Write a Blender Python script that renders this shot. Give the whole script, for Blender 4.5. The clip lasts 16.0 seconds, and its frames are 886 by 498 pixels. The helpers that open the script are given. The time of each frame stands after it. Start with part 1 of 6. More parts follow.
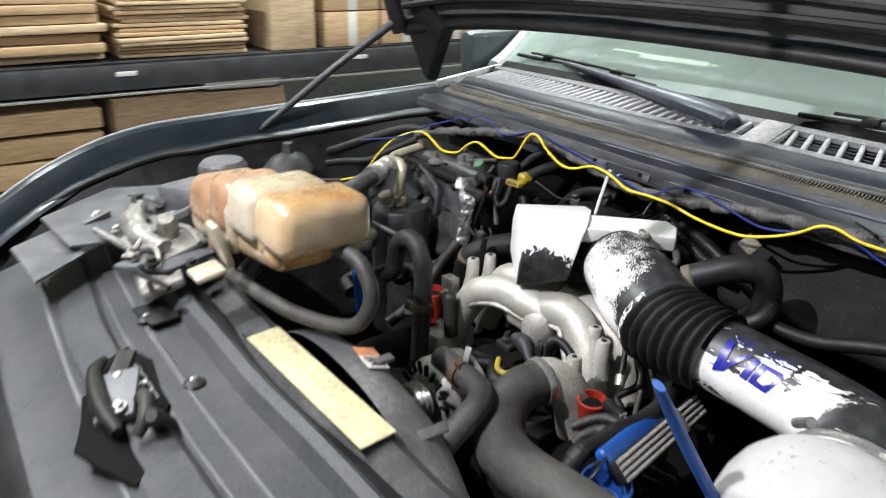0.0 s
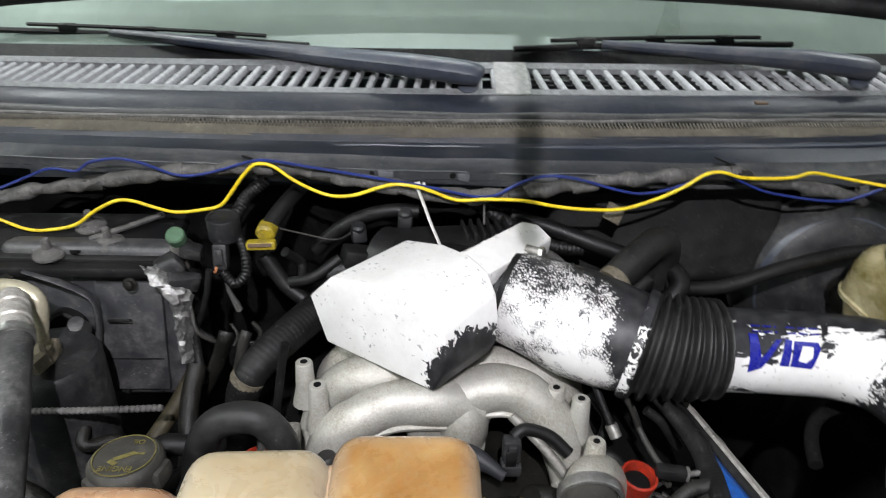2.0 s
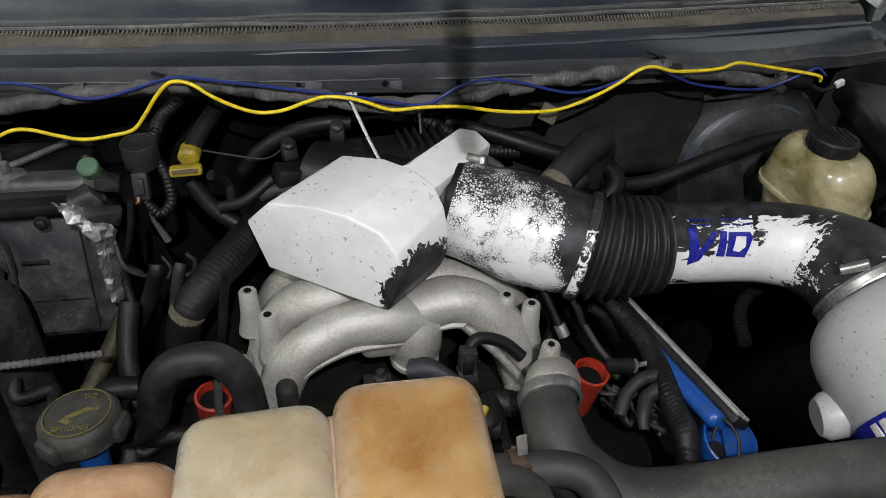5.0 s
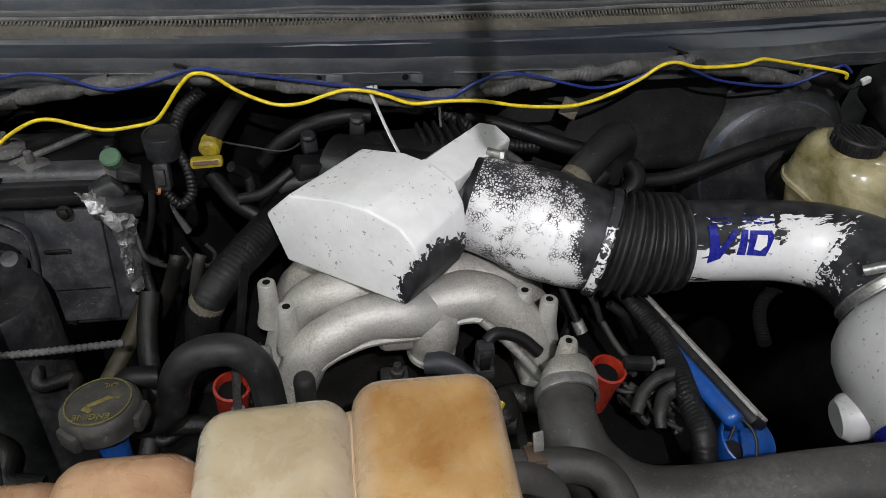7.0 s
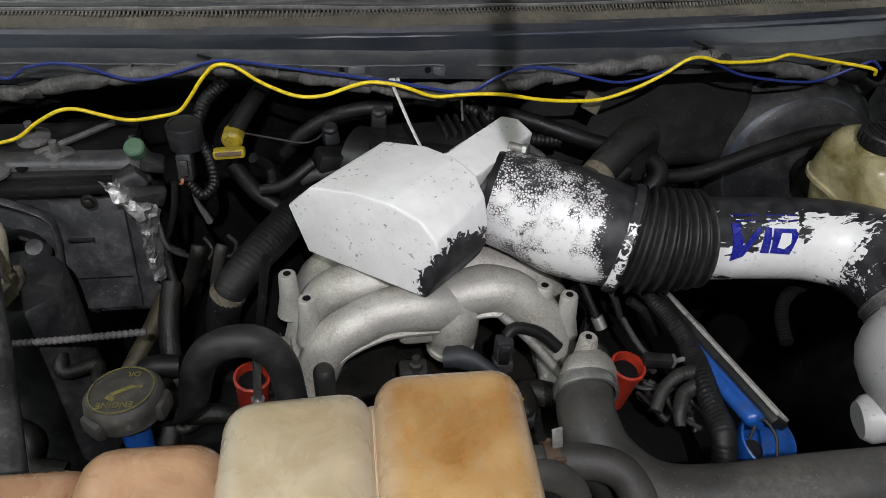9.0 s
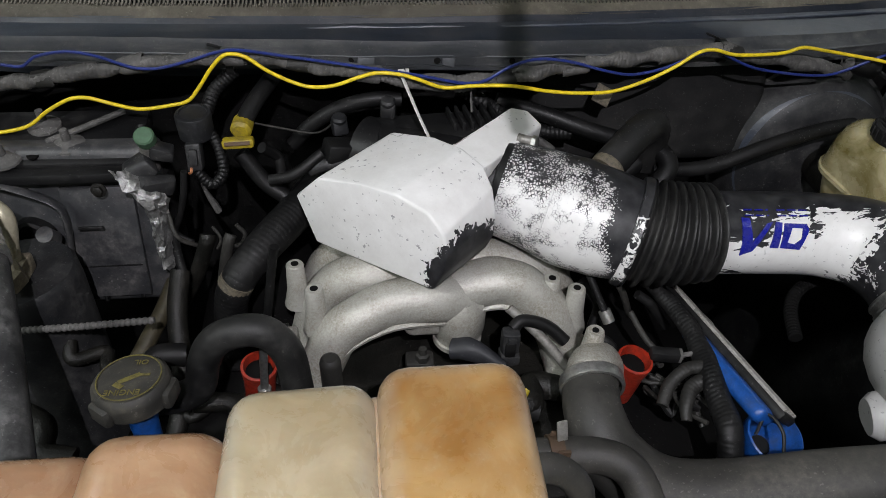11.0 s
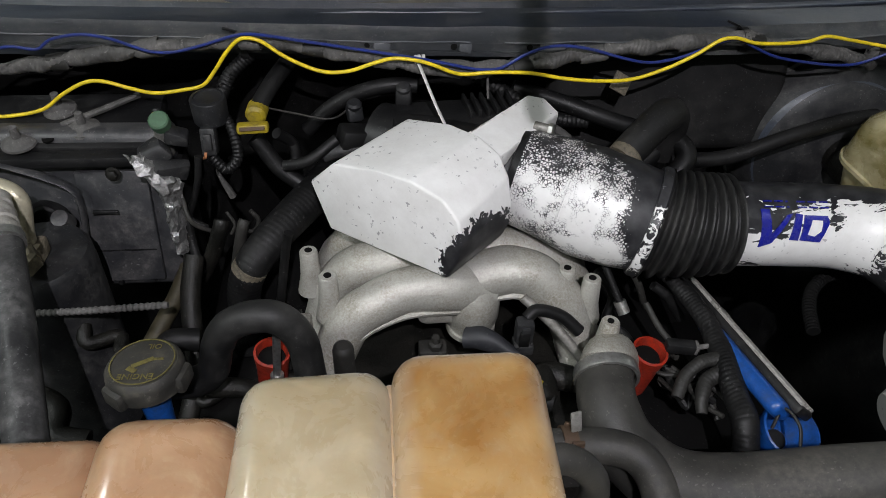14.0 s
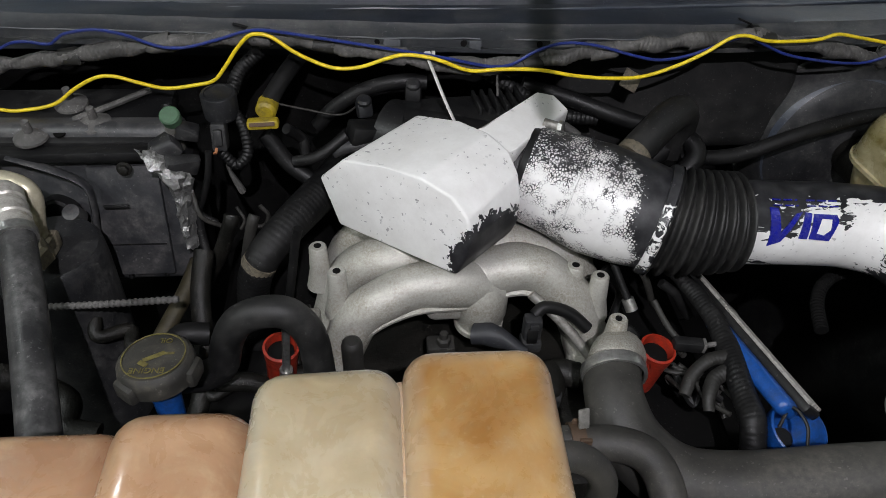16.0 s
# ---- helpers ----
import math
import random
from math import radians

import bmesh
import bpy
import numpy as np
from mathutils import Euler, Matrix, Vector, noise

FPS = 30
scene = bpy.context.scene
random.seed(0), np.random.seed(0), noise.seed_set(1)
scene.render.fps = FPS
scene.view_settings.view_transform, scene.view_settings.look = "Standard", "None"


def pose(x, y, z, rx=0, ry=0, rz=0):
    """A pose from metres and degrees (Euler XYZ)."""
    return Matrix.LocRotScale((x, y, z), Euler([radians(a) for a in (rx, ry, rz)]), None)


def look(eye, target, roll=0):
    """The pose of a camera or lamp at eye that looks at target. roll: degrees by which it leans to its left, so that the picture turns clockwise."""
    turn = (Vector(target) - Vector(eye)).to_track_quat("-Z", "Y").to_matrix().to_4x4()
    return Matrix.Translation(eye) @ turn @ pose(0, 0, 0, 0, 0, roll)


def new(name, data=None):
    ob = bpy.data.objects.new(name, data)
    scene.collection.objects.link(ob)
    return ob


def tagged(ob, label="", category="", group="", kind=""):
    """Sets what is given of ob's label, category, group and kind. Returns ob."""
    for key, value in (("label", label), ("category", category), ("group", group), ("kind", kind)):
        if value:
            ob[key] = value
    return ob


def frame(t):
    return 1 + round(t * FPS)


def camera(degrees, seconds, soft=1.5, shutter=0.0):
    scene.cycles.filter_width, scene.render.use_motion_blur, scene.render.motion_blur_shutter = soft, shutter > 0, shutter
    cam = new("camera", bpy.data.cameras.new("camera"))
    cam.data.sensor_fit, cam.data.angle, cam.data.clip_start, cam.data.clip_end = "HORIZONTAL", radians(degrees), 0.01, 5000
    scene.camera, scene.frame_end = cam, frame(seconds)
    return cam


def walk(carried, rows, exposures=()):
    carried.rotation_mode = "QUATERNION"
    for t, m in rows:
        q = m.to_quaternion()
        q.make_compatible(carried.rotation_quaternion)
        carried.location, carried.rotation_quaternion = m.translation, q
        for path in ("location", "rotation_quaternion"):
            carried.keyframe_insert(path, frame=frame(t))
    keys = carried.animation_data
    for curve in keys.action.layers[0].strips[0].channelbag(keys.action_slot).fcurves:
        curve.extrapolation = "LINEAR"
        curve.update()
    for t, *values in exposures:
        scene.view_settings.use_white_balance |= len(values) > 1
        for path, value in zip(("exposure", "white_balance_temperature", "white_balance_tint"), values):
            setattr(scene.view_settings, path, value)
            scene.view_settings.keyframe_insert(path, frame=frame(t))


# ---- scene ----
cam = camera(61.5, 16.0, 0.8, 0.35)
# walk: first eye in metres, base tilt and turn, length of the walk
METRES, EYE, TILT, LEAN, TURN = 0.95, 1.45, -20.5, -2.0, 54.0
BASE = pose(0.80, -1.02, EYE, 0, LEAN, 0) @ pose(0, 0, 0, TILT, 0, TURN)
ROWS = [
    (0.0, 0.0, 0.0, 0.0, 0.0, 0.0, 0.0),
    (0.5, -0.1995, 0.1867, 0.1236, -14.41, -1.54, 6.42),
    (1.0, -0.2987, 0.3981, 0.199, -29.16, -5.35, 11.5),
    (1.5, -0.3573, 0.5696, 0.2805, -41.14, -9.84, 14.94),
    (2.0, -0.4112, 0.684, 0.3301, -52.82, -17.26, 17.71),
    (2.5, -0.4079, 0.7232, 0.3558, -60.39, -23.84, 18.59),
    (3.0, -0.4061, 0.7253, 0.36, -62.69, -26.84, 18.35),
    (3.5, -0.4127, 0.7353, 0.3694, -62.76, -27.96, 18.29),
    (4.0, -0.4135, 0.7422, 0.3692, -62.7, -28.47, 18.25),
    (6.5, -0.4089, 0.7479, 0.3739, -61.16, -29.07, 18.12),
    (7.0, -0.4093, 0.7487, 0.3752, -60.75, -29.12, 18.09),
    (7.5, -0.408, 0.7494, 0.3764, -60.36, -29.19, 18.06),
    (8.0, -0.4083, 0.7507, 0.3769, -59.96, -29.24, 18.03),
    (8.5, -0.409, 0.7525, 0.3781, -59.56, -29.3, 18.03),
    (9.0, -0.4094, 0.754, 0.3796, -59.24, -29.36, 17.99),
    (9.5, -0.4084, 0.7526, 0.3797, -58.94, -29.45, 17.98),
    (12.0, -0.4049, 0.7531, 0.3767, -57.76, -29.87, 17.84),
    (12.5, -0.4051, 0.7562, 0.3763, -57.56, -29.95, 17.82),
    (13.0, -0.4051, 0.7571, 0.3768, -57.37, -30.04, 17.78),
    (13.5, -0.4045, 0.7584, 0.3763, -57.16, -30.11, 17.77),
    (14.0, -0.4045, 0.7579, 0.3751, -57.0, -30.18, 17.75),
    (14.5, -0.4049, 0.7576, 0.3765, -56.84, -30.26, 17.73),
    (15.0, -0.4048, 0.7587, 0.3757, -56.69, -30.32, 17.71),
    (15.5, -0.4053, 0.7589, 0.378, -56.55, -30.38, 17.68),
    (16.0, -0.4066, 0.759, 0.3797, -56.39, -30.44, 17.66),
]
walk(cam, [(t, BASE @ pose(METRES * x, METRES * y, METRES * z, 90 + pitch, roll, yaw)) for t, x, y, z, yaw, pitch, roll in ROWS],
     exposures=[(0.0, 0.02), (0.5, 0.08), (1.5, -0.14), (2.2, -0.45), (3.0, -0.84), (7.0, -0.98), (16.0, -1.03)])

# ---- light ----
world = bpy.data.worlds.new("shop_air")
world.use_nodes = True
world.node_tree.nodes["Background"].inputs[0].default_value = (0.9, 0.95, 1.0, 1)
world.node_tree.nodes["Background"].inputs[1].default_value = 0.02
scene.world = world


def area_lamp(name, m, sx, sy, watts, colour):
    data = bpy.data.lights.new(name, "AREA")
    data.shape, data.size, data.size_y, data.energy, data.color = "RECTANGLE", sx, sy, watts, colour
    ob = new(name, data)
    ob.matrix_world = m
    return ob


WORK_LAMP = Vector((-0.01, -1.35, 2.15))
area_lamp("work_lamp_beam", look(WORK_LAMP, (0.05, -0.1, 1.0)), 0.014, 0.014, 42, (0.99, 0.965, 1.04))
CEILING_LAMPS = [(-2.4, -1.6), (-2.4, 1.2), (0.0, -2.2), (2.4, -1.6), (2.4, 1.2), (0.0, 1.6)]
for lx, ly in CEILING_LAMPS:
    area_lamp("ceiling_tube_glow", pose(lx, ly, 3.42), 1.2, 0.25, 12 if ly < 0 and lx > -1 else 165 if lx < -1 else 80, (0.95, 1.0, 0.99))

# ---- materials ----


class Nodes:
    """Short hand for a node material."""

    def __init__(self, name):
        self.mat = bpy.data.materials.new(name)
        self.mat.use_nodes = True
        self.tree = self.mat.node_tree
        self.bsdf = self.tree.nodes["Principled BSDF"]
        self.coord = self.add("ShaderNodeTexCoord").outputs["Object"]

    def add(self, kind, **inputs):
        node = self.tree.nodes.new(kind)
        for key, value in inputs.items():
            self.put(node.inputs[key.replace("_", " ")], value)
        return node

    def put(self, socket, value):
        if isinstance(value, bpy.types.NodeSocket):
            self.tree.links.new(value, socket)
        else:
            socket.default_value = value

    def noise(self, scale, detail=4.0, rough=0.55, stretch=None, distortion=0.0):
        vec = self.coord
        if stretch:
            mapping = self.add("ShaderNodeMapping", Vector=self.coord)
            mapping.inputs["Scale"].default_value = stretch
            vec = mapping.outputs[0]
        return self.add("ShaderNodeTexNoise", Vector=vec, Scale=scale, Detail=detail, Roughness=rough, Distortion=distortion).outputs["Fac"]

    def ramp(self, fac, stops):
        node = self.add("ShaderNodeValToRGB", Fac=fac)
        ends = node.color_ramp.elements
        while len(ends) < len(stops):
            ends.new(0.5)
        for end, (place, value) in zip(ends, stops):
            end.position = place
            end.color = value if len(value) == 4 else (*value, 1)
        return node.outputs["Color"]

    def level(self, fac, low, high, to_low=0.0, to_high=1.0):
        node = self.add("ShaderNodeMapRange", Value=fac)
        for key, value in (("From Min", low), ("From Max", high), ("To Min", to_low), ("To Max", to_high)):
            node.inputs[key].default_value = value
        return node.outputs[0]

    def mix(self, fac, a, b, blend="MIX"):
        node = self.tree.nodes.new("ShaderNodeMix")
        node.data_type, node.blend_type = "RGBA", blend
        for socket, value in ((node.inputs[0], fac), (node.inputs[6], a), (node.inputs[7], b)):
            if isinstance(value, tuple) and len(value) == 3:
                value = (*value, 1)
            self.put(socket, value)
        return node.outputs[2]

    def math(self, op, a, b=0.0):
        node = self.tree.nodes.new("ShaderNodeMath")
        node.operation = op
        self.put(node.inputs[0], a)
        self.put(node.inputs[1], b)
        return node.outputs[0]

    def bump(self, height, strength=0.3, distance=0.002):
        node = self.add("ShaderNodeBump", Height=height, Strength=strength, Distance=distance)
        self.put(self.bsdf.inputs["Normal"], node.outputs[0])

    def set(self, **inputs):
        for key, value in inputs.items():
            if key == "Base_Color" and isinstance(value, tuple):
                value = (*value[:3], 1)
            self.put(self.bsdf.inputs[key.replace("_", " ")], value)
        return self.mat


def dirty(name, colour, dust=(0.20, 0.19, 0.17), amount=0.5, rough=0.55, metal=0.0, grain=120.0, patch=9.0, relief=0.25, coat=0.0, flecks=0.09, shine=0.5, streak=None, mottle=0.45):
    """Painted, moulded or bare surface with grime in patches and a fine grain."""
    n = Nodes(name)
    big, fine = n.noise(patch, 8, 0.72), n.noise(grain, 5, 0.7, streak)
    film = n.math("MULTIPLY", n.level(big, 0.42, 0.64), n.level(fine, 0.32, 0.66))
    shade = n.mix(n.level(fine, 0.35, 0.65, 0.0, 0.6), colour, tuple(c * mottle for c in colour))
    base = n.mix(n.math("MULTIPLY", film, amount), shade, dust)
    fleck = n.math("MULTIPLY", n.math("MULTIPLY", n.level(n.noise(grain * 2.6, 2, 0.5), 0.64, 0.69), n.level(n.noise(patch * 2.3, 3), 0.45, 0.6)), min(1.0, flecks * 2.2))
    base = n.mix(fleck, base, tuple(min(0.6, c * 2.2 + 0.08) for c in dust))
    n.bump(n.math("ADD", fine, n.math("MULTIPLY", big, 1.5)), relief, 0.0012)
    return n.set(Base_Color=base, Roughness=n.level(film, 0, 1, rough, min(1.0, rough + 0.3)), Metallic=metal, Coat_Weight=coat, Specular_IOR_Level=shine)


def peeling(name, threshold, stretch=(1, 1, 1), fade=(), crackle=0.0, reach_gain=0.3, specks=0.6, patches=(), tone=1.0):
    """White paint flaking off black plastic. fade: place, direction and reach along which the paint is lost."""
    n = Nodes(name)
    large, cells = n.noise(12, 3, 0.6, stretch), n.noise(105, 3, 0.55, stretch, 1.4)
    field = n.math("MULTIPLY", large, 0.72)
    for place, way, reach in fade:
        gap = n.add("ShaderNodeVectorMath", Vector=n.coord)
        gap.operation = "SUBTRACT"
        gap.inputs[1].default_value = place
        along = n.tree.nodes.new("ShaderNodeVectorMath")
        along.operation = "DOT_PRODUCT"
        n.put(along.inputs[0], gap.outputs[0])
        along.inputs[1].default_value = Vector(way).normalized()
        field = n.math("ADD", field, n.level(along.outputs["Value"], 0, reach, 0, reach_gain))
    for place, radius, gain in patches:
        gap = n.add("ShaderNodeVectorMath", Vector=n.coord)
        gap.operation = "DISTANCE"
        gap.inputs[1].default_value = place
        field = n.math("ADD", field, n.level(gap.outputs["Value"], radius, radius * 0.35, 0.0, gain))
    smooth_field = field
    field = n.math("ADD", field, n.math("MULTIPLY", cells, 0.50))
    bare = n.level(field, threshold, threshold + 0.010)
    if crackle:
        wobble = n.add("ShaderNodeTexNoise", Vector=n.coord, Scale=220.0, Detail=2.0)
        shift = n.add("ShaderNodeVectorMath", Vector=wobble.outputs["Color"])
        shift.operation = "SCALE"
        shift.inputs["Scale"].default_value = 0.0035
        place = n.add("ShaderNodeVectorMath", Vector=n.coord)
        place.operation = "ADD"
        n.put(place.inputs[1], shift.outputs[0])
        island = n.add("ShaderNodeTexVoronoi", Vector=place.outputs[0], Scale=crackle)
        island.feature = "DISTANCE_TO_EDGE"
        zone = n.level(n.math("ADD", smooth_field, n.math("MULTIPLY", n.noise(38, 3, 0.6), 0.5)), threshold - 0.20, threshold + 0.16, -0.05, 0.36)
        bare = n.math("MAXIMUM", bare, n.level(n.math("SUBTRACT", zone, island.outputs["Distance"]), 0.0, 0.03))
    grey = n.mix(n.level(n.noise(30, 5, 0.7), 0.35, 0.75), (0.75 * tone, 0.745 * tone, 0.73 * tone), (0.64 * tone, 0.63 * tone, 0.61 * tone))
    chip = n.math("MULTIPLY", n.level(n.noise(170, 2, 0.5), 0.655, 0.69), n.level(n.noise(18, 2), 0.42, 0.55))
    white = n.mix(n.math("MULTIPLY", chip, specks), grey, (0.20, 0.20, 0.20))
    black = n.mix(n.level(n.noise(60, 4, 0.6), 0.4, 0.75), (0.012, 0.012, 0.014), (0.045, 0.045, 0.047))
    n.bump(n.math("SUBTRACT", n.math("MULTIPLY", n.noise(300, 3), 0.12), bare), 0.6, 0.0009)
    return n.set(Base_Color=n.mix(bare, white, black), Roughness=n.level(bare, 0, 1, 0.36, 0.42))


def tank_plastic(name, pale, amber, stain=None):
    """Old translucent plastic: clouded tone, brown tide stains, milky scuffs. stain: middle and half size of a settled
    stain inside the wall; the rim round it is coloured paler for the light in the thick edges.
    """
    n = Nodes(name)
    cloud = n.noise(11, 5, 0.6, None, 0.8)
    streak, tide = n.noise(26, 6, 0.7, None, 0.6), n.noise(7, 4, 0.55, (1, 1, 2.5), 1.5)
    base = n.mix(n.level(cloud, 0.34, 0.64), pale, amber)
    base = n.mix(n.level(tide, 0.44, 0.64, 0, 0.45), base, tuple(c * k for c, k in zip(amber, (0.75, 0.72, 0.8))))
    base = n.mix(n.level(streak, 0.55, 0.72, 0, 0.35), base, (0.55, 0.44, 0.28))
    if stain:
        cx, cy, hx, hy = stain
        axes = n.add("ShaderNodeSeparateXYZ", Vector=n.coord).outputs
        wave = n.math("MULTIPLY", n.noise(30, 4, 0.6), 0.35)
        gx = n.math("DIVIDE", n.math("ABSOLUTE", n.math("SUBTRACT", axes[0], cx)), hx)
        gy = n.math("DIVIDE", n.math("ABSOLUTE", n.math("SUBTRACT", axes[1], cy)), hy)
        # paler rim colour stands for light caught in the thick translucent edges
        rim = n.level(n.math("ADD", n.math("MAXIMUM", gx, gy), wave), 0.88, 1.28)
        base = n.mix(n.math("MULTIPLY", rim, 0.55), base, tuple(min(0.62, 0.6 * c + 0.22) for c in pale))
    wear = n.math("MULTIPLY", n.level(n.noise(300, 2, 0.5), 0.62, 0.70), n.level(n.noise(20, 3), 0.45, 0.62))
    base = n.mix(n.math("MULTIPLY", wear, 0.14), base, (0.60, 0.53, 0.42))
    n.bump(n.math("ADD", n.noise(140, 3), n.math("MULTIPLY", n.noise(25, 2), 2.0)), 0.14, 0.001)
    return n.set(Base_Color=base, Roughness=n.level(streak, 0.3, 0.7, 0.20, 0.36), Coat_Weight=0.4, Coat_Roughness=0.12, Subsurface_Weight=0.15, Subsurface_Radius=(0.02, 0.012, 0.006), Subsurface_Scale=0.5)


def cardboard(name, colour):
    n = Nodes(name)
    flute = n.noise(10, 4, 0.6, (1, 1, 9))
    base = n.mix(n.level(flute, 0.3, 0.7), colour, tuple(c * 0.6 for c in colour))
    n.bump(flute, 0.2, 0.003)
    return n.set(Base_Color=base, Roughness=0.85)


BLACK_PLASTIC = dirty("black_plastic", (0.007, 0.007, 0.0075), (0.055, 0.053, 0.050), 0.35, 0.42, shine=0.35)
DUSTY_PLASTIC = dirty("dusty_black_plastic", (0.014, 0.0145, 0.016), (0.085, 0.083, 0.079), 0.65, 0.46, shine=0.35, flecks=0.08, relief=0.4, patch=14)
GREY_PLASTIC = dirty("grey_cowl_plastic", (0.060, 0.064, 0.071), (0.22, 0.215, 0.205), 0.75, 0.5, streak=(0.25, 1, 1), patch=12, flecks=0.06, mottle=0.6)
PALE_PLASTIC = dirty("pale_worn_plastic", (0.33, 0.34, 0.35), (0.16, 0.155, 0.15), 0.5, 0.5)
SUPPORT_PLASTIC = dirty("radiator_cover_plastic", (0.11, 0.118, 0.125), (0.24, 0.235, 0.225), 0.6, 0.48)
SLATE_PAINT = dirty("slate_paint", (0.032, 0.039, 0.056), (0.13, 0.128, 0.13), 0.65, 0.38, streak=(0.18, 1, 1), patch=9, flecks=0.05)
BODY_PAINT = dirty("dark_blue_body_paint", (0.03, 0.045, 0.06), (0.14, 0.14, 0.14), 0.35, 0.3, coat=0.4)
WHITE_PAINT = dirty("white_cab_paint", (0.78, 0.79, 0.80), (0.4, 0.38, 0.34), 0.3, 0.3, coat=0.3)
RUBBER = dirty("black_rubber", (0.005, 0.005, 0.0052), (0.034, 0.033, 0.031), 0.40, 0.47, shine=0.28, flecks=0.15)
FIREWALL_PAD = dirty("dark_firewall_pad", (0.008, 0.008, 0.008), (0.040, 0.038, 0.036), 0.6, 0.7, patch=18, shine=0.25, relief=0.6)
HOOD_DUST = dirty("dusty_hood_liner", (0.14, 0.14, 0.14), (0.28, 0.275, 0.26), 0.75, 0.65, patch=6, relief=0.5)
HOSE_RUBBER = dirty("worn_hose_rubber", (0.009, 0.009, 0.009), (0.055, 0.053, 0.049), 0.7, 0.50, patch=14, shine=0.35)
TAN_STRIP = dirty("dusty_foam_strip", (0.13, 0.115, 0.09), (0.27, 0.24, 0.19), 0.85, 0.85, patch=16)
HARNESS = dirty("taped_wire_loom", (0.055, 0.053, 0.05), (0.22, 0.21, 0.20), 0.8, 0.7)
CAST_ALU = dirty("cast_aluminium", (0.43, 0.42, 0.38), (0.20, 0.175, 0.125), 0.85, 0.42, 0.35, grain=380, patch=17, relief=0.55, mottle=0.72)
DULL_ALU = dirty("dull_aluminium", (0.33, 0.32, 0.295), (0.10, 0.085, 0.065), 0.85, 0.45, 0.5, patch=22)
STEEL = dirty("zinc_steel", (0.60, 0.60, 0.58), (0.25, 0.2, 0.15), 0.4, 0.28, 0.9, patch=30)
# oily metal, darkened further to carry the shade deep in the bay
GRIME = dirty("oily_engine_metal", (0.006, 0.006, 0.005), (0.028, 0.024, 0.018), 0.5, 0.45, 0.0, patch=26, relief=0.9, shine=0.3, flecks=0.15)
# near-black for holes and deep parts: their shade is put into the colour
DEEP_SHADE = dirty("deep_shade_black", (0.004, 0.004, 0.004), (0.012, 0.011, 0.010), 0.6, 0.8, shine=0.1)
RUST = dirty("rusty_clamp", (0.085, 0.055, 0.035), (0.16, 0.10, 0.06), 0.6, 0.6, 0.4, patch=60)
BRASS = dirty("brassy_band", (0.24, 0.21, 0.15), (0.15, 0.12, 0.1), 0.6, 0.45, 0.3, grain=200, patch=80)
YELLOW_WIRE = dirty("yellow_wire_sheath", (0.80, 0.60, 0.015), (0.5, 0.4, 0.1), 0.15, 0.35)
BLUE_WIRE = dirty("blue_wire_sheath", (0.014, 0.028, 0.17), (0.06, 0.065, 0.11), 0.2, 0.32)
WHITE_TIE = dirty("white_nylon", (0.62, 0.61, 0.58), (0.3, 0.28, 0.25), 0.4, 0.45)
RED_CUP = dirty("red_moulding", (0.33, 0.022, 0.008), (0.12, 0.03, 0.02), 0.6, 0.38, patch=30)
SEAL_RIB = dirty("dusty_seal_rib", (0.060, 0.054, 0.043), (0.15, 0.135, 0.11), 0.8, 0.85)
CREAM_PIPE = dirty("cream_plated_pipe", (0.50, 0.46, 0.34), (0.22, 0.18, 0.11), 0.6, 0.34, 0.35, patch=24, mottle=0.7)
SHROUD_DUST = dirty("dusty_shroud_plastic", (0.065, 0.066, 0.068), (0.27, 0.262, 0.25), 0.8, 0.6, patch=9, relief=0.4, flecks=0.05)
RAD_HOSE = dirty("dusty_radiator_hose", (0.026, 0.025, 0.022), (0.095, 0.089, 0.076), 0.85, 0.55, patch=11, relief=0.35, flecks=0.08)
DARK_LOOM = dirty("dark_taped_cable", (0.016, 0.0155, 0.014), (0.062, 0.058, 0.050), 0.65, 0.55, shine=0.4)
LOOM_TAPE = dirty("dusty_loom_tape", (0.055, 0.053, 0.050), (0.20, 0.19, 0.18), 0.85, 0.7, patch=26, relief=0.6)
DULL_TUBE = dirty("oily_brown_tube", (0.055, 0.046, 0.026), (0.02, 0.018, 0.014), 0.7, 0.45, 0.2, patch=25)
WORN_BAND = dirty("worn_printed_band", (0.14, 0.12, 0.085), (0.03, 0.028, 0.025), 0.8, 0.55, grain=260, patch=110)
CASE_PLASTIC = dirty("smooth_case_plastic", (0.030, 0.031, 0.034), (0.17, 0.162, 0.155), 0.65, 0.42, patch=16, relief=0.25, shine=0.5, flecks=0.08)
GRIMY_CAP = dirty("grimy_cap_plastic", (0.022, 0.021, 0.018), (0.075, 0.068, 0.052), 0.8, 0.6, patch=30)
PALE_ALU = dirty("scuffed_pale_aluminium", (0.52, 0.50, 0.46), (0.22, 0.19, 0.15), 0.7, 0.38, 0.4, patch=30)
BRIDGE_PLASTIC = dirty("chalky_white_plastic", (0.55, 0.55, 0.54), (0.30, 0.29, 0.27), 0.7, 0.6, patch=20)
BLUE_PLASTIC = dirty("blue_plastic", (0.008, 0.070, 0.30), (0.02, 0.04, 0.09), 0.7, 0.32, patch=22)
GREEN_CAP = dirty("green_cap_plastic", (0.06, 0.13, 0.07), (0.14, 0.16, 0.13), 0.4, 0.5)
YELLOW_TAG = dirty("yellow_handle_plastic", (0.36, 0.27, 0.015), (0.12, 0.09, 0.03), 0.8, 0.45, patch=40)
YELLOW_PRINT = dirty("yellow_print", (0.13, 0.11, 0.025), (0.04, 0.035, 0.02), 0.7, 0.7, patch=60)
CREAM_LABEL = dirty("cream_sticker", (0.56, 0.50, 0.29), (0.24, 0.21, 0.14), 0.75, 0.6, patch=14)
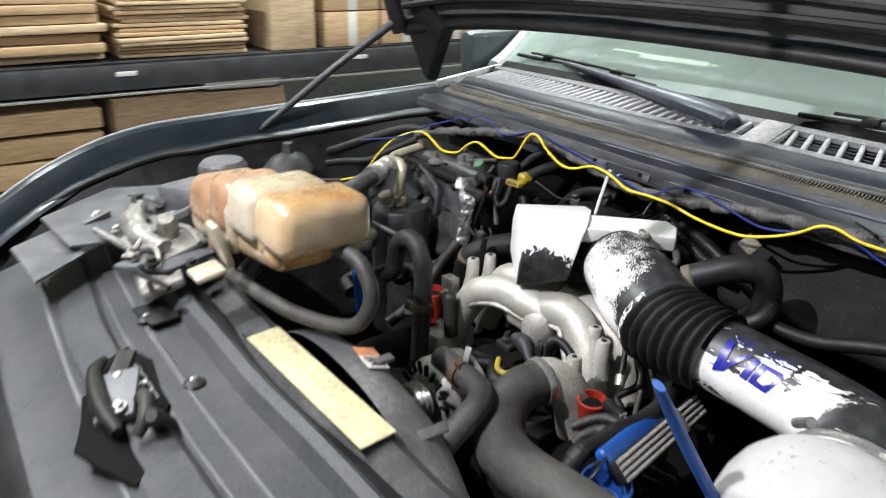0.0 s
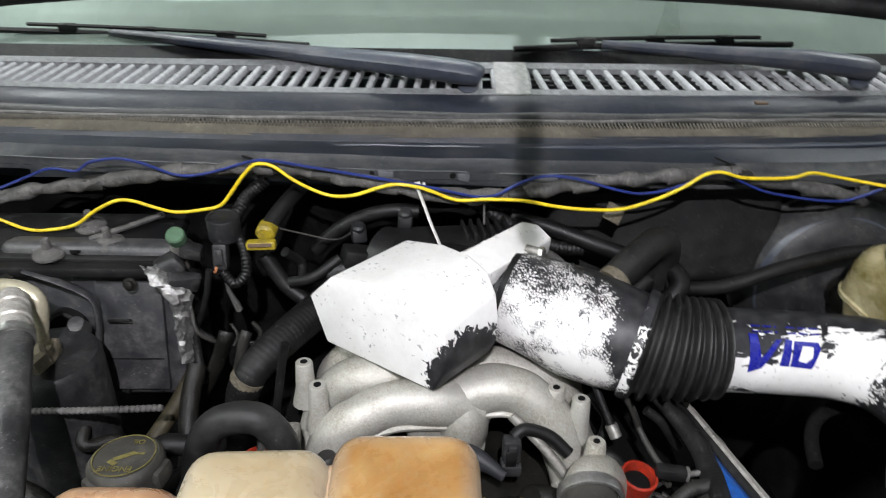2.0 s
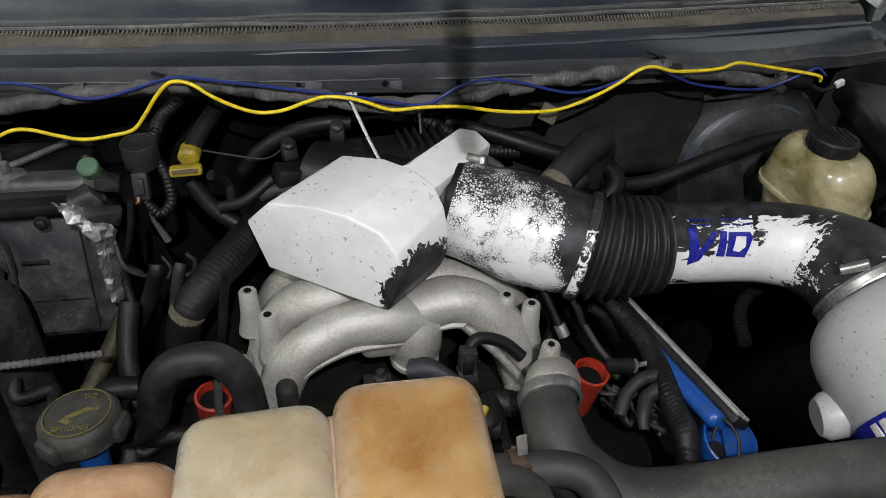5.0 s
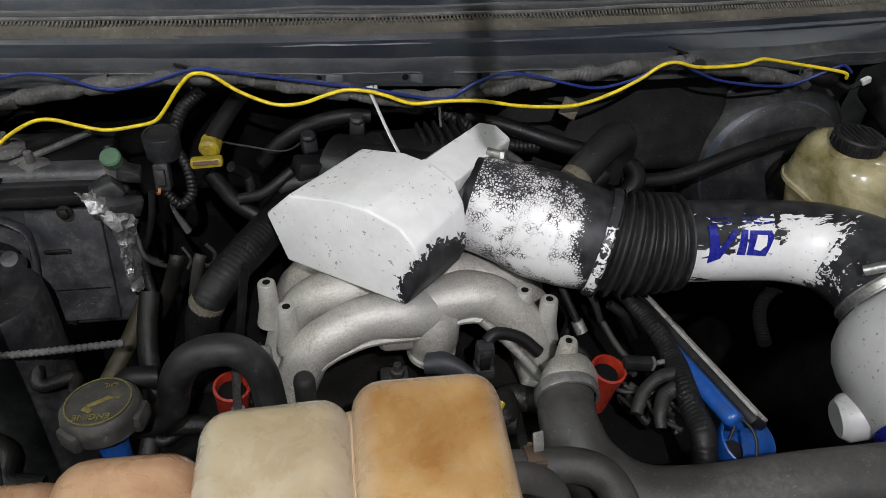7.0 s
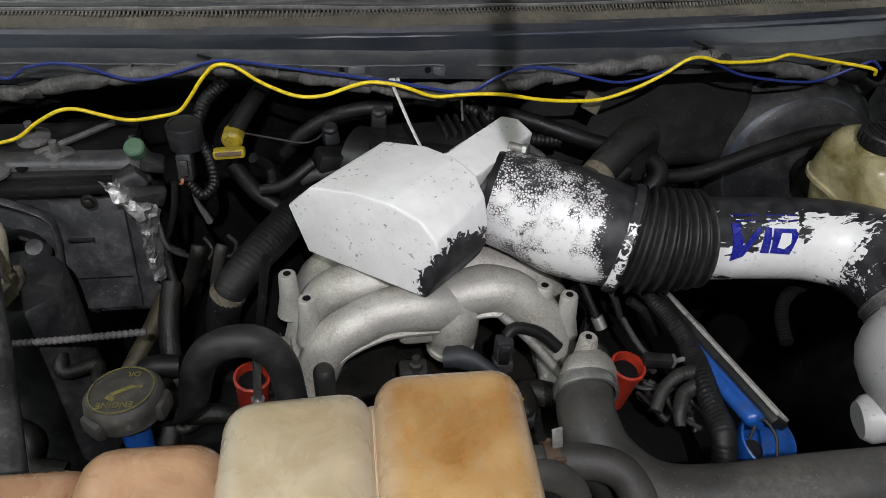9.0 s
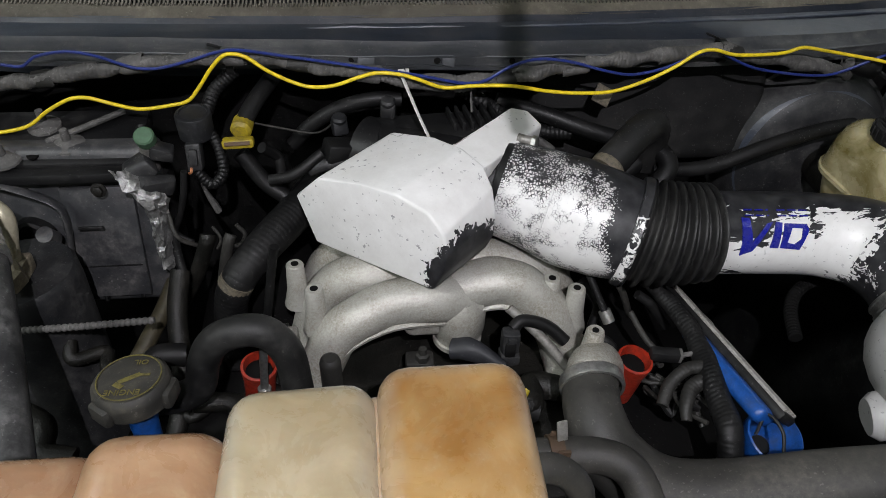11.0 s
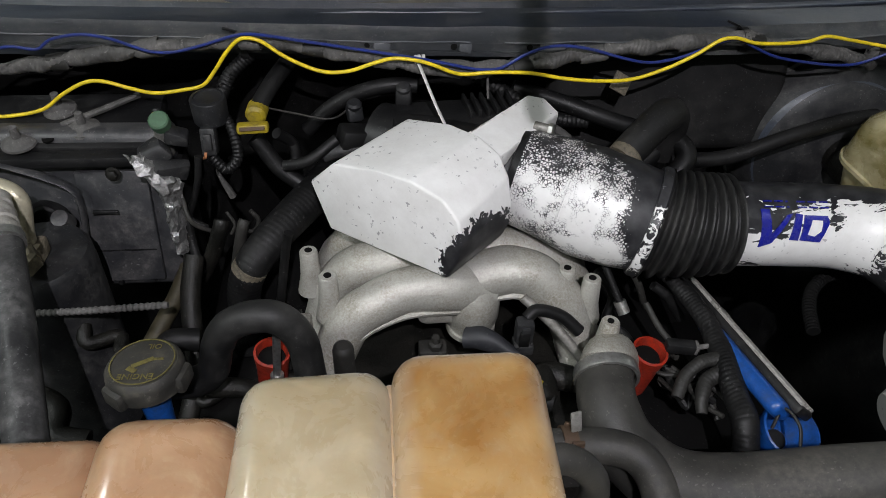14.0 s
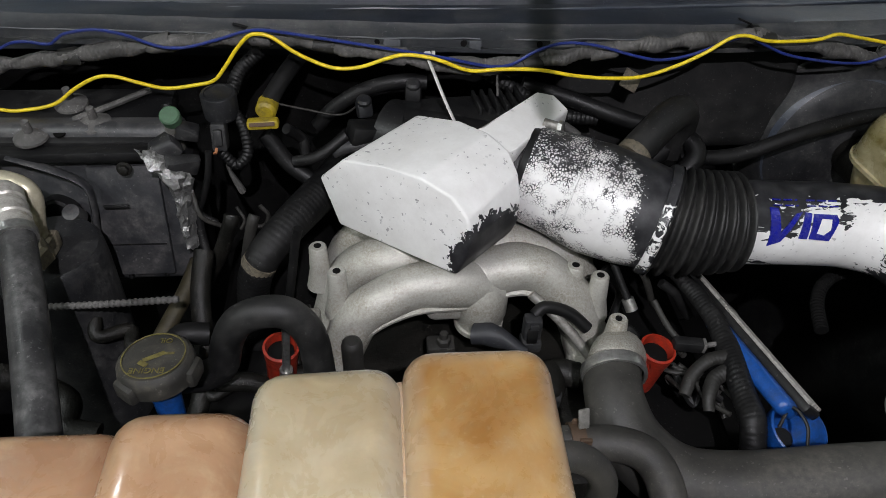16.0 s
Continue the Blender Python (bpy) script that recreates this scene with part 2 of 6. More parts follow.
ORANGE_LABEL = dirty("orange_print", (0.55, 0.20, 0.07), (0.3, 0.2, 0.15), 0.5, 0.6)
WHITE_LABEL = dirty("white_sticker", (0.62, 0.60, 0.56), (0.3, 0.28, 0.25), 0.5, 0.6)
GREEN_PAPER = dirty("pale_green_paper", (0.55, 0.80, 0.50), (0.5, 0.6, 0.45), 0.3, 0.7)
BLUE_PRINT = dirty("blue_raised_letters", (0.010, 0.014, 0.26), (0.06, 0.06, 0.2), 0.3, 0.22)
FOIL = dirty("torn_foil_wrap", (0.42, 0.42, 0.41), (0.08, 0.072, 0.065), 0.8, 0.32, 0.8, grain=90, patch=70, relief=0.8)
BOTTLE_PALE = tank_plastic("pale_tank_plastic", (0.40, 0.335, 0.22), (0.27, 0.21, 0.115), (-0.117, -0.622, 0.042, 0.058))
BOTTLE_AMBER = tank_plastic("amber_tank_plastic", (0.45, 0.30, 0.125), (0.24, 0.115, 0.028), (-0.025, -0.618, 0.043, 0.060))
BOTTLE_PINK = tank_plastic("pinkish_tank_plastic", (0.39, 0.24, 0.135), (0.23, 0.12, 0.062))
BRAKE_TANK = tank_plastic("yellowed_tank_plastic", (0.46, 0.41, 0.25), (0.15, 0.125, 0.042))
CARDBOARD = [cardboard("kraft_cardboard", (0.46, 0.31, 0.17)), cardboard("pale_cardboard", (0.55, 0.40, 0.25)), cardboard("brown_cardboard", (0.30, 0.20, 0.12))]
RACK_PAINT = dirty("black_rack_paint", (0.02, 0.021, 0.024), (0.1, 0.1, 0.1), 0.3, 0.4)
CONCRETE = dirty("shop_concrete", (0.25, 0.245, 0.235), (0.12, 0.11, 0.10), 0.6, 0.7, grain=40, patch=1.2)
WALL_PAINT = dirty("shop_wall_paint", (0.62, 0.66, 0.62), (0.4, 0.4, 0.38), 0.4, 0.8, grain=30, patch=1.0)
BOX_WHITE = peeling("speckled_white_cover", 0.95, specks=0.75, reach_gain=0.0, patches=[((0.040, -0.266, 0.958), 0.082, 0.65), ((0.060, -0.236, 0.970), 0.022, 0.40), ((-0.150, -0.155, 1.015), 0.016, 0.40), ((0.140, -0.080, 1.035), 0.014, 0.35)])
ELBOW_WHITE = peeling("peeling_white_elbow", 0.785, (1, 1, 1), [((0.205, -0.197, 0.97), (0.88, -0.44, -0.1), 0.035), ((0.176, -0.190, 0.975), (0.905, -0.39, 0.08), 0.060), ((0.14, -0.232, 1.0), (-0.1, 0.78, 0.60), 0.090)], 310.0, 0.22)
PIPE_WHITE = peeling("peeling_white_pipe", 0.655, (0.45, 1, 1), [((0.435, -0.22, 0.95), (1, 0.2, 0.2), 0.10), ((0.4, -0.244, 0.985), (0, 1, 0.1), 0.034)], 0.0, 0.19, patches=[((0.338, -0.240, 0.995), 0.024, 0.14), ((0.372, -0.250, 0.986), 0.034, 0.11), ((0.438, -0.246, 0.982), 0.020, 0.12)])
DRUM_WHITE = peeling("worn_white_housing", 0.87, specks=1.0, tone=0.56)


def glass(name, film):
    n = Nodes(name)
    out = n.tree.nodes["Material Output"]
    smear = n.noise(3, 5, 0.6)
    clear = n.add("ShaderNodeBsdfTransparent", Color=(0.80, 0.92, 0.85, 1))
    # pale green diffuse film: the ceiling's reflection as colour, along with dust
    dusty = n.add("ShaderNodeBsdfDiffuse", Color=(0.62, 0.74, 0.67, 1))
    gloss = n.add("ShaderNodeBsdfGlossy", Color=(0.9, 1.0, 0.95, 1), Roughness=0.06)
    a = n.add("ShaderNodeMixShader", Fac=n.level(smear, 0.3, 0.7, film * 0.8, film * 1.2))
    b = n.add("ShaderNodeMixShader", Fac=n.add("ShaderNodeFresnel", IOR=1.9).outputs[0])
    for socket, value in ((a.inputs[1], clear.outputs[0]), (a.inputs[2], dusty.outputs[0]), (b.inputs[1], a.outputs[0]), (b.inputs[2], gloss.outputs[0]), (out.inputs["Surface"], b.outputs[0])):
        n.tree.links.new(value, socket)
    return n.mat


WINDSHIELD = glass("dusty_glare_glass", 0.42)

# ---- shapes ----


def thing(name, base, label, category, group="", kind=""):
    ob = new(name)
    ob.location, ob.empty_display_size = base, 0.05
    return tagged(ob, label, category, group, kind)


def part(name, bm, material, parent=None, label="", smooth=True):
    mesh = bpy.data.meshes.new(name)
    bmesh.ops.recalc_face_normals(bm, faces=bm.faces)
    bm.to_mesh(mesh)
    bm.free()
    mesh.materials.append(material)
    if smooth:
        for p in mesh.polygons:
            p.use_smooth = True
        mesh.set_sharp_from_angle(angle=radians(38))
    ob = new(name, mesh)
    if parent is not None:
        ob.parent = parent
        if parent.parent is None:
            ob.matrix_parent_inverse = Matrix.Translation(-parent.location)
    return tagged(ob, label) if label else ob


def solo(name, bm, material, label, category, group="", kind=""):
    return tagged(part(name, bm, material), label, category, group, kind)


def joined(*bms):
    out = bmesh.new()
    for bm in bms:
        mesh = bpy.data.meshes.new("tmp")
        bm.to_mesh(mesh)
        bm.free()
        out.from_mesh(mesh)
        bpy.data.meshes.remove(mesh)
    return out


def block(cx, cy, cz, sx, sy, sz, bevel=0.004, turn=(0, 0, 0), segs=2):
    bm = bmesh.new()
    bmesh.ops.create_cube(bm, size=1)
    bmesh.ops.scale(bm, vec=(sx, sy, sz), verts=bm.verts)
    if bevel:
        bmesh.ops.bevel(bm, geom=list(bm.edges), offset=min(bevel, 0.45 * min(sx, sy, sz)), segments=segs, affect="EDGES", profile=0.5)
    bm.transform(pose(cx, cy, cz, *turn))
    return bm


def smooth_path(pts, steps=6):
    """Catmull-Rom through the points."""
    p = [Vector(q) for q in pts]
    if len(p) == 2 or steps == 1:
        return p
    p = [2 * p[0] - p[1], *p, 2 * p[-1] - p[-2]]
    out = []
    for i in range(1, len(p) - 2):
        a, b, c, d = p[i - 1:i + 3]
        for k in range(steps):
            t = k / steps
            out.append(0.5 * (2 * b + (c - a) * t + (2 * a - 5 * b + 4 * c - d) * t * t + (3 * b - a - 3 * c + d) * t ** 3))
    return out + [p[-2]]


def tube(pts, r, n=16, steps=6, ripple=0.0, pitch=0.006, caps=True, squash=1.0):
    """A pipe along the points; r is a radius or a list of radii; ripple gives corrugation."""
    path = smooth_path(pts, steps)
    if ripple:
        fine, gap = [path[0]], pitch / 4
        for a, b in zip(path, path[1:]):
            k = max(1, round((b - a).length / gap))
            fine += [a.lerp(b, (j + 1) / k) for j in range(k)]
        path = fine
    radii = list(r) if isinstance(r, (list, tuple)) else [r]
    bm, rings = bmesh.new(), []
    side = None
    for i, p in enumerate(path):
        d = (path[min(i + 1, len(path) - 1)] - path[max(i - 1, 0)]).normalized()
        if side is None:
            side = d.cross(Vector((0.13, 0.21, 1))).normalized()
        side = (side - d * side.dot(d)).normalized()
        up = d.cross(side)
        f = i / (len(path) - 1) * (len(radii) - 1)
        k = min(int(f), len(radii) - 2) if len(radii) > 1 else 0
        rad = radii[k] + (radii[k + 1] - radii[k]) * (f - k) if len(radii) > 1 else radii[0]
        if ripple:
            rad += ripple * (0, 1, 1, 0)[i % 4]
        rings.append([bm.verts.new(p + side * math.cos(a) * rad + up * math.sin(a) * rad * squash) for a in (2 * math.pi * j / n for j in range(n))])
    for a, b in zip(rings, rings[1:]):
        for j in range(n):
            bm.faces.new((a[j], a[(j + 1) % n], b[(j + 1) % n], b[j]))
    if caps:
        bm.faces.new(rings[0][::-1]), bm.faces.new(rings[-1])
    return bm


def lathe(base, axis, profile, n=28, caps=True):
    """Turned shape: profile of (height along the axis, radius)."""
    m = Matrix.Translation(base) @ Vector(axis).to_track_quat("Z", "Y").to_matrix().to_4x4()
    bm, rings = bmesh.new(), []
    for h, r in profile:
        rings.append([bm.verts.new(m @ Vector((r * math.cos(2 * math.pi * j / n), r * math.sin(2 * math.pi * j / n), h))) for j in range(n)])
    for a, b in zip(rings, rings[1:]):
        for j in range(n):
            bm.faces.new((a[j], a[(j + 1) % n], b[(j + 1) % n], b[j]))
    if caps:
        bm.faces.new(rings[0][::-1]), bm.faces.new(rings[-1])
    return bm


def prism(outline, offset, bevel=0.0, segs=2):
    """A plate: a closed outline of places, thickened by the offset vector."""
    bm = bmesh.new()
    a = [bm.verts.new(p) for p in outline]
    b = [bm.verts.new(Vector(p) + Vector(offset)) for p in outline]
    bm.faces.new(a[::-1]), bm.faces.new(b)
    for i in range(len(a)):
        j = (i + 1) % len(a)
        bm.faces.new((a[i], a[j], b[j], b[i]))
    if bevel:
        bmesh.ops.bevel(bm, geom=list(bm.edges), offset=bevel, segments=segs, affect="EDGES", profile=0.5)
    return bm


def sweep(profile, xs, thick=0.004):
    """A sheet whose (y, z) profile is carried along x; profile(x) gives the points."""
    bm = bmesh.new()
    rows = [[bm.verts.new((x, y, z)) for y, z in profile(x)] for x in xs]
    for a, b in zip(rows, rows[1:]):
        for i in range(len(a) - 1):
            bm.faces.new((a[i], a[i + 1], b[i + 1], b[i]))
    bmesh.ops.solidify(bm, geom=list(bm.faces), thickness=thick)
    return bm


def lumps(bm, size, amount, seed=0.0):
    """Uneven surface."""
    for v in bm.verts:
        q = Vector(v.co) / size + Vector((seed, seed * 2.3, -seed))
        v.co += noise.noise_vector(q) * amount
    return bm


def bolt(base, axis, r, parent=None, material=None, label="", name="bolt"):
    h = r * 0.9
    bm = joined(lathe(base, axis, [(0, r * 1.5), (h * 0.3, r * 1.5), (h * 0.35, r * 1.3)], 16), lathe(Vector(base) + Vector(axis).normalized() * h * 0.3, axis, [(0, r), (h, r), (h * 1.1, r * 0.85)], 6))
    return part(name, bm, material or STEEL, parent, label)


def lettering(text, size, depth, m, material, parent, name="lettering", label=""):
    curve = bpy.data.curves.new("text", "FONT")
    curve.body, curve.size, curve.extrude, curve.align_x, curve.align_y = text, size, depth, "CENTER", "CENTER"
    ob = bpy.data.objects.new("text", curve)
    mesh = bpy.data.meshes.new_from_object(ob)
    bpy.data.objects.remove(ob)
    bm = bmesh.new()
    bm.from_mesh(mesh)
    bpy.data.meshes.remove(mesh)
    bm.transform(m)
    return part(name, bm, material, parent, label, smooth=False)

# ---- the shop ----
floor = solo("floor", block(0, 0, -0.05, 9.0, 9.0, 0.1, 0), CONCRETE, "stained grey concrete shop floor", "floor", kind="structure")
solo("ceiling", block(0, 0, 3.55, 9.0, 9.0, 0.1, 0), WALL_PAINT, "pale painted shop ceiling", "ceiling", kind="structure")
for name, x, y, sx, sy in (("wall_west", -4.45, 0, 0.1, 9.0), ("wall_east", 4.45, 0, 0.1, 9.0), ("wall_north", 0, 4.45, 8.8, 0.1), ("wall_south", 0, -4.45, 8.8, 0.1)):
    solo(name, block(x, y, 1.75, sx, sy, 3.5, 0), WALL_PAINT, "pale greenish painted shop wall", "wall", kind="structure")
for lx, ly in CEILING_LAMPS:
    lamp = thing("ceiling_light", (lx, ly, 3.5), "white fluorescent batten lamp fixed to the ceiling", "lamp", "ceiling lights")
    part("housing", block(lx, ly, 3.47, 1.3, 0.3, 0.06, 0.01), WHITE_PAINT, lamp)
    for dy in (-0.08, 0.08):
        part("light_tube", tube([(lx - 0.6, ly + dy, 3.432), (lx + 0.6, ly + dy, 3.432)], 0.013, 10), WHITE_LABEL, lamp)
# unseen rod, added between lamp and truck to cast the shadow strip
hook = thing("hanging_hook", (0.053, -0.70, 1.6), "unseen rod added to cast a shadow strip on the hood and cowl", "hook")
part("rod", tube([(0.053, -0.70, 3.5), (0.053, -0.70, 1.62)], 0.0085, 12), RACK_PAINT, hook)
part("hook_end", tube([(0.053, -0.70, 1.625), (0.053, -0.70, 1.60), (0.053, -0.712, 1.585), (0.053, -0.722, 1.60)], 0.007, 10), RACK_PAINT, hook)
work = thing("work_lamp", (-0.01, -1.36, 2.2), "small work lamp hanging over the engine bay", "lamp")
part("cord", tube([(-0.01, -1.405, 3.5), (-0.01, -1.405, 2.24)], 0.004, 10), RUBBER, work)
part("lamp_head", lathe(WORK_LAMP + Vector((0, -0.012, 0.012)), WORK_LAMP - Vector((0.05, -0.1, 1.0)), [(0, 0.03), (0.01, 0.036), (0.06, 0.034), (0.09, 0.015)], 24), RACK_PAINT, work)

# pallet rack with flattened cartons beside the truck
RX = -3.0
rack = thing("pallet_rack", (RX - 0.45, 0.4, 0), "black steel pallet rack loaded with cardboard", "rack")
for y in (-2.2, 2.9):
    for x in (RX - 0.04, RX - 0.85):
        part("upright", block(x, y, 1.6, 0.07, 0.08, 3.2, 0.004), RACK_PAINT, rack)
for z in (0.16, 0.84, 2.15):
    for x in (RX, RX - 0.85):
        beam = part("beam", block(x, 0.35, z, 0.05, 5.1, 0.115, 0.006), RACK_PAINT, rack)
    part("shelf_deck", block(RX - 0.43, 0.35, z + 0.062, 0.78, 5.0, 0.012, 0.002), RACK_PAINT, rack)
for y in (-1.35, -0.12, 1.15, 2.2):
    part("sticker", block(RX + 0.028, y, 0.86, 0.004, 0.095, 0.022, 0.0015), WHITE_LABEL, rack, "small white oval sticker on the beam")
part("lower_rail", block(RX + 0.02, 0.35, 0.765, 0.03, 5.1, 0.012, 0.003), STEEL, rack, "bare steel edge below the beam")


def carton_stack(y0, y1, z0, z1, sheets, mats, label):
    st = thing("cardboard_stack", (RX - 0.3, (y0 + y1) / 2, z0), label, "cardboard", "stacked cartons")
    gap = (z1 - z0) / sheets
    for i in range(sheets):
        h = gap * random.uniform(0.80, 0.97)
        dy, dx = random.uniform(-0.03, 0.03), random.uniform(-0.05, 0.02)
        sag = random.uniform(-0.006, 0.006)
        bm = block(RX - 0.36 + dx, (y0 + y1) / 2 + dy, z0 + gap * (i + 0.5), 0.62, y1 - y0 - 0.03, h, min(0.006, h * 0.3), (random.uniform(-0.6, 0.6), 0, random.uniform(-1.5, 1.5)))
        lumps(bm, 0.2, abs(sag), i)
        part("folded_carton", bm, random.choice(mats), st)
    return st


carton_stack(-1.55, -0.85, 0.91, 1.75, 20, CARDBOARD[:2], "stack of folded brown cartons on the rack")
carton_stack(-0.82, -0.16, 0.91, 1.70, 18, CARDBOARD[:2], "stack of folded brown cartons on the rack")
carton_stack(-0.12, 0.55, 0.91, 1.20, 14, CARDBOARD[:2], "low stack of folded brown cartons on the rack")
carton_stack(-2.1, -1.0, 0.23, 0.66, 5, CARDBOARD[:1], "stack of large flat cartons under the rack beam")
carton_stack(-0.95, -0.22, 0.23, 0.70, 4, CARDBOARD[:1], "stack of large flat cartons under the rack beam")


def carton(y0, y1, z0, z1, m, label, tape=True):
    c = thing("cardboard_box", (RX - 0.3, (y0 + y1) / 2, z0), label, "box", "closed cartons")
    part("carton_body", block(RX - 0.33, (y0 + y1) / 2, (z0 + z1) / 2, 0.55, y1 - y0, z1 - z0, 0.006), m, c)
    if tape:
        part("tape", block(RX - 0.053, (y0 + y1) / 2, (z0 + z1) / 2, 0.004, 0.055, (z1 - z0) * 0.98, 0.001), WHITE_LABEL, c, "pale packing tape")
    return c


carton(0.66, 0.92, 0.91, 1.55, CARDBOARD[1], "tall pale carton standing on the rack", False)
for k in range(5):
    carton(0.98 + 0.37 * k, 1.33 + 0.37 * k, 0.91, 1.10, CARDBOARD[0], "taped brown carton on the rack")
    carton(0.98 + 0.37 * k, 1.33 + 0.37 * k, 1.105, 1.35, CARDBOARD[0], "taped brown carton on the rack")
carton(-0.18, 0.72, 0.23, 0.72, CARDBOARD[2], "dark brown carton in the lower shelf", False)
carton(1.1, 1.9, 0.23, 0.50, CARDBOARD[0], "brown carton in the lower shelf", False)
wrap = solo("plastic_wrap", lumps(block(RX - 0.2, 0.48, 0.765, 0.3, 0.42, 0.075, 0.03, segs=4), 0.06, 0.03), WHITE_TIE, "crumpled clear plastic wrap on the cartons", "wrap")

# ---- the truck ----
truck = thing("pickup_truck", (0, 0.3, 0), "dark pickup truck with its hood open", "truck")


def bow(x):
    return 0.16 * x * x - 0.035


def rise(x):
    return -0.04 * x * x


XS = [-0.8 + 0.04 * i for i in range(41)]


def band(points):
    return lambda x: [(bow(x) + dy, z + rise(x)) for dy, z in points]


def lip_lift(x):
    return max(0.0, min(0.016, 0.009 - 0.020 * x))


lip = sweep(lambda x: [(bow(x) + dy, z + rise(x) + lip_lift(x)) for dy, z in ((0.010, 1.078), (-0.001, 1.079), (-0.001, 1.0845), (0.002, 1.0850), (0.003, 1.094), (0.018, 1.098), (0.024, 1.1055))], XS, 0.003)
part("cowl_lip", lumps(lip, 0.05, 0.0025), GREY_PLASTIC, truck, "scuffed grey plastic lip")
for y_in, z_in, x_from, x_to in ((0.0030, 1.0955, 0, 22), (0.0020, 1.0955, 22, 41)):
    part("worn_edge", lumps(tube([(x, bow(x) + y_in, z_in + rise(x) + lip_lift(x)) for x in XS[x_from:x_to]], 0.0012, 6, 2), 0.05, 0.0025), GREY_PLASTIC, truck, "pale worn edge of the cowl lip")
# the holes are flat discs coloured as dark as their shade
for x, w, d in ((-0.085, 0.020, 0.010), (0.018, 0.016, 0.012), (0.112, 0.030, 0.012), (0.165, 0.012, 0.014)):
    part("lip_hole", lumps(lathe((x, bow(x) + 0.0022, 1.0905 + rise(x) + lip_lift(x)), (0, -1, 0.15), [(0, d * 0.30), (0.0022, d * 0.32)], 14), 0.02, 0.002), DEEP_SHADE, truck, "near-black disc as the shade of a hole in the cowl lip")
    part("lip_bracket", lumps(block(x + w * 0.9, bow(x) + 0.0005, 1.0895 + rise(x) + lip_lift(x), w, 0.004, 0.010, 0.001, (-8, 6, 4)), 0.015, 0.003), GREY_PLASTIC, truck)
for d, z in ((0.066, 1.1125),):
    part("cowl_ridge", lumps(tube([(x, bow(x) + d, z + rise(x)) for x in XS], 0.0022, 8, 2), 0.06, 0.0025), SLATE_PAINT, truck)
part("cowl_sheet", sweep(lambda x: [(bow(x) + dy, z + rise(x) + k * lip_lift(x)) for dy, z, k in ((0.026, 1.100, 1.0), (0.050, 1.108, 0.6), (0.078, 1.113, 0.1), (0.084, 1.122, 0.0))], XS, 0.003), SLATE_PAINT, truck, "slate painted cowl sheet")
part("foam_strip", lumps(sweep(band([(0.082, 1.120), (0.090, 1.127), (0.104, 1.131), (0.110, 1.126)]), XS, 0.003), 0.08, 0.0025), TAN_STRIP, truck, "dusty tan foam sealing strip")
part("weatherstrip", lumps(tube([(x, bow(x) + 0.120, 1.134 + rise(x)) for x in XS], 0.009, 10, 2), 0.09, 0.004), DUSTY_PLASTIC, truck, "black rubber hood seal")
part("seal_lip", lumps(tube([(x, bow(x) + 0.109, 1.1345 + rise(x)) for x in XS], 0.0032, 8, 2), 0.11, 0.003), LOOM_TAPE, truck, "pale worn lip of the hood seal")
ribs = bmesh.new()
for k in range(300):
    x = -0.78 + 0.0052 * k + 0.0012 * noise.noise((k * 1.3, 0.0, 0.0))
    tall = 0.5 + 0.5 * noise.noise((x * 9.0, 0.3, 0.0))
    a, b = (x, bow(x) + 0.1035, 1.1345 + rise(x)), (x, bow(x) + 0.1035 - 0.008 * tall - 0.002, 1.1330 - 0.003 * tall + rise(x))
    quad = [ribs.verts.new((p[0] + dx, p[1], p[2] + dz)) for dz in (0.0, -0.004) for p, dx in ((a, -0.0014), (a, 0.0014), (b, 0.0007), (b, -0.0007))]
    for f in ((0, 1, 2, 3), (0, 1, 5, 4), (1, 2, 6, 5), (2, 3, 7, 6), (3, 0, 4, 7)):
        ribs.faces.new([quad[i] for i in f])
part("seal_ribs", ribs, SEAL_RIB, truck, "dark ribs along the foam sealing strip", smooth=False)
part("cowl_nose", sweep(band([(0.128, 1.124), (0.134, 1.136), (0.150, 1.148), (0.166, 1.154)]), XS, 0.004), SLATE_PAINT, truck, "dark slate cowl edge")
part("cowl_top", sweep(band([(0.247, 1.176), (0.256, 1.172), (0.264, 1.158)]), XS, 0.004), DUSTY_PLASTIC, truck, "black band under the windshield")
part("cowl_tray", sweep(band([(0.16, 1.12), (0.25, 1.13)]), XS, 0.004), PALE_PLASTIC, truck, "pale dusty tray below the grille")
# wheels
for x, y in ((-0.86, -0.35), (0.86, -0.35), (-0.86, 2.4), (0.86, 2.4)):
    wheel = part("wheel", lathe((x - 0.09, y, 0.40), (1, 0, 0), [(0, 0.22), (0.03, 0.24), (0.15, 0.24), (0.18, 0.22)], 32), STEEL, truck)
    part("tyre", lathe((x - 0.13, y, 0.40), (1, 0, 0), [(0, 0.24), (0.0, 0.34), (0.03, 0.39), (0.13, 0.40), (0.23, 0.39), (0.26, 0.34), (0.26, 0.24)], 36, False), RUBBER, wheel)
part("chassis", block(0, 1.6, 0.45, 1.2, 1.8, 0.14, 0.02), RACK_PAINT, truck)

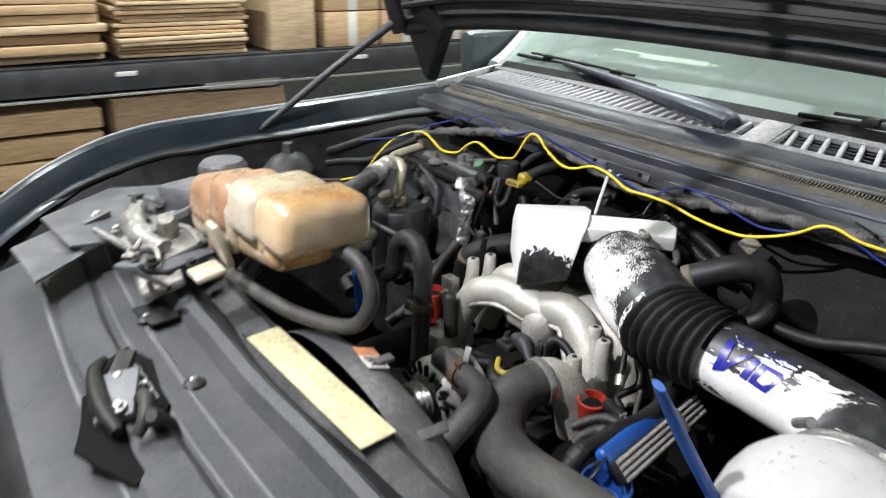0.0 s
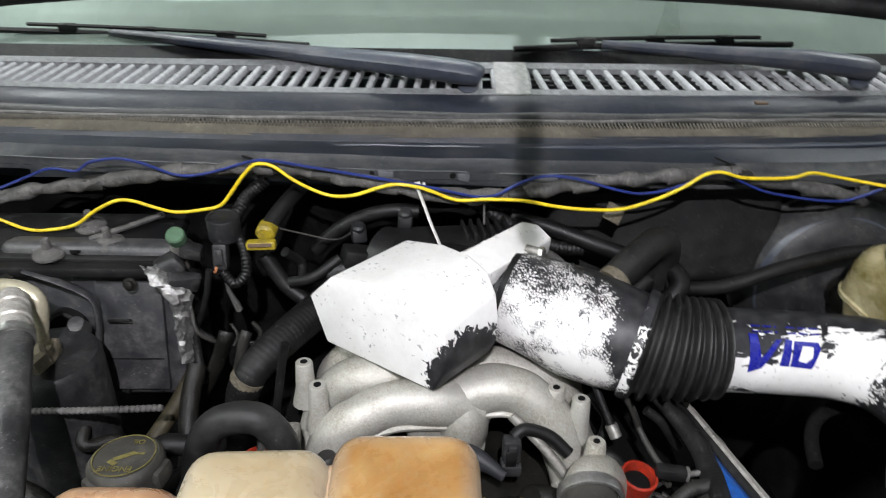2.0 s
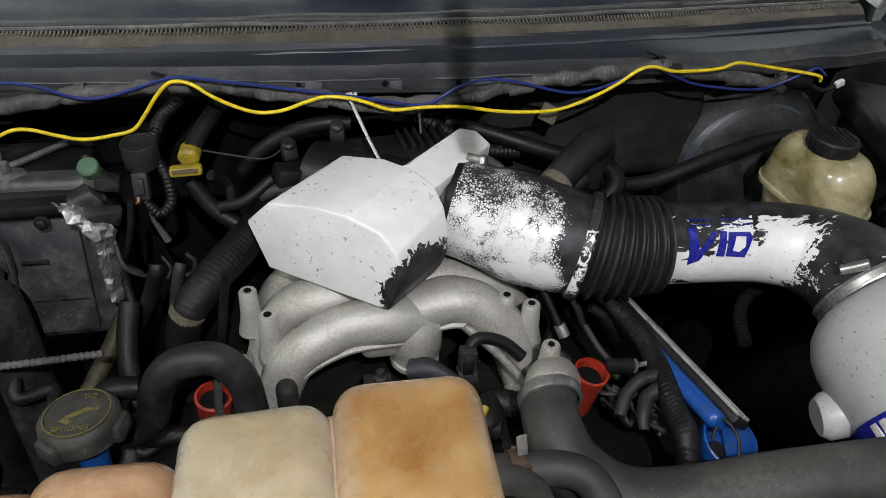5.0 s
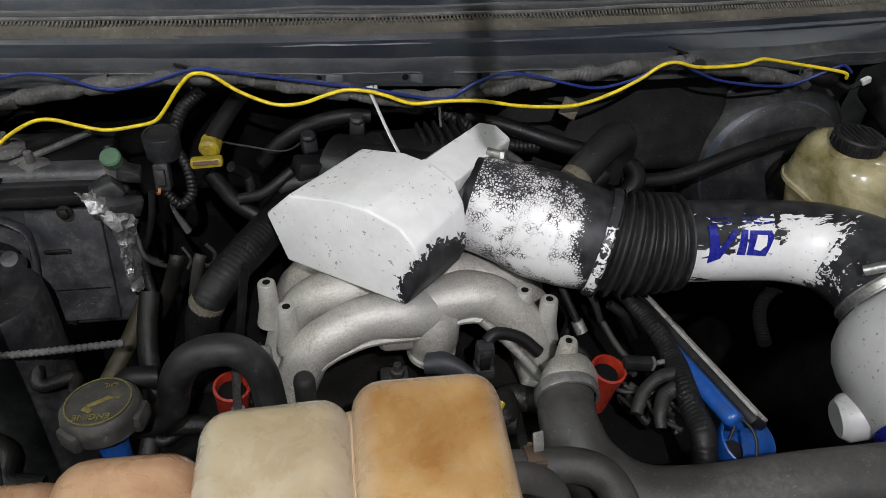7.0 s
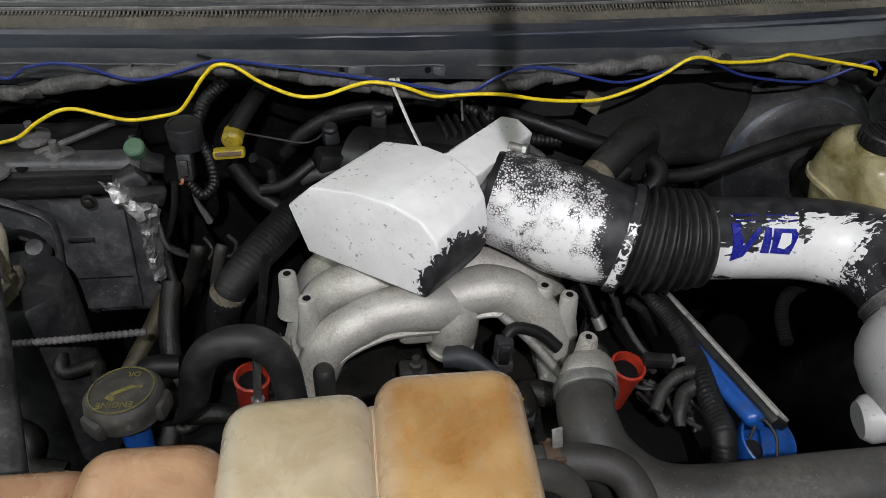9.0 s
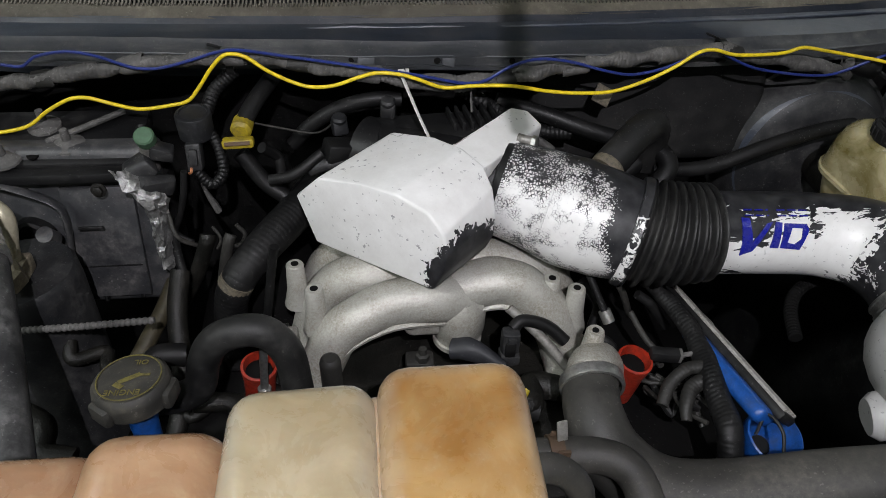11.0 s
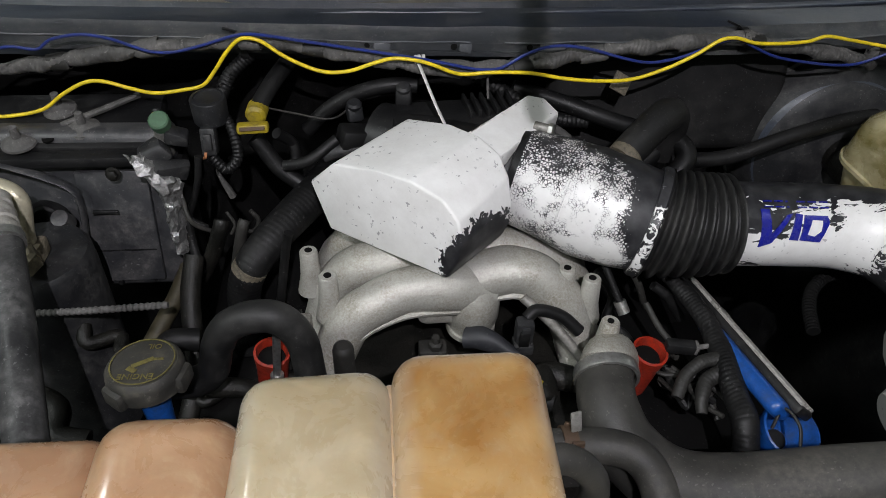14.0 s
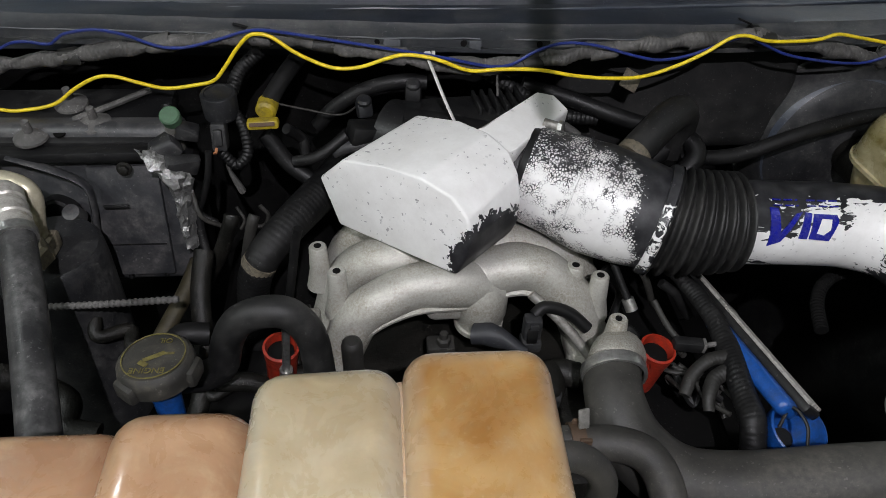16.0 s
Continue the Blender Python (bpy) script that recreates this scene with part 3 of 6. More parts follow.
# cowl grille: slats between a front and a rear rail
for x0, x1, count, finned, mat in ((-0.76, 0.085, 36, False, PALE_PLASTIC), (0.135, 0.76, 22, True, PALE_PLASTIC)):
    rail_xs = [x0 + (x1 - x0) * i / 20 for i in range(21)]
    part("grille_rail", sweep(band([(0.165, 1.146), (0.166, 1.155), (0.178, 1.159), (0.179, 1.150)]), rail_xs, 0.003), mat, truck)
    part("grille_rail", sweep(band([(0.232, 1.166), (0.233, 1.174), (0.247, 1.179), (0.248, 1.170)]), rail_xs, 0.003), mat, truck)
    for i in range(count + 1):
        x = x0 + (x1 - x0) * i / count
        lean = 0.006 + 0.045 * min(1.0, -x / 0.75) if x < 0.1 else -0.010 - 0.04 * x
        xb = min(max(x + lean, x0), x1)
        a, b = Vector((x, bow(x) + 0.172, 1.152 + rise(x))), Vector((xb, bow(xb) + 0.240, 1.171 + rise(xb)))
        part("slat", prism([a + Vector((-0.0042, 0, 0.004)), a + Vector((0.0042, 0, 0.004)), b + Vector((0.0042, 0, 0.004)), b + Vector((-0.0042, 0, 0.004))], (0, 0, -0.012), 0.002, 1), mat, truck)
    if finned:
        for k in range(5):
            d = 0.186 + 0.010 * k
            part("louvre", tube([(x, bow(x) + d, 1.149 + 0.0035 * k + rise(x)) for x in rail_xs], 0.0016, 6, 1), DUSTY_PLASTIC, truck)
part("grille_bridge", sweep(band([(0.165, 1.146), (0.166, 1.156), (0.246, 1.180), (0.248, 1.17)]), [0.085, 0.11, 0.135], 0.004), BRIDGE_PLASTIC, truck, "pale joint between the cowl grilles")
for x, d in ((0.47, 0.125), (0.74, 0.150)):
    part("rust_fleck", lumps(block(x, bow(x) + d, 1.157 + rise(x), 0.018, 0.008, 0.004, 0.002), 0.01, 0.003), RUST, truck, "flake of rust on the cowl")

# windshield, dash and cab
WS0, WS1 = Vector((0, 0.215, 1.150)), Vector((0, 0.86, 1.66))


def screen(f):
    return lambda x: [(bow(x) + 0.035 + WS0.y + (WS1.y - WS0.y) * g, WS0.z + rise(x) + (WS1.z - WS0.z) * g) for g in f]


pane = part("windshield", sweep(screen([0, 0.25, 0.5, 0.75, 1.0]), [-0.80 + 0.08 * i for i in range(21)], 0.004), WINDSHIELD, truck, "dusty windshield with the pale green ceiling reflection in its colour")
pane.visible_shadow = False
part("frit_band", sweep(lambda x: [(y, z + 0.004) for y, z in screen([0.0, 0.065])(x)], [-0.79 + 0.079 * i for i in range(21)], 0.001), DUSTY_PLASTIC, truck, "black border of the windshield")
part("dashboard", joined(block(0, 0.95, 1.08, 1.55, 0.9, 0.22, 0.05, segs=4), block(0.35, 1.0, 1.2, 0.5, 0.3, 0.10, 0.04, segs=4)), DUSTY_PLASTIC, truck, "grey dashboard behind the glass")
part("paper", block(-0.49, 0.60, 1.165, 0.36, 0.10, 0.016, 0.003, (25, 0, -4)), GREEN_PAPER, truck, "pale green papers lying on the dashboard")
part("paper", block(-0.42, 0.585, 1.182, 0.20, 0.06, 0.012, 0.003, (25, 0, 6)), WHITE_LABEL, truck, "white papers lying on the dashboard")
part("bulkhead", block(0, 0.44, 0.72, 1.56, 0.05, 0.84, 0.01), SLATE_PAINT, truck)
part("roof", lumps(block(0, 1.75, 1.72, 1.56, 1.7, 0.05, 0.02), 0.6, 0.01), WHITE_PAINT, truck)
part("cab_back", block(0, 2.58, 1.2, 1.6, 0.06, 1.1, 0.01), SLATE_PAINT, truck)
for s in (-1, 1):
    part("pillar", tube([(s * 0.845, 0.36, 1.140), (s * 0.875, 0.46, 1.18), (s * 0.88, 0.66, 1.34), (s * 0.80, 0.98, 1.66)], [0.018, 0.020, 0.024, 0.03], 12), WHITE_PAINT, truck, "white windshield pillar")
    part("cowl_end", lumps(block(s * 0.815, 0.25, 1.128, 0.016, 0.20, 0.022, 0.006, (9, 0, s * 8)), 0.05, 0.005), WHITE_PAINT, truck, "white painted cowl corner")
    part("cab_side", block(s * 0.97, 1.5, 0.85, 0.06, 2.3, 0.75, 0.02), BODY_PAINT, truck)

# firewall and bay walls
part("firewall", lumps(sweep(band([(0.03, 1.07), (0.10, 1.02), (0.13, 0.85), (0.16, 0.62), (0.16, 0.35)]), XS, 0.004), 0.12, 0.012), FIREWALL_PAD, truck, "dark padded firewall")
# near-black sheet added for the shade at the bottom of the bay
part("bay_floor", block(0, -0.45, 0.36, 1.9, 1.4, 0.03, 0.004), DEEP_SHADE, truck)
for s in (-1, 1):
    ys = [-1.10 + 0.07 * i for i in range(21)]
    bm = bmesh.new()
    rows, edge_line = [], []
    for y in ys:
        drop = 0.20 * max(0.0, (-0.50 - y) / 0.55) ** 2.0
        top = 1.060 + 0.06 * (y + 0.2) * 0.55 - drop
        wide = 1.0 - 0.10 * max(0.0, (-0.55 - y) / 0.5) ** 2
        edge_line.append((s * (wide + 0.004), y, top + 0.001))
        rows.append([bm.verts.new((s * xx, y, zz)) for xx, zz in ((wide + 0.035, top - 0.34), (wide + 0.032, top - 0.06), (wide + 0.014, top - 0.006), (wide, top), (wide - 0.015, top - 0.005), (wide - 0.030, top - 0.030), (wide - 0.036, top - 0.052), (wide - 0.062, top - 0.056), (wide - 0.070, top - 0.064))])
    for a, b in zip(rows, rows[1:]):
        for i in range(len(a) - 1):
            bm.faces.new((a[i], a[i + 1], b[i + 1], b[i]))
    bmesh.ops.solidify(bm, geom=list(bm.faces), thickness=0.003)
    part("fender", bm, BODY_PAINT, truck, "dark blue fender")
    part("fender_edge", tube([Vector(p) for p in edge_line], 0.0035, 8, 2), PALE_PLASTIC, truck, "pale worn edge of the fender")
    bm = bmesh.new()
    rows = []
    for y in ys:
        drop = 0.20 * max(0.0, (-0.50 - y) / 0.55) ** 2.0
        top = 0.995 + 0.03 * (y + 0.2) - drop
        arch = 0.22 * math.exp(-((y + 0.35) / 0.35) ** 2)
        rows.append([bm.verts.new((s * xx, y, zz)) for xx, zz in ((0.930, top + 0.004), (0.915, top - 0.01), (0.90, top - 0.05), (0.80 - arch * 0.3, top - 0.22), (0.70, top - 0.45), (0.66, 0.36))])
    for a, b in zip(rows, rows[1:]):
        for i in range(len(a) - 1):
            bm.faces.new((a[i], a[i + 1], b[i + 1], b[i]))
    bmesh.ops.solidify(bm, geom=list(bm.faces), thickness=0.004)
    part("inner_fender", lumps(bm, 0.1, 0.006), DUSTY_PLASTIC, truck, "black plastic inner fender")
    part("fender_seal", lumps(tube([(s * (0.925 - 0.02 * max(0.0, (-0.6 - y))), y, 1.000 + 0.03 * (y + 0.2) - 0.20 * max(0.0, (-0.50 - y) / 0.55) ** 2.0) for y in ys[4:]], 0.007, 8, 2), 0.1, 0.004), RUBBER, truck, "black rubber fender seal")

# hood, seen from below
def hood_at(x, v):
    """Place on the underside: v runs from the rear edge to the front."""
    y = 0.115 - 0.07 * (x / 0.8) ** 2 - 0.34 * v + 0.05 * v * v
    z = 1.303 - 0.030 * (x / 0.8) ** 4 - 0.015 * (x / 0.8) ** 2 + 1.02 * v - 0.06 * v * v
    return Vector((x, y, z))


def hood_sheet(x0, x1, v0, v1, lift, nx=24, nv=12, thick=0.004):
    bm = bmesh.new()
    rows = []
    for i in range(nx + 1):
        x = x0 + (x1 - x0) * i / nx
        rows.append([bm.verts.new(hood_at(x, v0 + (v1 - v0) * j / nv) + Vector((0, 0.95, 0.3)) * lift) for j in range(nv + 1)])
    for a, b in zip(rows, rows[1:]):
        for i in range(len(a) - 1):
            bm.faces.new((a[i], a[i + 1], b[i + 1], b[i]))
    bmesh.ops.solidify(bm, geom=list(bm.faces), thickness=thick)
    return bm


hood = part("hood", hood_sheet(-0.86, 0.86, -0.02, 1.0, 0.045), BODY_PAINT, truck, "dark hood standing open")
part("hood_inner_panel", lumps(hood_sheet(-0.845, 0.845, 0.02, 0.98, 0.018), 0.12, 0.004), HOOD_DUST, hood, "black dusty inner panel of the hood")
part("hood_rear_edge", tube([hood_at(x, -0.01) + Vector((0, 0.02, 0.012)) for x in [-0.84 + 0.08 * i for i in range(22)]], 0.014, 10, 2), BLACK_PLASTIC, hood, "rolled black rear edge of the hood")
part("hood_seal", tube([hood_at(x, 0.055) for x in [-0.80 + 0.08 * i for i in range(21)]], 0.009, 8, 2), RUBBER, hood)
for v in (0.075, 0.105):
    part("hood_rib", lumps(tube([hood_at(x, v + 0.01 * math.cos(4 * x)) + Vector((0, 0.012, 0.008)) for x in [-0.78 + 0.08 * i for i in range(20)]], 0.010, 8, 2), 0.15, 0.005), DUSTY_PLASTIC, hood)
part("hood_liner", lumps(hood_sheet(-0.70, 0.74, 0.14, 0.92, 0.004, thick=0.014), 0.07, 0.008), HOOD_DUST, hood, "sagging dusty hood liner")
for s in (-1, 1):
    part("hood_side_flange", tube([hood_at(s * 0.845, v) + Vector((0, 0.01, 0.0)) for v in (0, 0.2, 0.4, 0.6, 0.8, 1.0)], 0.022, 10), BLACK_PLASTIC, hood)
    part("hood_corner", prism([Vector((s * 0.80, 0.10, 1.125)), Vector((s * 0.835, 0.11, 1.135)), Vector((s * 0.865, 0.03, 1.36)), Vector((s * 0.74, 0.04, 1.33)), Vector((s * 0.68, 0.065, 1.270)), Vector((s * 0.76, 0.09, 1.20))], (0, 0.035, 0), 0.006), BLACK_PLASTIC, hood, "black hinge corner of the hood")
    strut = part("hood_strut", tube([(s * 0.975, -0.30, 1.005), (s * 0.90, -0.12, 1.16), (s * 0.838, 0.045, 1.285)], [0.008, 0.008, 0.0115, 0.0115], 12, 1), RACK_PAINT, truck, "slim black hood support strut")
    part("strut_foot", block(s * 0.975, -0.305, 1.0, 0.022, 0.04, 0.018, 0.004, (25, 0, 0)), BLACK_PLASTIC, strut)


def wiper(parent, pivot, elbow, tip, blade_a, blade_b, name="wiper"):
    w = part(name, joined(lathe(pivot - Vector((0, 0, 0.01)), (0, -0.3, 1), [(0, 0.016), (0.006, 0.015), (0.009, 0.010)], 16), tube([pivot + Vector((0.018, -0.004, 0.008)), pivot + Vector((0, 0, 0.014)), elbow, elbow.lerp(tip, 0.4), tip], [0.018, 0.024, 0.023, 0.016, 0.009], 12, 5, squash=0.75)), SLATE_PAINT, parent, "black wiper arm with its blade")
    path = [blade_a.lerp(blade_b, i / 8) + Vector((0, 0.012 * math.sin(math.pi * i / 8), 0)) for i in range(9)]
    part("wiper_blade", joined(tube(path, 0.005, 8, 2), tube([p + Vector((0, -0.004, 0.012)) for p in path[1:-1]], 0.0035, 6, 2)), RUBBER, w)
    for i in (2, 4, 6):
        part("blade_clip", block(*(path[i] + Vector((0, -0.002, 0.008))), 0.03, 0.012, 0.014, 0.003), BLACK_PLASTIC, w)
    return w


wiper(truck, Vector((0.045, 0.148, 1.166)), Vector((-0.045, 0.160, 1.188)), Vector((-0.53, 0.325, 1.190)), Vector((-0.74, 0.355, 1.185)), Vector((-0.20, 0.255, 1.190)))
wiper(truck, Vector((0.66, 0.22, 1.160)), Vector((0.57, 0.225, 1.184)), Vector((0.26, 0.262, 1.196)), Vector((0.12, 0.250, 1.190)), Vector((0.58, 0.300, 1.190)))

# ---- air intake ----
cover = thing("air_intake_cover", (0, -0.17, 0.93), "white painted intake cover flaking to black plastic", "engine cover")
FACE = [(-0.155, -0.158, 0.996), (-0.126, -0.177, 1.033), (-0.080, -0.211, 1.045), (-0.045, -0.238, 1.051), (-0.012, -0.263, 1.043), (0.004, -0.276, 1.024), (0.008, -0.281, 1.000), (0.003, -0.280, 0.970), (-0.006, -0.276, 0.946), (-0.135, -0.178, 0.941)]
bm = bmesh.new()
fa = [bm.verts.new(p) for p in FACE]
BACK = [(-0.067, -0.076, 1.002), (-0.038, -0.095, 1.039), (0.008, -0.129, 1.051), (0.036, -0.164, 1.057), (0.057, -0.190, 1.050), (0.065, -0.212, 1.035), (0.068, -0.226, 1.010), (0.067, -0.231, 0.986), (0.060, -0.231, 0.968), (-0.05, -0.10, 0.947)]
fb = [bm.verts.new(p) for p in BACK]
bm.faces.new(fa[::-1]), bm.faces.new(fb)
for i in range(len(fa)):
    bm.faces.new((fa[i], fa[(i + 1) % 10], fb[(i + 1) % 10], fb[i]))
bmesh.ops.bevel(bm, geom=list(bm.edges), offset=0.0035, segments=4, affect="EDGES", profile=0.5)
part("cover_body", bm, BOX_WHITE, cover)
ARM = [(0.0, -0.160, 1.046), (0.029, -0.152, 1.0545), (0.108, -0.064, 1.051), (0.130, -0.065, 1.047), (0.146, -0.085, 1.037), (0.068, -0.181, 1.049), (0.045, -0.200, 1.047), (0.02, -0.205, 1.044)]
part("cover_arm", prism([Vector(p) for p in ARM], (-0.002, 0.003, -0.026), 0.004, 3), BOX_WHITE, cover)
part("plenum", lathe((0.03, -0.11, 0.985), (0.8, -0.45, 0), [(-0.12, 0.045), (0.06, 0.050)], 24), BLACK_PLASTIC, cover)

intake = thing("air_intake_pipe", (0.3, -0.22, 0.91), "peeling white intake pipe with a black rubber bellows", "pipe")
E0, E1 = Vector((0.089, -0.150, 0.990)), Vector((0.234, -0.213, 0.966))
part("elbow", tube([E0, (0.130, -0.168, 0.984), (0.165, -0.185, 0.977), (0.202, -0.201, 0.971), E1], [0.0570, 0.0620, 0.0665, 0.0645, 0.0600], 40, 6), ELBOW_WHITE, intake, "white elbow with cracked flaking paint")
axis = (E1 - E0).normalized()
clamp = part("hose_clamp", lathe(E0, axis, [(-0.024, 0.044), (-0.024, 0.0505), (-0.016, 0.0515), (-0.015, 0.0500), (-0.010, 0.0500), (-0.009, 0.0545), (0.001, 0.0570), (0.002, 0.053)], 40, False), BLACK_PLASTIC, intake, "dark band clamp")
part("clamp_screw", tube([E0 + Vector((0.018, 0.026, 0.0535)), E0 + Vector((0.034, 0.018, 0.0525))], 0.0055, 10), DULL_ALU, clamp)
part("screw_head", lathe(E0 + Vector((0.034, 0.018, 0.0525)), (0.86, -0.5, 0.1), [(0, 0.0075), (0.005, 0.0075), (0.006, 0.006)], 6), STEEL, clamp)
part("seam", lathe((0.140, -0.1725, 0.982), axis, [(0, 0.0628), (0.0006, 0.0648), (0.0022, 0.0648), (0.003, 0.0632)], 40, False), ELBOW_WHITE, intake)
part("flange", lathe(E1, axis, [(-0.006, 0.056), (-0.006, 0.0650), (-0.002, 0.0670), (0.004, 0.0670), (0.007, 0.064), (0.007, 0.056)], 40, False), peeling("flaking_white_flange", 0.52, (1, 1, 1), specks=0.9), intake)
B1 = Vector((0.326, -0.2095, 0.957))
BELLOWS_RIBS = 7
bm = bmesh.new()
rings = []
steps = BELLOWS_RIBS * 12
for i in range(steps + 1):
    f = i / steps
    c = (E1 + axis * 0.006).lerp(B1, f) + Vector((0, -0.004, 0.001)) * math.sin(math.pi * f)
    d = axis.lerp(Vector((1, 0.0, -0.06)), f).normalized()
    wave = math.cos(f * 2 * math.pi * BELLOWS_RIBS)
    rad = 0.0625 - 0.0075 * f + 0.0048 * math.copysign(abs(wave) ** 0.7, wave)
    q = d.to_track_quat("Z", "Y").to_matrix()
    rings.append([bm.verts.new(c + q @ Vector((rad * math.cos(a), rad * math.sin(a), 0))) for a in (2 * math.pi * j / 40 for j in range(40))])
for a, b in zip(rings, rings[1:]):
    for j in range(40):
        bm.faces.new((a[j], a[(j + 1) % 40], b[(j + 1) % 40], b[j]))
part("bellows", bm, HOSE_RUBBER, intake, "ribbed black rubber bellows")
PIPE = [(0.318, -0.209, 0.957), (0.40, -0.2085, 0.952), (0.465, -0.212, 0.949), (0.515, -0.232, 0.950), (0.545, -0.275, 0.952), (0.555, -0.328, 0.950)]
part("pipe", tube(PIPE, [0.0500, 0.0500, 0.0505, 0.0535, 0.060, 0.066], 44, 8), PIPE_WHITE, intake, "white pipe flaking to black")


def wrap_pipe(bm):
    """Bends flat marks (u along the pipe, v round it, w out) onto the pipe."""
    for k in range(-18, 19):
        bmesh.ops.bisect_plane(bm, geom=[*bm.verts, *bm.edges, *bm.faces], plane_co=(0, 0.0025 * k, 0), plane_no=(0, 1, 0))
    for v in bm.verts:
        u, a, r = v.co.x, v.co.y / 0.0502, 0.0502 + v.co.z
        t0 = radians(144)
        c = Vector((0.390 + u, -0.2085, 0.9526 - 0.062 * u))
        v.co = c + Vector((0, r * math.cos(t0 - a), r * math.sin(t0 - a)))
    return bm


def slab(outline):
    return prism([Vector((u, v, 0.0002)) for u, v in outline], (0, 0, 0.0016))


def bars(*boxes):
    return [slab([(a, c), (b, c), (b, d), (a, d)]) for a, b, c, d in boxes]


letter_v = [slab([(-0.041, 0.0194), (-0.031, 0.0185), (-0.029, -0.0086), (-0.0285, -0.019), (-0.043, -0.0245), (-0.0415, -0.011)]), slab([(-0.029, -0.0086), (-0.0105, 0.013), (-0.003, 0.0147), (-0.0285, -0.019)])]
letter_i = [slab([(0.0003, 0.0147), (0.008, 0.0137), (0.0026, -0.0153), (-0.0073, -0.0147)])]
letter_o = [slab([(0.0107, 0.013), (0.038, 0.0127), (0.0327, 0.0073), (0.0193, 0.008)]), slab([(0.038, 0.0127), (0.0400, 0.005), (0.0293, -0.017), (0.0227, -0.0108), (0.0310, -0.0045), (0.0327, 0.0073)]),
            slab([(0.0293, -0.017), (0.0053, -0.015), (0.0133, -0.0086), (0.0227, -0.0108)]), slab([(0.0107, 0.013), (0.0193, 0.008), (0.0133, -0.0086), (0.0053, -0.015)])]
for strokes in (letter_v, letter_i, letter_o):
    part("lettering", wrap_pipe(joined(*strokes)), BLUE_PRINT, intake, "bold blue raised letters V10", smooth=False)
for k, w in enumerate((0.010, 0.010, 0.0025, 0.010, 0.010, 0.010)):
    u = -0.036 + 0.0135 * k
    mark = bars((u, u + w, 0.0285, 0.0300), (u, u + w, 0.0215, 0.0228))
    part("raised_mark", wrap_pipe(joined(*mark)), BLUE_PRINT, intake, "small blue raised mark", smooth=False)

drum = thing("air_filter_housing", (0.6, -0.45, 0.85), "round white air filter housing with specks of wear", "filter housing")
D0, DA = Vector((0.557, -0.325, 0.948)), Vector((0.17, -0.93, -0.33)).normalized()
part("dome", lathe(D0, DA, [(0.0, 0.067), (0.006, 0.078), (0.018, 0.091), (0.036, 0.101), (0.058, 0.106), (0.085, 0.106), (0.14, 0.101), (0.20, 0.096), (0.27, 0.091)], 48), DRUM_WHITE, drum)
ring = part("band_clamp", lathe(D0, DA, [(-0.014, 0.066), (-0.014, 0.0700), (-0.0115, 0.0708), (-0.0105, 0.0692), (-0.0035, 0.0692), (-0.0025, 0.0708), (0.000, 0.0702), (0.000, 0.066)], 48, False), STEEL, drum, "dull steel band clamp")
part("clamp_screw", tube([D0 + Vector((-0.065, 0.0, 0.045)), D0 + Vector((-0.045, -0.012, 0.062))], 0.006, 10), STEEL, ring)
part("outlet", lumps(lathe(D0 + Vector((-0.062, -0.085, -0.095)), (-1, 0.15, -0.30), [(0, 0.028), (0.020, 0.027), (0.028, 0.020)], 28), 0.04, 0.003), DRUM_WHITE, drum)
part("label_band", lathe(D0, DA, [(0.125, 0.1015), (0.125, 0.1045), (0.165, 0.1012), (0.165, 0.098)], 40, False), BLUE_PRINT, drum, "blue printed band")
for k in range(7):
    a = 2.35 + 0.14 * k
    q = Matrix.Translation(D0) @ DA.to_track_quat("Z", "Y").to_matrix().to_4x4()
    part("printed_bar", block(0, 0, 0, 0.010, 0.003, 0.030, 0.0005), WHITE_LABEL, drum)
    ob = drum.children[-1]
    ob.data.transform(q @ pose(0.1032 * math.cos(a), 0.1032 * math.sin(a), 0.145, 0, 0, math.degrees(a) + 90))

# ---- intake manifold ----
manifold = thing("intake_manifold", (0.0, -0.22, 0.78), "bare cast aluminium intake manifold with curved runners", "manifold")
RUN = [
    ([(0.045, -0.238, 0.894), (0.0, -0.250, 0.909), (-0.06, -0.260, 0.911), (-0.115, -0.277, 0.882), (-0.150, -0.300, 0.79)], [0.029, 0.029, 0.027, 0.026, 0.025]),
    ([(0.0, -0.185, 0.90), (-0.07, -0.205, 0.912), (-0.125, -0.205, 0.885), (-0.155, -0.210, 0.80)], [0.030, 0.028, 0.026, 0.026]),
    ([(0.02, -0.235, 0.905), (0.085, -0.235, 0.915), (0.135, -0.250, 0.880), (0.168, -0.275, 0.80)], [0.030, 0.029, 0.027, 0.026]),
    ([(0.02, -0.185, 0.90), (0.09, -0.185, 0.905), (0.15, -0.190, 0.875), (0.18, -0.205, 0.80)], [0.030, 0.028, 0.026, 0.026]),
    ([(0.02, -0.12, 0.895), (0.10, -0.12, 0.895), (0.16, -0.13, 0.86), (0.18, -0.14, 0.79)], [0.028, 0.026, 0.025, 0.025]),
    ([(0.0, -0.12, 0.895), (-0.08, -0.13, 0.90), (-0.13, -0.13, 0.86), (-0.15, -0.14, 0.79)], [0.028, 0.026, 0.025, 0.025]),
]
for pts, rr in RUN:
    part("runner", lumps(tube(pts, rr, 20, 6), 0.04, 0.003), CAST_ALU, manifold)
    a, b = Vector(pts[0]), Vector(pts[2])
    part("casting_rib", tube([Vector(p) + Vector((0, -rr[0] * 0.62, -rr[0] * 0.62)) for p in pts], 0.0085, 10, 6, squash=0.7), CAST_ALU, manifold)
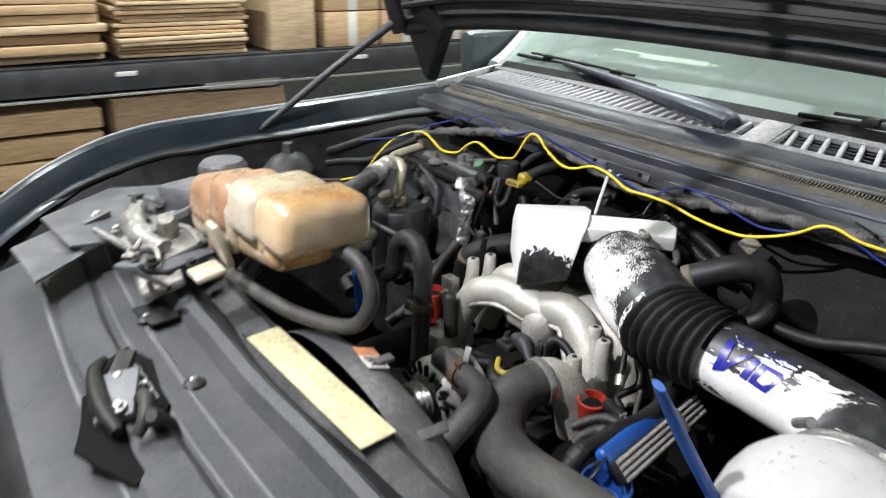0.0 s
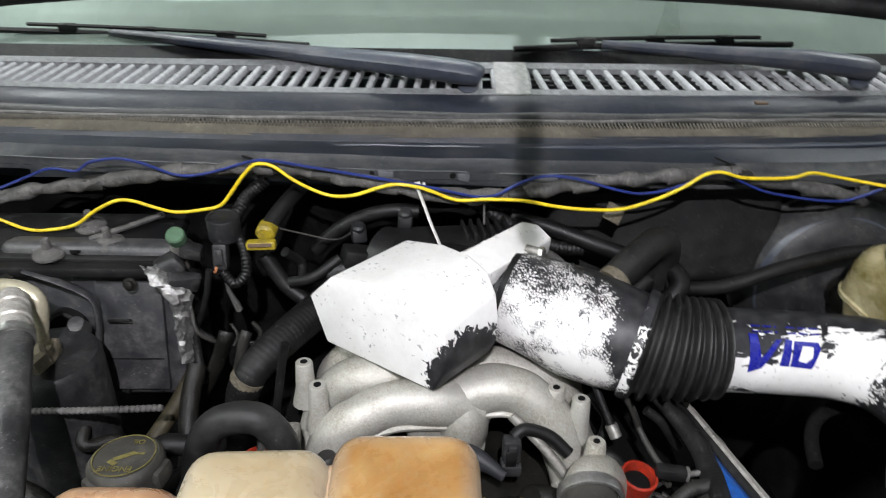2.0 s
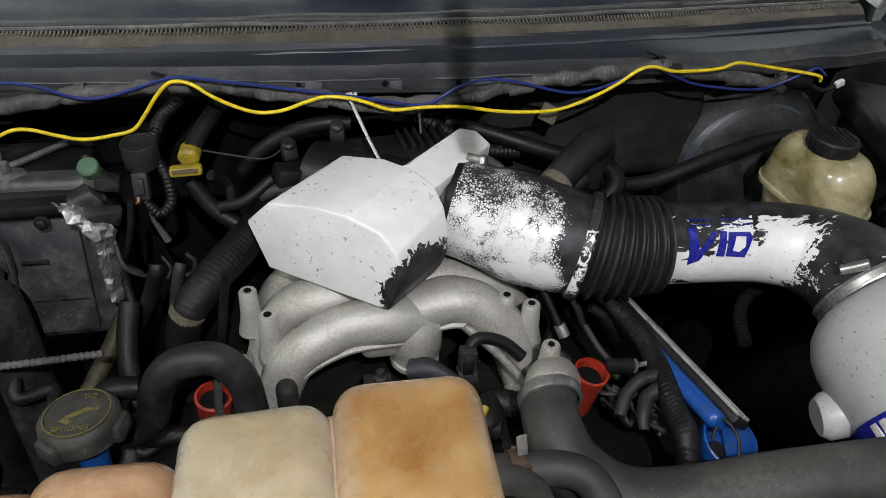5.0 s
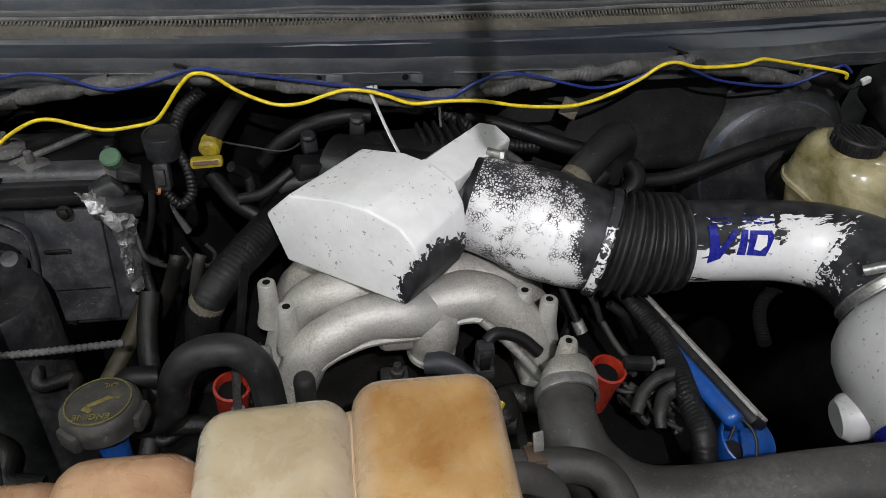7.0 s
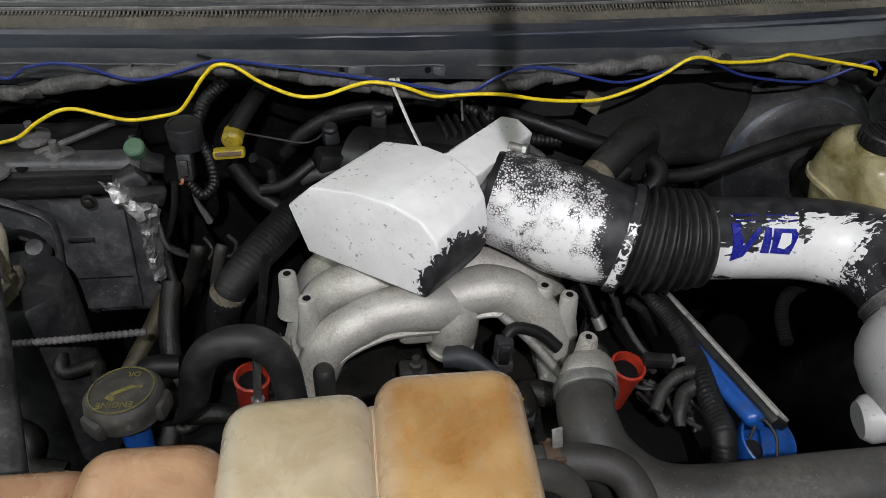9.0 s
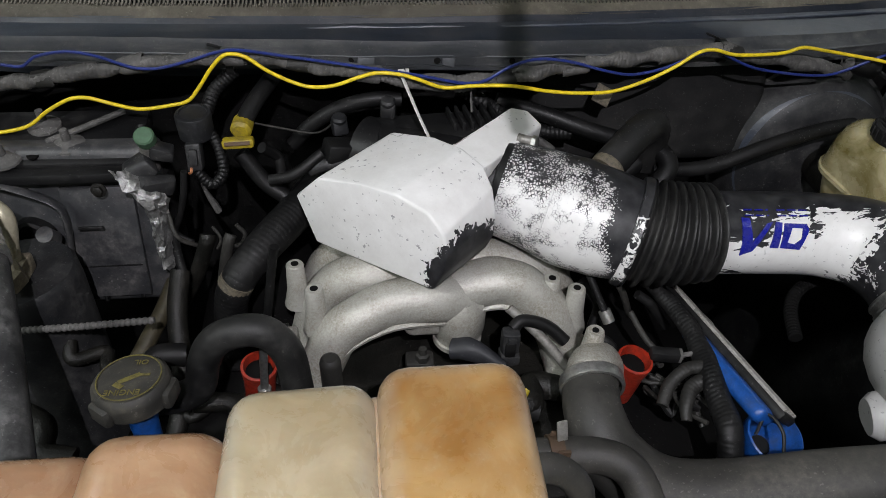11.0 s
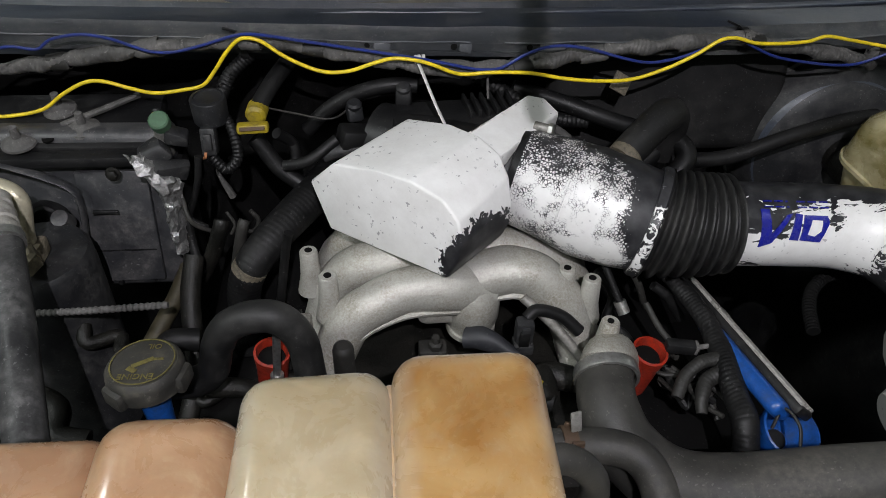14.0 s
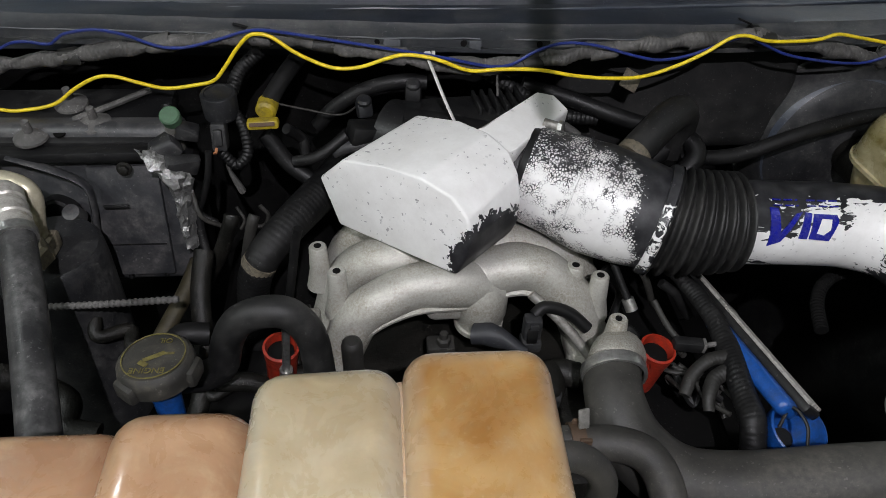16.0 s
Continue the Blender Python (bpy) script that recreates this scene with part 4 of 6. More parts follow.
part("plenum_base", lumps(joined(block(0.012, -0.17, 0.885, 0.11, 0.17, 0.07, 0.025, segs=4)), 0.04, 0.004), CAST_ALU, manifold)
part("centre_boss", lumps(lathe((0.028, -0.248, 0.836), (0, 0.04, 1), [(0, 0.0270), (0.003, 0.0300), (0.009, 0.0300), (0.011, 0.0280), (0.016, 0.0280), (0.018, 0.0305), (0.024, 0.0305), (0.027, 0.0325), (0.050, 0.0335), (0.064, 0.0320), (0.074, 0.0260)], 32), 0.05, 0.002), CAST_ALU, manifold)
part("boss_web", lumps(block(-0.012, -0.252, 0.880, 0.050, 0.036, 0.034, 0.012, (0, 14, 8), 4), 0.05, 0.003), CAST_ALU, manifold)
for x, y, z in ((-0.160, -0.205, 0.930), (-0.135, -0.265, 0.945), (0.138, -0.245, 0.925), (0.166, -0.256, 0.918)):
    boss = part("bolt_boss", lathe((x, y, z - 0.06), (0, 0.05, 1), [(0, 0.017), (0.025, 0.012), (0.058, 0.0105), (0.06, 0.009)], 18), CAST_ALU, manifold)
    part("bolt_hole", lathe((x, y + 0.003, z - 0.001), (0, 0.05, 1), [(0, 0.0045), (0.0016, 0.0045)], 12), DEEP_SHADE, boss)
part("bracket", joined(block(-0.170, -0.285, 0.890, 0.030, 0.02, 0.026, 0.003), block(-0.165, -0.290, 0.868, 0.02, 0.03, 0.03, 0.003, (20, 0, 10))), DULL_ALU, manifold)
part("rail_edge", tube([(0.085, -0.262, 0.90), (0.125, -0.285, 0.868), (0.165, -0.315, 0.825)], 0.006, 10), DULL_ALU, manifold)
part("runner_foot", lumps(block(0.168, -0.27, 0.80, 0.06, 0.09, 0.04, 0.012), 0.04, 0.004), CAST_ALU, manifold)
part("runner_foot", lumps(block(-0.150, -0.30, 0.79, 0.05, 0.09, 0.05, 0.012), 0.04, 0.004), CAST_ALU, manifold)

# ---- coolant tank ----
tank = thing("coolant_tank", (-0.2, -0.61, 1.0), "translucent amber plastic coolant expansion tank, stained inside", "coolant tank")


def lobe(x0, x1, y0, y1, z0, z1, bev, mat, label, crown=0.012):
    bm = block((x0 + x1) / 2, (y0 + y1) / 2, (z0 + z1) / 2, x1 - x0, y1 - y0, z1 - z0, bev, segs=5)
    for v in bm.verts:
        f = (v.co.z - z0) / (z1 - z0)
        k = 1 - 0.05 * f
        v.co.x = (x0 + x1) / 2 + (v.co.x - (x0 + x1) / 2) * k
        v.co.y = (y0 + y1) / 2 + (v.co.y - (y0 + y1) / 2) * (1 - 0.07 * f) + 0.004 * f
    part("tank_lobe", lumps(bm, 0.07, 0.002), mat, tank, label)


lobe(-0.0735, 0.0235, -0.690, -0.553, 1.088, 1.156, 0.021, BOTTLE_AMBER, "amber stained lobe")
lobe(-0.165, -0.0695, -0.692, -0.560, 1.078, 1.152, 0.021, BOTTLE_PALE, "pale yellow lobe")
lobe(-0.248, -0.159, -0.690, -0.575, 1.060, 1.137, 0.024, BOTTLE_PINK, "pinkish stained lobe")
lobe(-0.350, -0.238, -0.685, -0.570, 1.040, 1.112, 0.022, BOTTLE_PINK, "pinkish stained lobe")
for x, y, top, mat in ((-0.0715, -0.622, 1.144, BOTTLE_AMBER), (-0.162, -0.630, 1.116, BOTTLE_PALE), (-0.243, -0.630, 1.092, BOTTLE_PINK)):
    part("tank_web", lumps(block(x, y, top - 0.041, 0.022, 0.112, 0.070, 0.010, segs=4), 0.07, 0.002), mat, tank)
part("tank_body", lumps(block(-0.20, -0.625, 1.055, 0.34, 0.10, 0.055, 0.022, (0, -8, 0), 4), 0.1, 0.003), BOTTLE_AMBER, tank)
part("tank_neck", joined(block(-0.40, -0.60, 1.045, 0.10, 0.09, 0.07, 0.02, segs=4), lathe((-0.44, -0.585, 1.05), (0, 0, 1), [(0, 0.034), (0.03, 0.03)], 24)), BOTTLE_AMBER, tank)
part("mounting_tab", joined(block(-0.155, -0.700, 1.060, 0.036, 0.012, 0.070, 0.005, (16, 0, 0)), block(-0.155, -0.722, 1.024, 0.046, 0.044, 0.010, 0.004, (10, 0, 0))), BOTTLE_PALE, tank, "pale moulded mounting tab")
cap = part("tank_cap", lathe((-0.44, -0.585, 1.07), (0, 0, 1), [(0, 0.036), (0.004, 0.039), (0.022, 0.039), (0.028, 0.034)], 28), GREY_PLASTIC, tank, "dusty grey-black ribbed screw cap")
for k in range(14):
    a = 2 * math.pi * k / 14
    part("grip_rib", block(-0.44 + 0.039 * math.cos(a), -0.585 + 0.039 * math.sin(a), 1.082, 0.005, 0.007, 0.018, 0.0015, (0, 0, math.degrees(a))), GREY_PLASTIC, cap)
solo("overflow_hose", tube([(0.0, -0.60, 1.088), (0.045, -0.59, 1.075), (0.068, -0.59, 1.035), (0.045, -0.605, 0.992), (-0.03, -0.64, 0.985), (-0.13, -0.66, 0.985), (-0.24, -0.66, 0.975)], 0.0105, 14), RAD_HOSE, "grey-black rubber overflow hose looping from the tank", "hose")

# ---- caps, hoses ----
oil = thing("oil_filler", (-0.30, -0.385, 0.84), "black and blue oil filler cap with yellow print", "filler cap")
part("filler_neck", tube([(-0.290, -0.395, 0.80), (-0.295, -0.400, 0.87), (-0.293, -0.402, 0.950)], [0.012, 0.012, 0.015], 20, 4), BLUE_PLASTIC, oil, "bright blue neck")
oc = part("filler_cap", lathe((-0.293, -0.402, 0.946), (-0.04, 0.08, 1), [(0, 0.027), (0.004, 0.034), (0.018, 0.0355), (0.024, 0.0345), (0.028, 0.031), (0.029, 0.001)], 30), GRIMY_CAP, oil, "grimy black cap")
mc = Matrix.Translation((-0.293, -0.402, 0.946)) @ Vector((-0.04, 0.08, 1)).to_track_quat("Z", "Y").to_matrix().to_4x4()
for k in range(3):
    a = 2 * math.pi * k / 3 + 0.4
    bm = block(0.034 * math.cos(a), 0.034 * math.sin(a), 0.011, 0.012, 0.026, 0.020, 0.005, (0, 0, math.degrees(a)))
    bm.transform(mc)
    part("grip_lug", bm, GRIMY_CAP, oc)
bm = lathe((0, 0, 0.0288), (0, 0, 1), [(0, 0.0290), (0.0007, 0.0290), (0.0007, 0.0278), (0, 0.0278)], 36, False)
bm.transform(mc)
part("printed_ring", bm, YELLOW_PRINT, oc, "yellow printed ring")
lettering("ENGINE", 0.0092, 0.0003, mc @ pose(0.010, 0.016, 0.0294, 0, 0, 150 - 180), YELLOW_PRINT, oc, "lettering", "yellow printed words")
lettering("OIL", 0.0085, 0.0003, mc @ pose(-0.015, -0.013, 0.0294, 0, 0, -30), YELLOW_PRINT, oc, "lettering", "yellow printed word")
bm = joined(block(0, 0.002, 0.0294, 0.020, 0.005, 0.0006, 0.0002), block(0.011, 0.006, 0.0294, 0.005, 0.010, 0.0006, 0.0002, (0, 0, 30)), block(-0.013, 0.005, 0.0294, 0.010, 0.003, 0.0006, 0.0002, (0, 0, -30)))
bm.transform(mc)
part("printed_symbol", bm, YELLOW_PRINT, oc, "yellow oil can symbol")

hose = thing("heater_hose", (-0.2, -0.3, 0.85), "thick black heater hose looping beside the manifold", "hose")
part("hose_loop", tube([(-0.295, -0.350, 0.880), (-0.270, -0.354, 0.888), (-0.250, -0.355, 0.905), (-0.240, -0.355, 0.940), (-0.226, -0.355, 0.967), (-0.203, -0.355, 0.980), (-0.176, -0.355, 0.977), (-0.158, -0.355, 0.948), (-0.153, -0.357, 0.905), (-0.150, -0.362, 0.84), (-0.145, -0.37, 0.76)], 0.0162, 18), HOSE_RUBBER, hose)
part("hose_clamp", lathe((-0.1515, -0.3595, 0.872), (0.05, -0.08, -1), [(-0.006, 0.0165), (-0.006, 0.0188), (0.006, 0.0188), (0.006, 0.0165)], 22, False), DULL_TUBE, hose, "dull spring clamp")
breather = thing("breather_hose", (-0.21, -0.2, 0.9), "ribbed black breather hose with a printed band", "hose")
part("hose_body", tube([(-0.125, -0.060, 0.950), (-0.142, -0.080, 0.940), (-0.166, -0.112, 0.932), (-0.192, -0.148, 0.925), (-0.213, -0.176, 0.916), (-0.232, -0.195, 0.896), (-0.244, -0.200, 0.855), (-0.247, -0.215, 0.78)], [0.0235, 0.0235, 0.0230, 0.0220, 0.0210, 0.0200, 0.0190, 0.018], 22, 6, 0.00025, 0.006), RUBBER, breather)
part("printed_band", tube([(-0.2290, -0.1945, 0.902), (-0.2345, -0.1955, 0.893)], 0.0212, 22, 1), WORN_BAND, breather, "pale printed band")

rad = thing("radiator_hose", (0.3, -0.5, 0.8), "large worn grey-black upper radiator hose", "hose")
part("hose_body", tube([(0.158, -0.362, 0.885), (0.152, -0.405, 0.880), (0.165, -0.445, 0.862), (0.205, -0.478, 0.848), (0.27, -0.492, 0.852), (0.37, -0.502, 0.872), (0.50, -0.515, 0.89)], [0.030, 0.031, 0.034, 0.036, 0.036, 0.036, 0.036], 28), RAD_HOSE, rad)
part("hose_branch", tube([(0.045, -0.462, 0.900), (0.092, -0.464, 0.900), (0.135, -0.467, 0.900), (0.163, -0.483, 0.898), (0.173, -0.518, 0.885), (0.171, -0.560, 0.845), (0.168, -0.575, 0.79)], 0.0175, 20), RAD_HOSE, rad)
spring = part("spring_clamp", joined(lathe((0.098, -0.464, 0.900), (1, 0, 0), [(-0.010, 0.0182), (-0.010, 0.0205), (0.004, 0.0205), (0.004, 0.0182)], 22, False), block(0.099, -0.452, 0.917, 0.016, 0.003, 0.008, 0.001, (0, 10, 0)), block(0.100, -0.474, 0.917, 0.012, 0.004, 0.008, 0.001)), RUST, rad, "rusty spring clamp")
part("clamp_ear", block(0.100, -0.457, 0.929, 0.011, 0.003, 0.022, 0.0014, (-20, 0, 12)), DULL_ALU, spring)
neck = thing("thermostat_housing", (0.165, -0.34, 0.83), "cast aluminium water neck with a bolt tower", "housing")
part("neck_body", lumps(tube([(0.185, -0.315, 0.80), (0.178, -0.330, 0.862), (0.164, -0.352, 0.884), (0.158, -0.366, 0.886)], [0.030, 0.031, 0.030, 0.029], 22), 0.04, 0.003), CAST_ALU, neck)
part("bolt_tower", lathe((0.171, -0.320, 0.865), (0, 0.02, 1), [(0, 0.020), (0.02, 0.013), (0.048, 0.0105), (0.050, 0.009)], 18), CAST_ALU, neck)
part("bolt_hole", lathe((0.171, -0.319, 0.9146), (0, 0.02, 1), [(0, 0.0038), (0.0016, 0.0038)], 12), DEEP_SHADE, neck)
part("hose_clamp", lathe((0.159, -0.363, 0.886), (-0.1, -1, -0.1), [(0, 0.031), (0, 0.0345), (0.0025, 0.0352), (0.0105, 0.0352), (0.013, 0.0345), (0.013, 0.031)], 30, False), STEEL, neck, "steel worm-drive clamp")

# hose behind the elbow, and its thin return
pcv = thing("vent_hose", (0.25, -0.12, 0.95), "short black vent hose with a braided end", "hose")
part("hose_body", tube([(0.215, -0.142, 1.008), (0.236, -0.126, 1.020), (0.266, -0.102, 1.034), (0.288, -0.082, 1.030), (0.298, -0.070, 1.005), (0.296, -0.065, 0.96)], 0.0205, 18), HOSE_RUBBER, pcv)
part("braided_end", lathe((0.212, -0.146, 1.006), (0.8, 0.6, 0.45), [(0, 0.0215), (0.010, 0.0218), (0.013, 0.020)], 18), WORN_BAND, pcv, "worn pale braided collar")
solo("return_hose", tube([(0.285, -0.12, 0.95), (0.315, -0.10, 0.975), (0.305, -0.075, 0.985), (0.27, -0.07, 0.95)], 0.013, 14), RUBBER, "thin black return hose", "hose")
solo("vacuum_pipe", tube([(0.30, -0.085, 0.962), (0.38, -0.08, 0.962), (0.46, -0.07, 0.985), (0.54, -0.05, 0.995), (0.60, -0.03, 0.99)], 0.010, 12), RUBBER, "black vacuum pipe running to the brake booster", "pipe")
solo("rear_pipe", tube([(-0.165, -0.03, 0.985), (-0.139, -0.03, 1.013), (-0.102, -0.03, 1.036), (-0.06, -0.03, 1.047), (-0.025, -0.03, 1.046)], 0.0095, 14), RUBBER, "black rubber heater hose by the firewall", "hose")
solo("fuel_pipe", tube([(0.10, -0.01, 1.03), (0.16, -0.02, 1.015), (0.22, -0.04, 1.0), (0.28, -0.05, 0.985)], 0.011, 12), RUBBER, "black fuel pipe by the firewall", "pipe")

# ---- wires along the cowl ----
loom = thing("wire_loom", (0, -0.01, 1.06), "dusty taped wire loom along the cowl lip", "wire loom")
LOOM = [(-0.66, -0.03, 1.030), (-0.541, -0.001, 1.059), (-0.468, -0.013, 1.072), (-0.409, -0.021, 1.085), (-0.360, -0.027, 1.095), (-0.299, -0.034, 1.105), (-0.239, -0.039, 1.111), (-0.194, -0.042, 1.111), (-0.155, -0.044, 1.106), (-0.116, -0.046, 1.101), (-0.077, -0.047, 1.093), (-0.043, -0.048, 1.085), (-0.007, -0.048, 1.079), (0.046, -0.048, 1.076), (0.087, -0.047, 1.079), (0.128, -0.045, 1.084), (0.169, -0.043, 1.090), (0.225, -0.040, 1.096), (0.282, -0.035, 1.100), (0.341, -0.029, 1.101), (0.379, -0.025, 1.101), (0.429, -0.019, 1.090), (0.482, -0.011, 1.078), (0.537, -0.002, 1.065), (0.586, 0.007, 1.053), (0.58, 0.0, 1.068), (0.60, 0.005, 1.066)]
part("loom_body", lumps(tube(LOOM, 0.0085, 14, 5, 0.0005, 0.006), 0.025, 0.005), LOOM_TAPE, loom)
for k in range(12):
    a, b = Vector(LOOM[2 + 2 * k]), Vector(LOOM[3 + 2 * k])
    part("tape_wrap", lumps(lathe(a.lerp(b, 0.3 + 0.05 * (k % 3)), b - a, [(-0.012 - 0.004 * (k % 2), 0.0090), (-0.010, 0.0102), (0.012, 0.0104), (0.015, 0.0090)], 14, False), 0.02, 0.004, k), LOOM_TAPE if k % 3 else DARK_LOOM, loom)
part("loom_end", lumps(lathe((0.60, 0.0, 1.066), (1, 0, -0.1), [(-0.02, 0.012), (0.0, 0.018), (0.02, 0.018), (0.025, 0.008)], 14), 0.02, 0.004), RUBBER, loom)
for x, y, z in ((-0.228, -0.018, 1.094), (0.39, -0.006, 1.092)):
    part("black_tie", joined(lathe((x, y, z), (1, 0, 0), [(-0.004, 0.013), (-0.004, 0.0155), (0.004, 0.0155), (0.004, 0.013)], 16, False), block(x - 0.012, y + 0.004, z + 0.018, 0.03, 0.004, 0.003, 0.001, (0, 25, 20))), BLACK_PLASTIC, loom, "black cable tie")
solo("yellow_wire", tube([(-0.70, -0.215, 0.935), (-0.678, -0.170, 0.948), (-0.690, -0.12, 0.985), (-0.690, -0.08, 1.014), (-0.65, -0.06, 1.038), (-0.592, -0.052, 1.050), (-0.538, -0.046, 1.024), (-0.506, -0.046, 1.023), (-0.471, -0.046, 1.031), (-0.444, -0.046, 1.050), (-0.415, -0.046, 1.065), (-0.393, -0.046, 1.066), (-0.366, -0.046, 1.057), (-0.337, -0.048, 1.051), (-0.301, -0.052, 1.057), (-0.278, -0.054, 1.064), (-0.262, -0.055, 1.082), (-0.246, -0.056, 1.104), (-0.231, -0.057, 1.120), (-0.219, -0.058, 1.124), (-0.203, -0.059, 1.120), (-0.181, -0.061, 1.104), (-0.155, -0.062, 1.090), (-0.132, -0.063, 1.083), (-0.105, -0.064, 1.085), (-0.077, -0.065, 1.095), (-0.054, -0.066, 1.101), (-0.027, -0.066, 1.098), (-0.008, -0.066, 1.092), (0.024, -0.066, 1.080), (0.062, -0.065, 1.081), (0.108, -0.064, 1.079), (0.152, -0.062, 1.070), (0.194, -0.060, 1.065), (0.238, -0.057, 1.065), (0.280, -0.053, 1.077), (0.314, -0.050, 1.093), (0.340, -0.048, 1.110), (0.362, -0.045, 1.112), (0.392, -0.041, 1.103), (0.433, -0.036, 1.100), (0.465, -0.031, 1.100), (0.488, -0.028, 1.105), (0.521, -0.023, 1.098), (0.553, -0.017, 1.090), (0.612, -0.028, 1.082), (0.622, -0.026, 1.072)], 0.0023, 10, 6), YELLOW_WIRE, "bright yellow wire draped along the cowl lip", "wire")
solo("blue_wire", tube([(-0.75, -0.132, 1.01), (-0.66, -0.072, 1.03), (-0.60, -0.045, 1.062), (-0.525, -0.018, 1.089), (-0.508, -0.021, 1.097), (-0.490, -0.024, 1.100), (-0.465, -0.027, 1.098), (-0.452, -0.029, 1.106), (-0.440, -0.031, 1.113), (-0.406, -0.036, 1.120), (-0.374, -0.040, 1.116), (-0.348, -0.043, 1.107), (-0.329, -0.045, 1.102), (-0.303, -0.047, 1.103), (-0.266, -0.051, 1.114), (-0.236, -0.053, 1.124), (-0.210, -0.055, 1.127), (-0.153, -0.058, 1.119), (-0.070, -0.061, 1.106), (-0.008, -0.062, 1.095), (0.023, -0.062, 1.088), (0.050, -0.062, 1.083), (0.074, -0.061, 1.085), (0.103, -0.060, 1.102), (0.136, -0.059, 1.111), (0.177, -0.057, 1.106), (0.222, -0.054, 1.092), (0.260, -0.051, 1.084), (0.302, -0.047, 1.090), (0.342, -0.043, 1.105), (0.367, -0.040, 1.108), (0.389, -0.038, 1.098), (0.426, -0.033, 1.081), (0.470, -0.027, 1.070), (0.523, -0.018, 1.060), (0.561, -0.012, 1.060), (0.60, -0.022, 1.085), (0.615, -0.022, 1.089), (0.63, -0.022, 1.078)], 0.0019, 8, 4), BLUE_WIRE, "thin blue wire twisted along the loom", "wire")
zipt = thing("cable_tie", (-0.018, -0.05, 1.08), "white nylon cable tie hanging from the wires", "cable tie")
part("loop", lathe((-0.018, -0.042, 1.080), (1, 0, 0), [(-0.002, 0.011), (-0.002, 0.0125), (0.002, 0.0125), (0.002, 0.011)], 16, False), WHITE_TIE, zipt)
part("tail", tube([(-0.026, -0.060, 1.094), (-0.020, -0.072, 1.083), (-0.008, -0.096, 1.060), (0.004, -0.118, 1.040)], 0.0026, 8, 6, squash=0.4), WHITE_TIE, zipt)
part("tie_head", block(-0.026, -0.058, 1.096, 0.008, 0.007, 0.008, 0.001, (20, 0, 15)), WHITE_TIE, zipt)
solo("cable_tie", tube([(0.062, -0.03, 1.075), (0.060, -0.05, 1.062), (0.060, -0.065, 1.045)], 0.0016, 8), HARNESS, "short grey cable tie end under the wires", "cable tie")
solo("wire_clip", block(0.078, -0.012, 1.035, 0.012, 0.008, 0.014, 0.003), WHITE_TIE, "small white clip on the firewall", "clip")
solo("metal_tab", block(0.235, -0.03, 1.045, 0.026, 0.003, 0.024, 0.002, (-30, 30, 0)), WORN_BAND, "tan metal tab on the firewall", "tab")

# ---- rear left of the bay ----
hvac = thing("heater_case", (-0.45, -0.08, 0.8), "dusty black moulded heater case against the firewall", "heater case")
part("case_front", lumps(block(-0.440, -0.085, 0.915, 0.235, 0.05, 0.21, 0.012, (-14, 0, 0), 3), 0.1, 0.003), CASE_PLASTIC, hvac)
part("case_top", lumps(block(-0.47, -0.045, 1.006, 0.26, 0.10, 0.022, 0.006, (10, 0, 0)), 0.1, 0.003), BLACK_PLASTIC, hvac)
part("case_shelf", block(-0.46, -0.105, 0.998, 0.23, 0.02, 0.014, 0.004), BLACK_PLASTIC, hvac)
part("case_side", lumps(block(-0.326, -0.085, 0.87, 0.022, 0.08, 0.22, 0.008), 0.1, 0.004), BLACK_PLASTIC, hvac)
part("raised_panel", block(-0.395, -0.1175, 0.905, 0.085, 0.008, 0.15, 0.003, (-14, 0, 0)), CASE_PLASTIC, hvac)
for x, y, z in ((-0.460, -0.030, 1.020), (-0.424, -0.066, 1.014), (-0.492, -0.088, 1.010)):
    part("mounting_stud", lathe((x, y, z), (0, -0.1, 1), [(0, 0.020), (0.003, 0.0195), (0.007, 0.012), (0.010, 0.0055), (0.024, 0.0045)], 18), HARNESS, hvac)
part("case_rod", tube([(-0.450, -0.062, 1.018), (-0.41, -0.045, 1.026), (-0.365, -0.02, 1.034)], 0.004, 8), HARNESS, hvac)
part("case_hole", lathe((-0.460, -0.084, 1.0125), (0, -0.17, 1), [(0, 0.007), (0.002, 0.007)], 14), DEEP_SHADE, hvac)
for k in range(4):
    part("case_ridge", block(-0.50 + 0.045 * k, -0.122, 0.865 + 0.004 * k, 0.006, 0.012, 0.10, 0.002, (-14, 0, 0)), BLACK_PLASTIC, hvac)
part("case_seam", block(-0.455, -0.124, 0.875, 0.20, 0.010, 0.006, 0.002, (-14, 0, 0)), BLACK_PLASTIC, hvac)
for x, z in ((-0.535, 0.99), (-0.385, 0.985), (-0.37, 0.86)):
    bolt((x, -0.118, z), (0, -1, 0.2), 0.006, hvac, GRIME)

part("case_rib", tube([(-0.515, -0.112, 1.000), (-0.470, -0.117, 0.985), (-0.437, -0.121, 0.968), (-0.430, -0.126, 0.945), (-0.433, -0.136, 0.905), (-0.437, -0.146, 0.868)], 0.0080, 10, 3, squash=0.4), CASE_PLASTIC, hvac)
part("case_pocket", lumps(lathe((-0.472, -0.128, 0.930), (0, -1, 0.25), [(0, 0.024), (0.012, 0.022), (0.013, 0.018), (0.002, 0.016), (0.001, 0.001)], 20, False), 0.03, 0.004), BLACK_PLASTIC, hvac)
part("case_boss", lathe((-0.450, -0.132, 0.925), (0, -0.6, 0.8), [(0, 0.011), (0.024, 0.010), (0.025, 0.006)], 14), CASE_PLASTIC, hvac)
part("case_slot", block(-0.405, -0.1255, 0.935, 0.030, 0.004, 0.004, 0.001, (-14, 0, 0)), BLACK_PLASTIC, hvac)

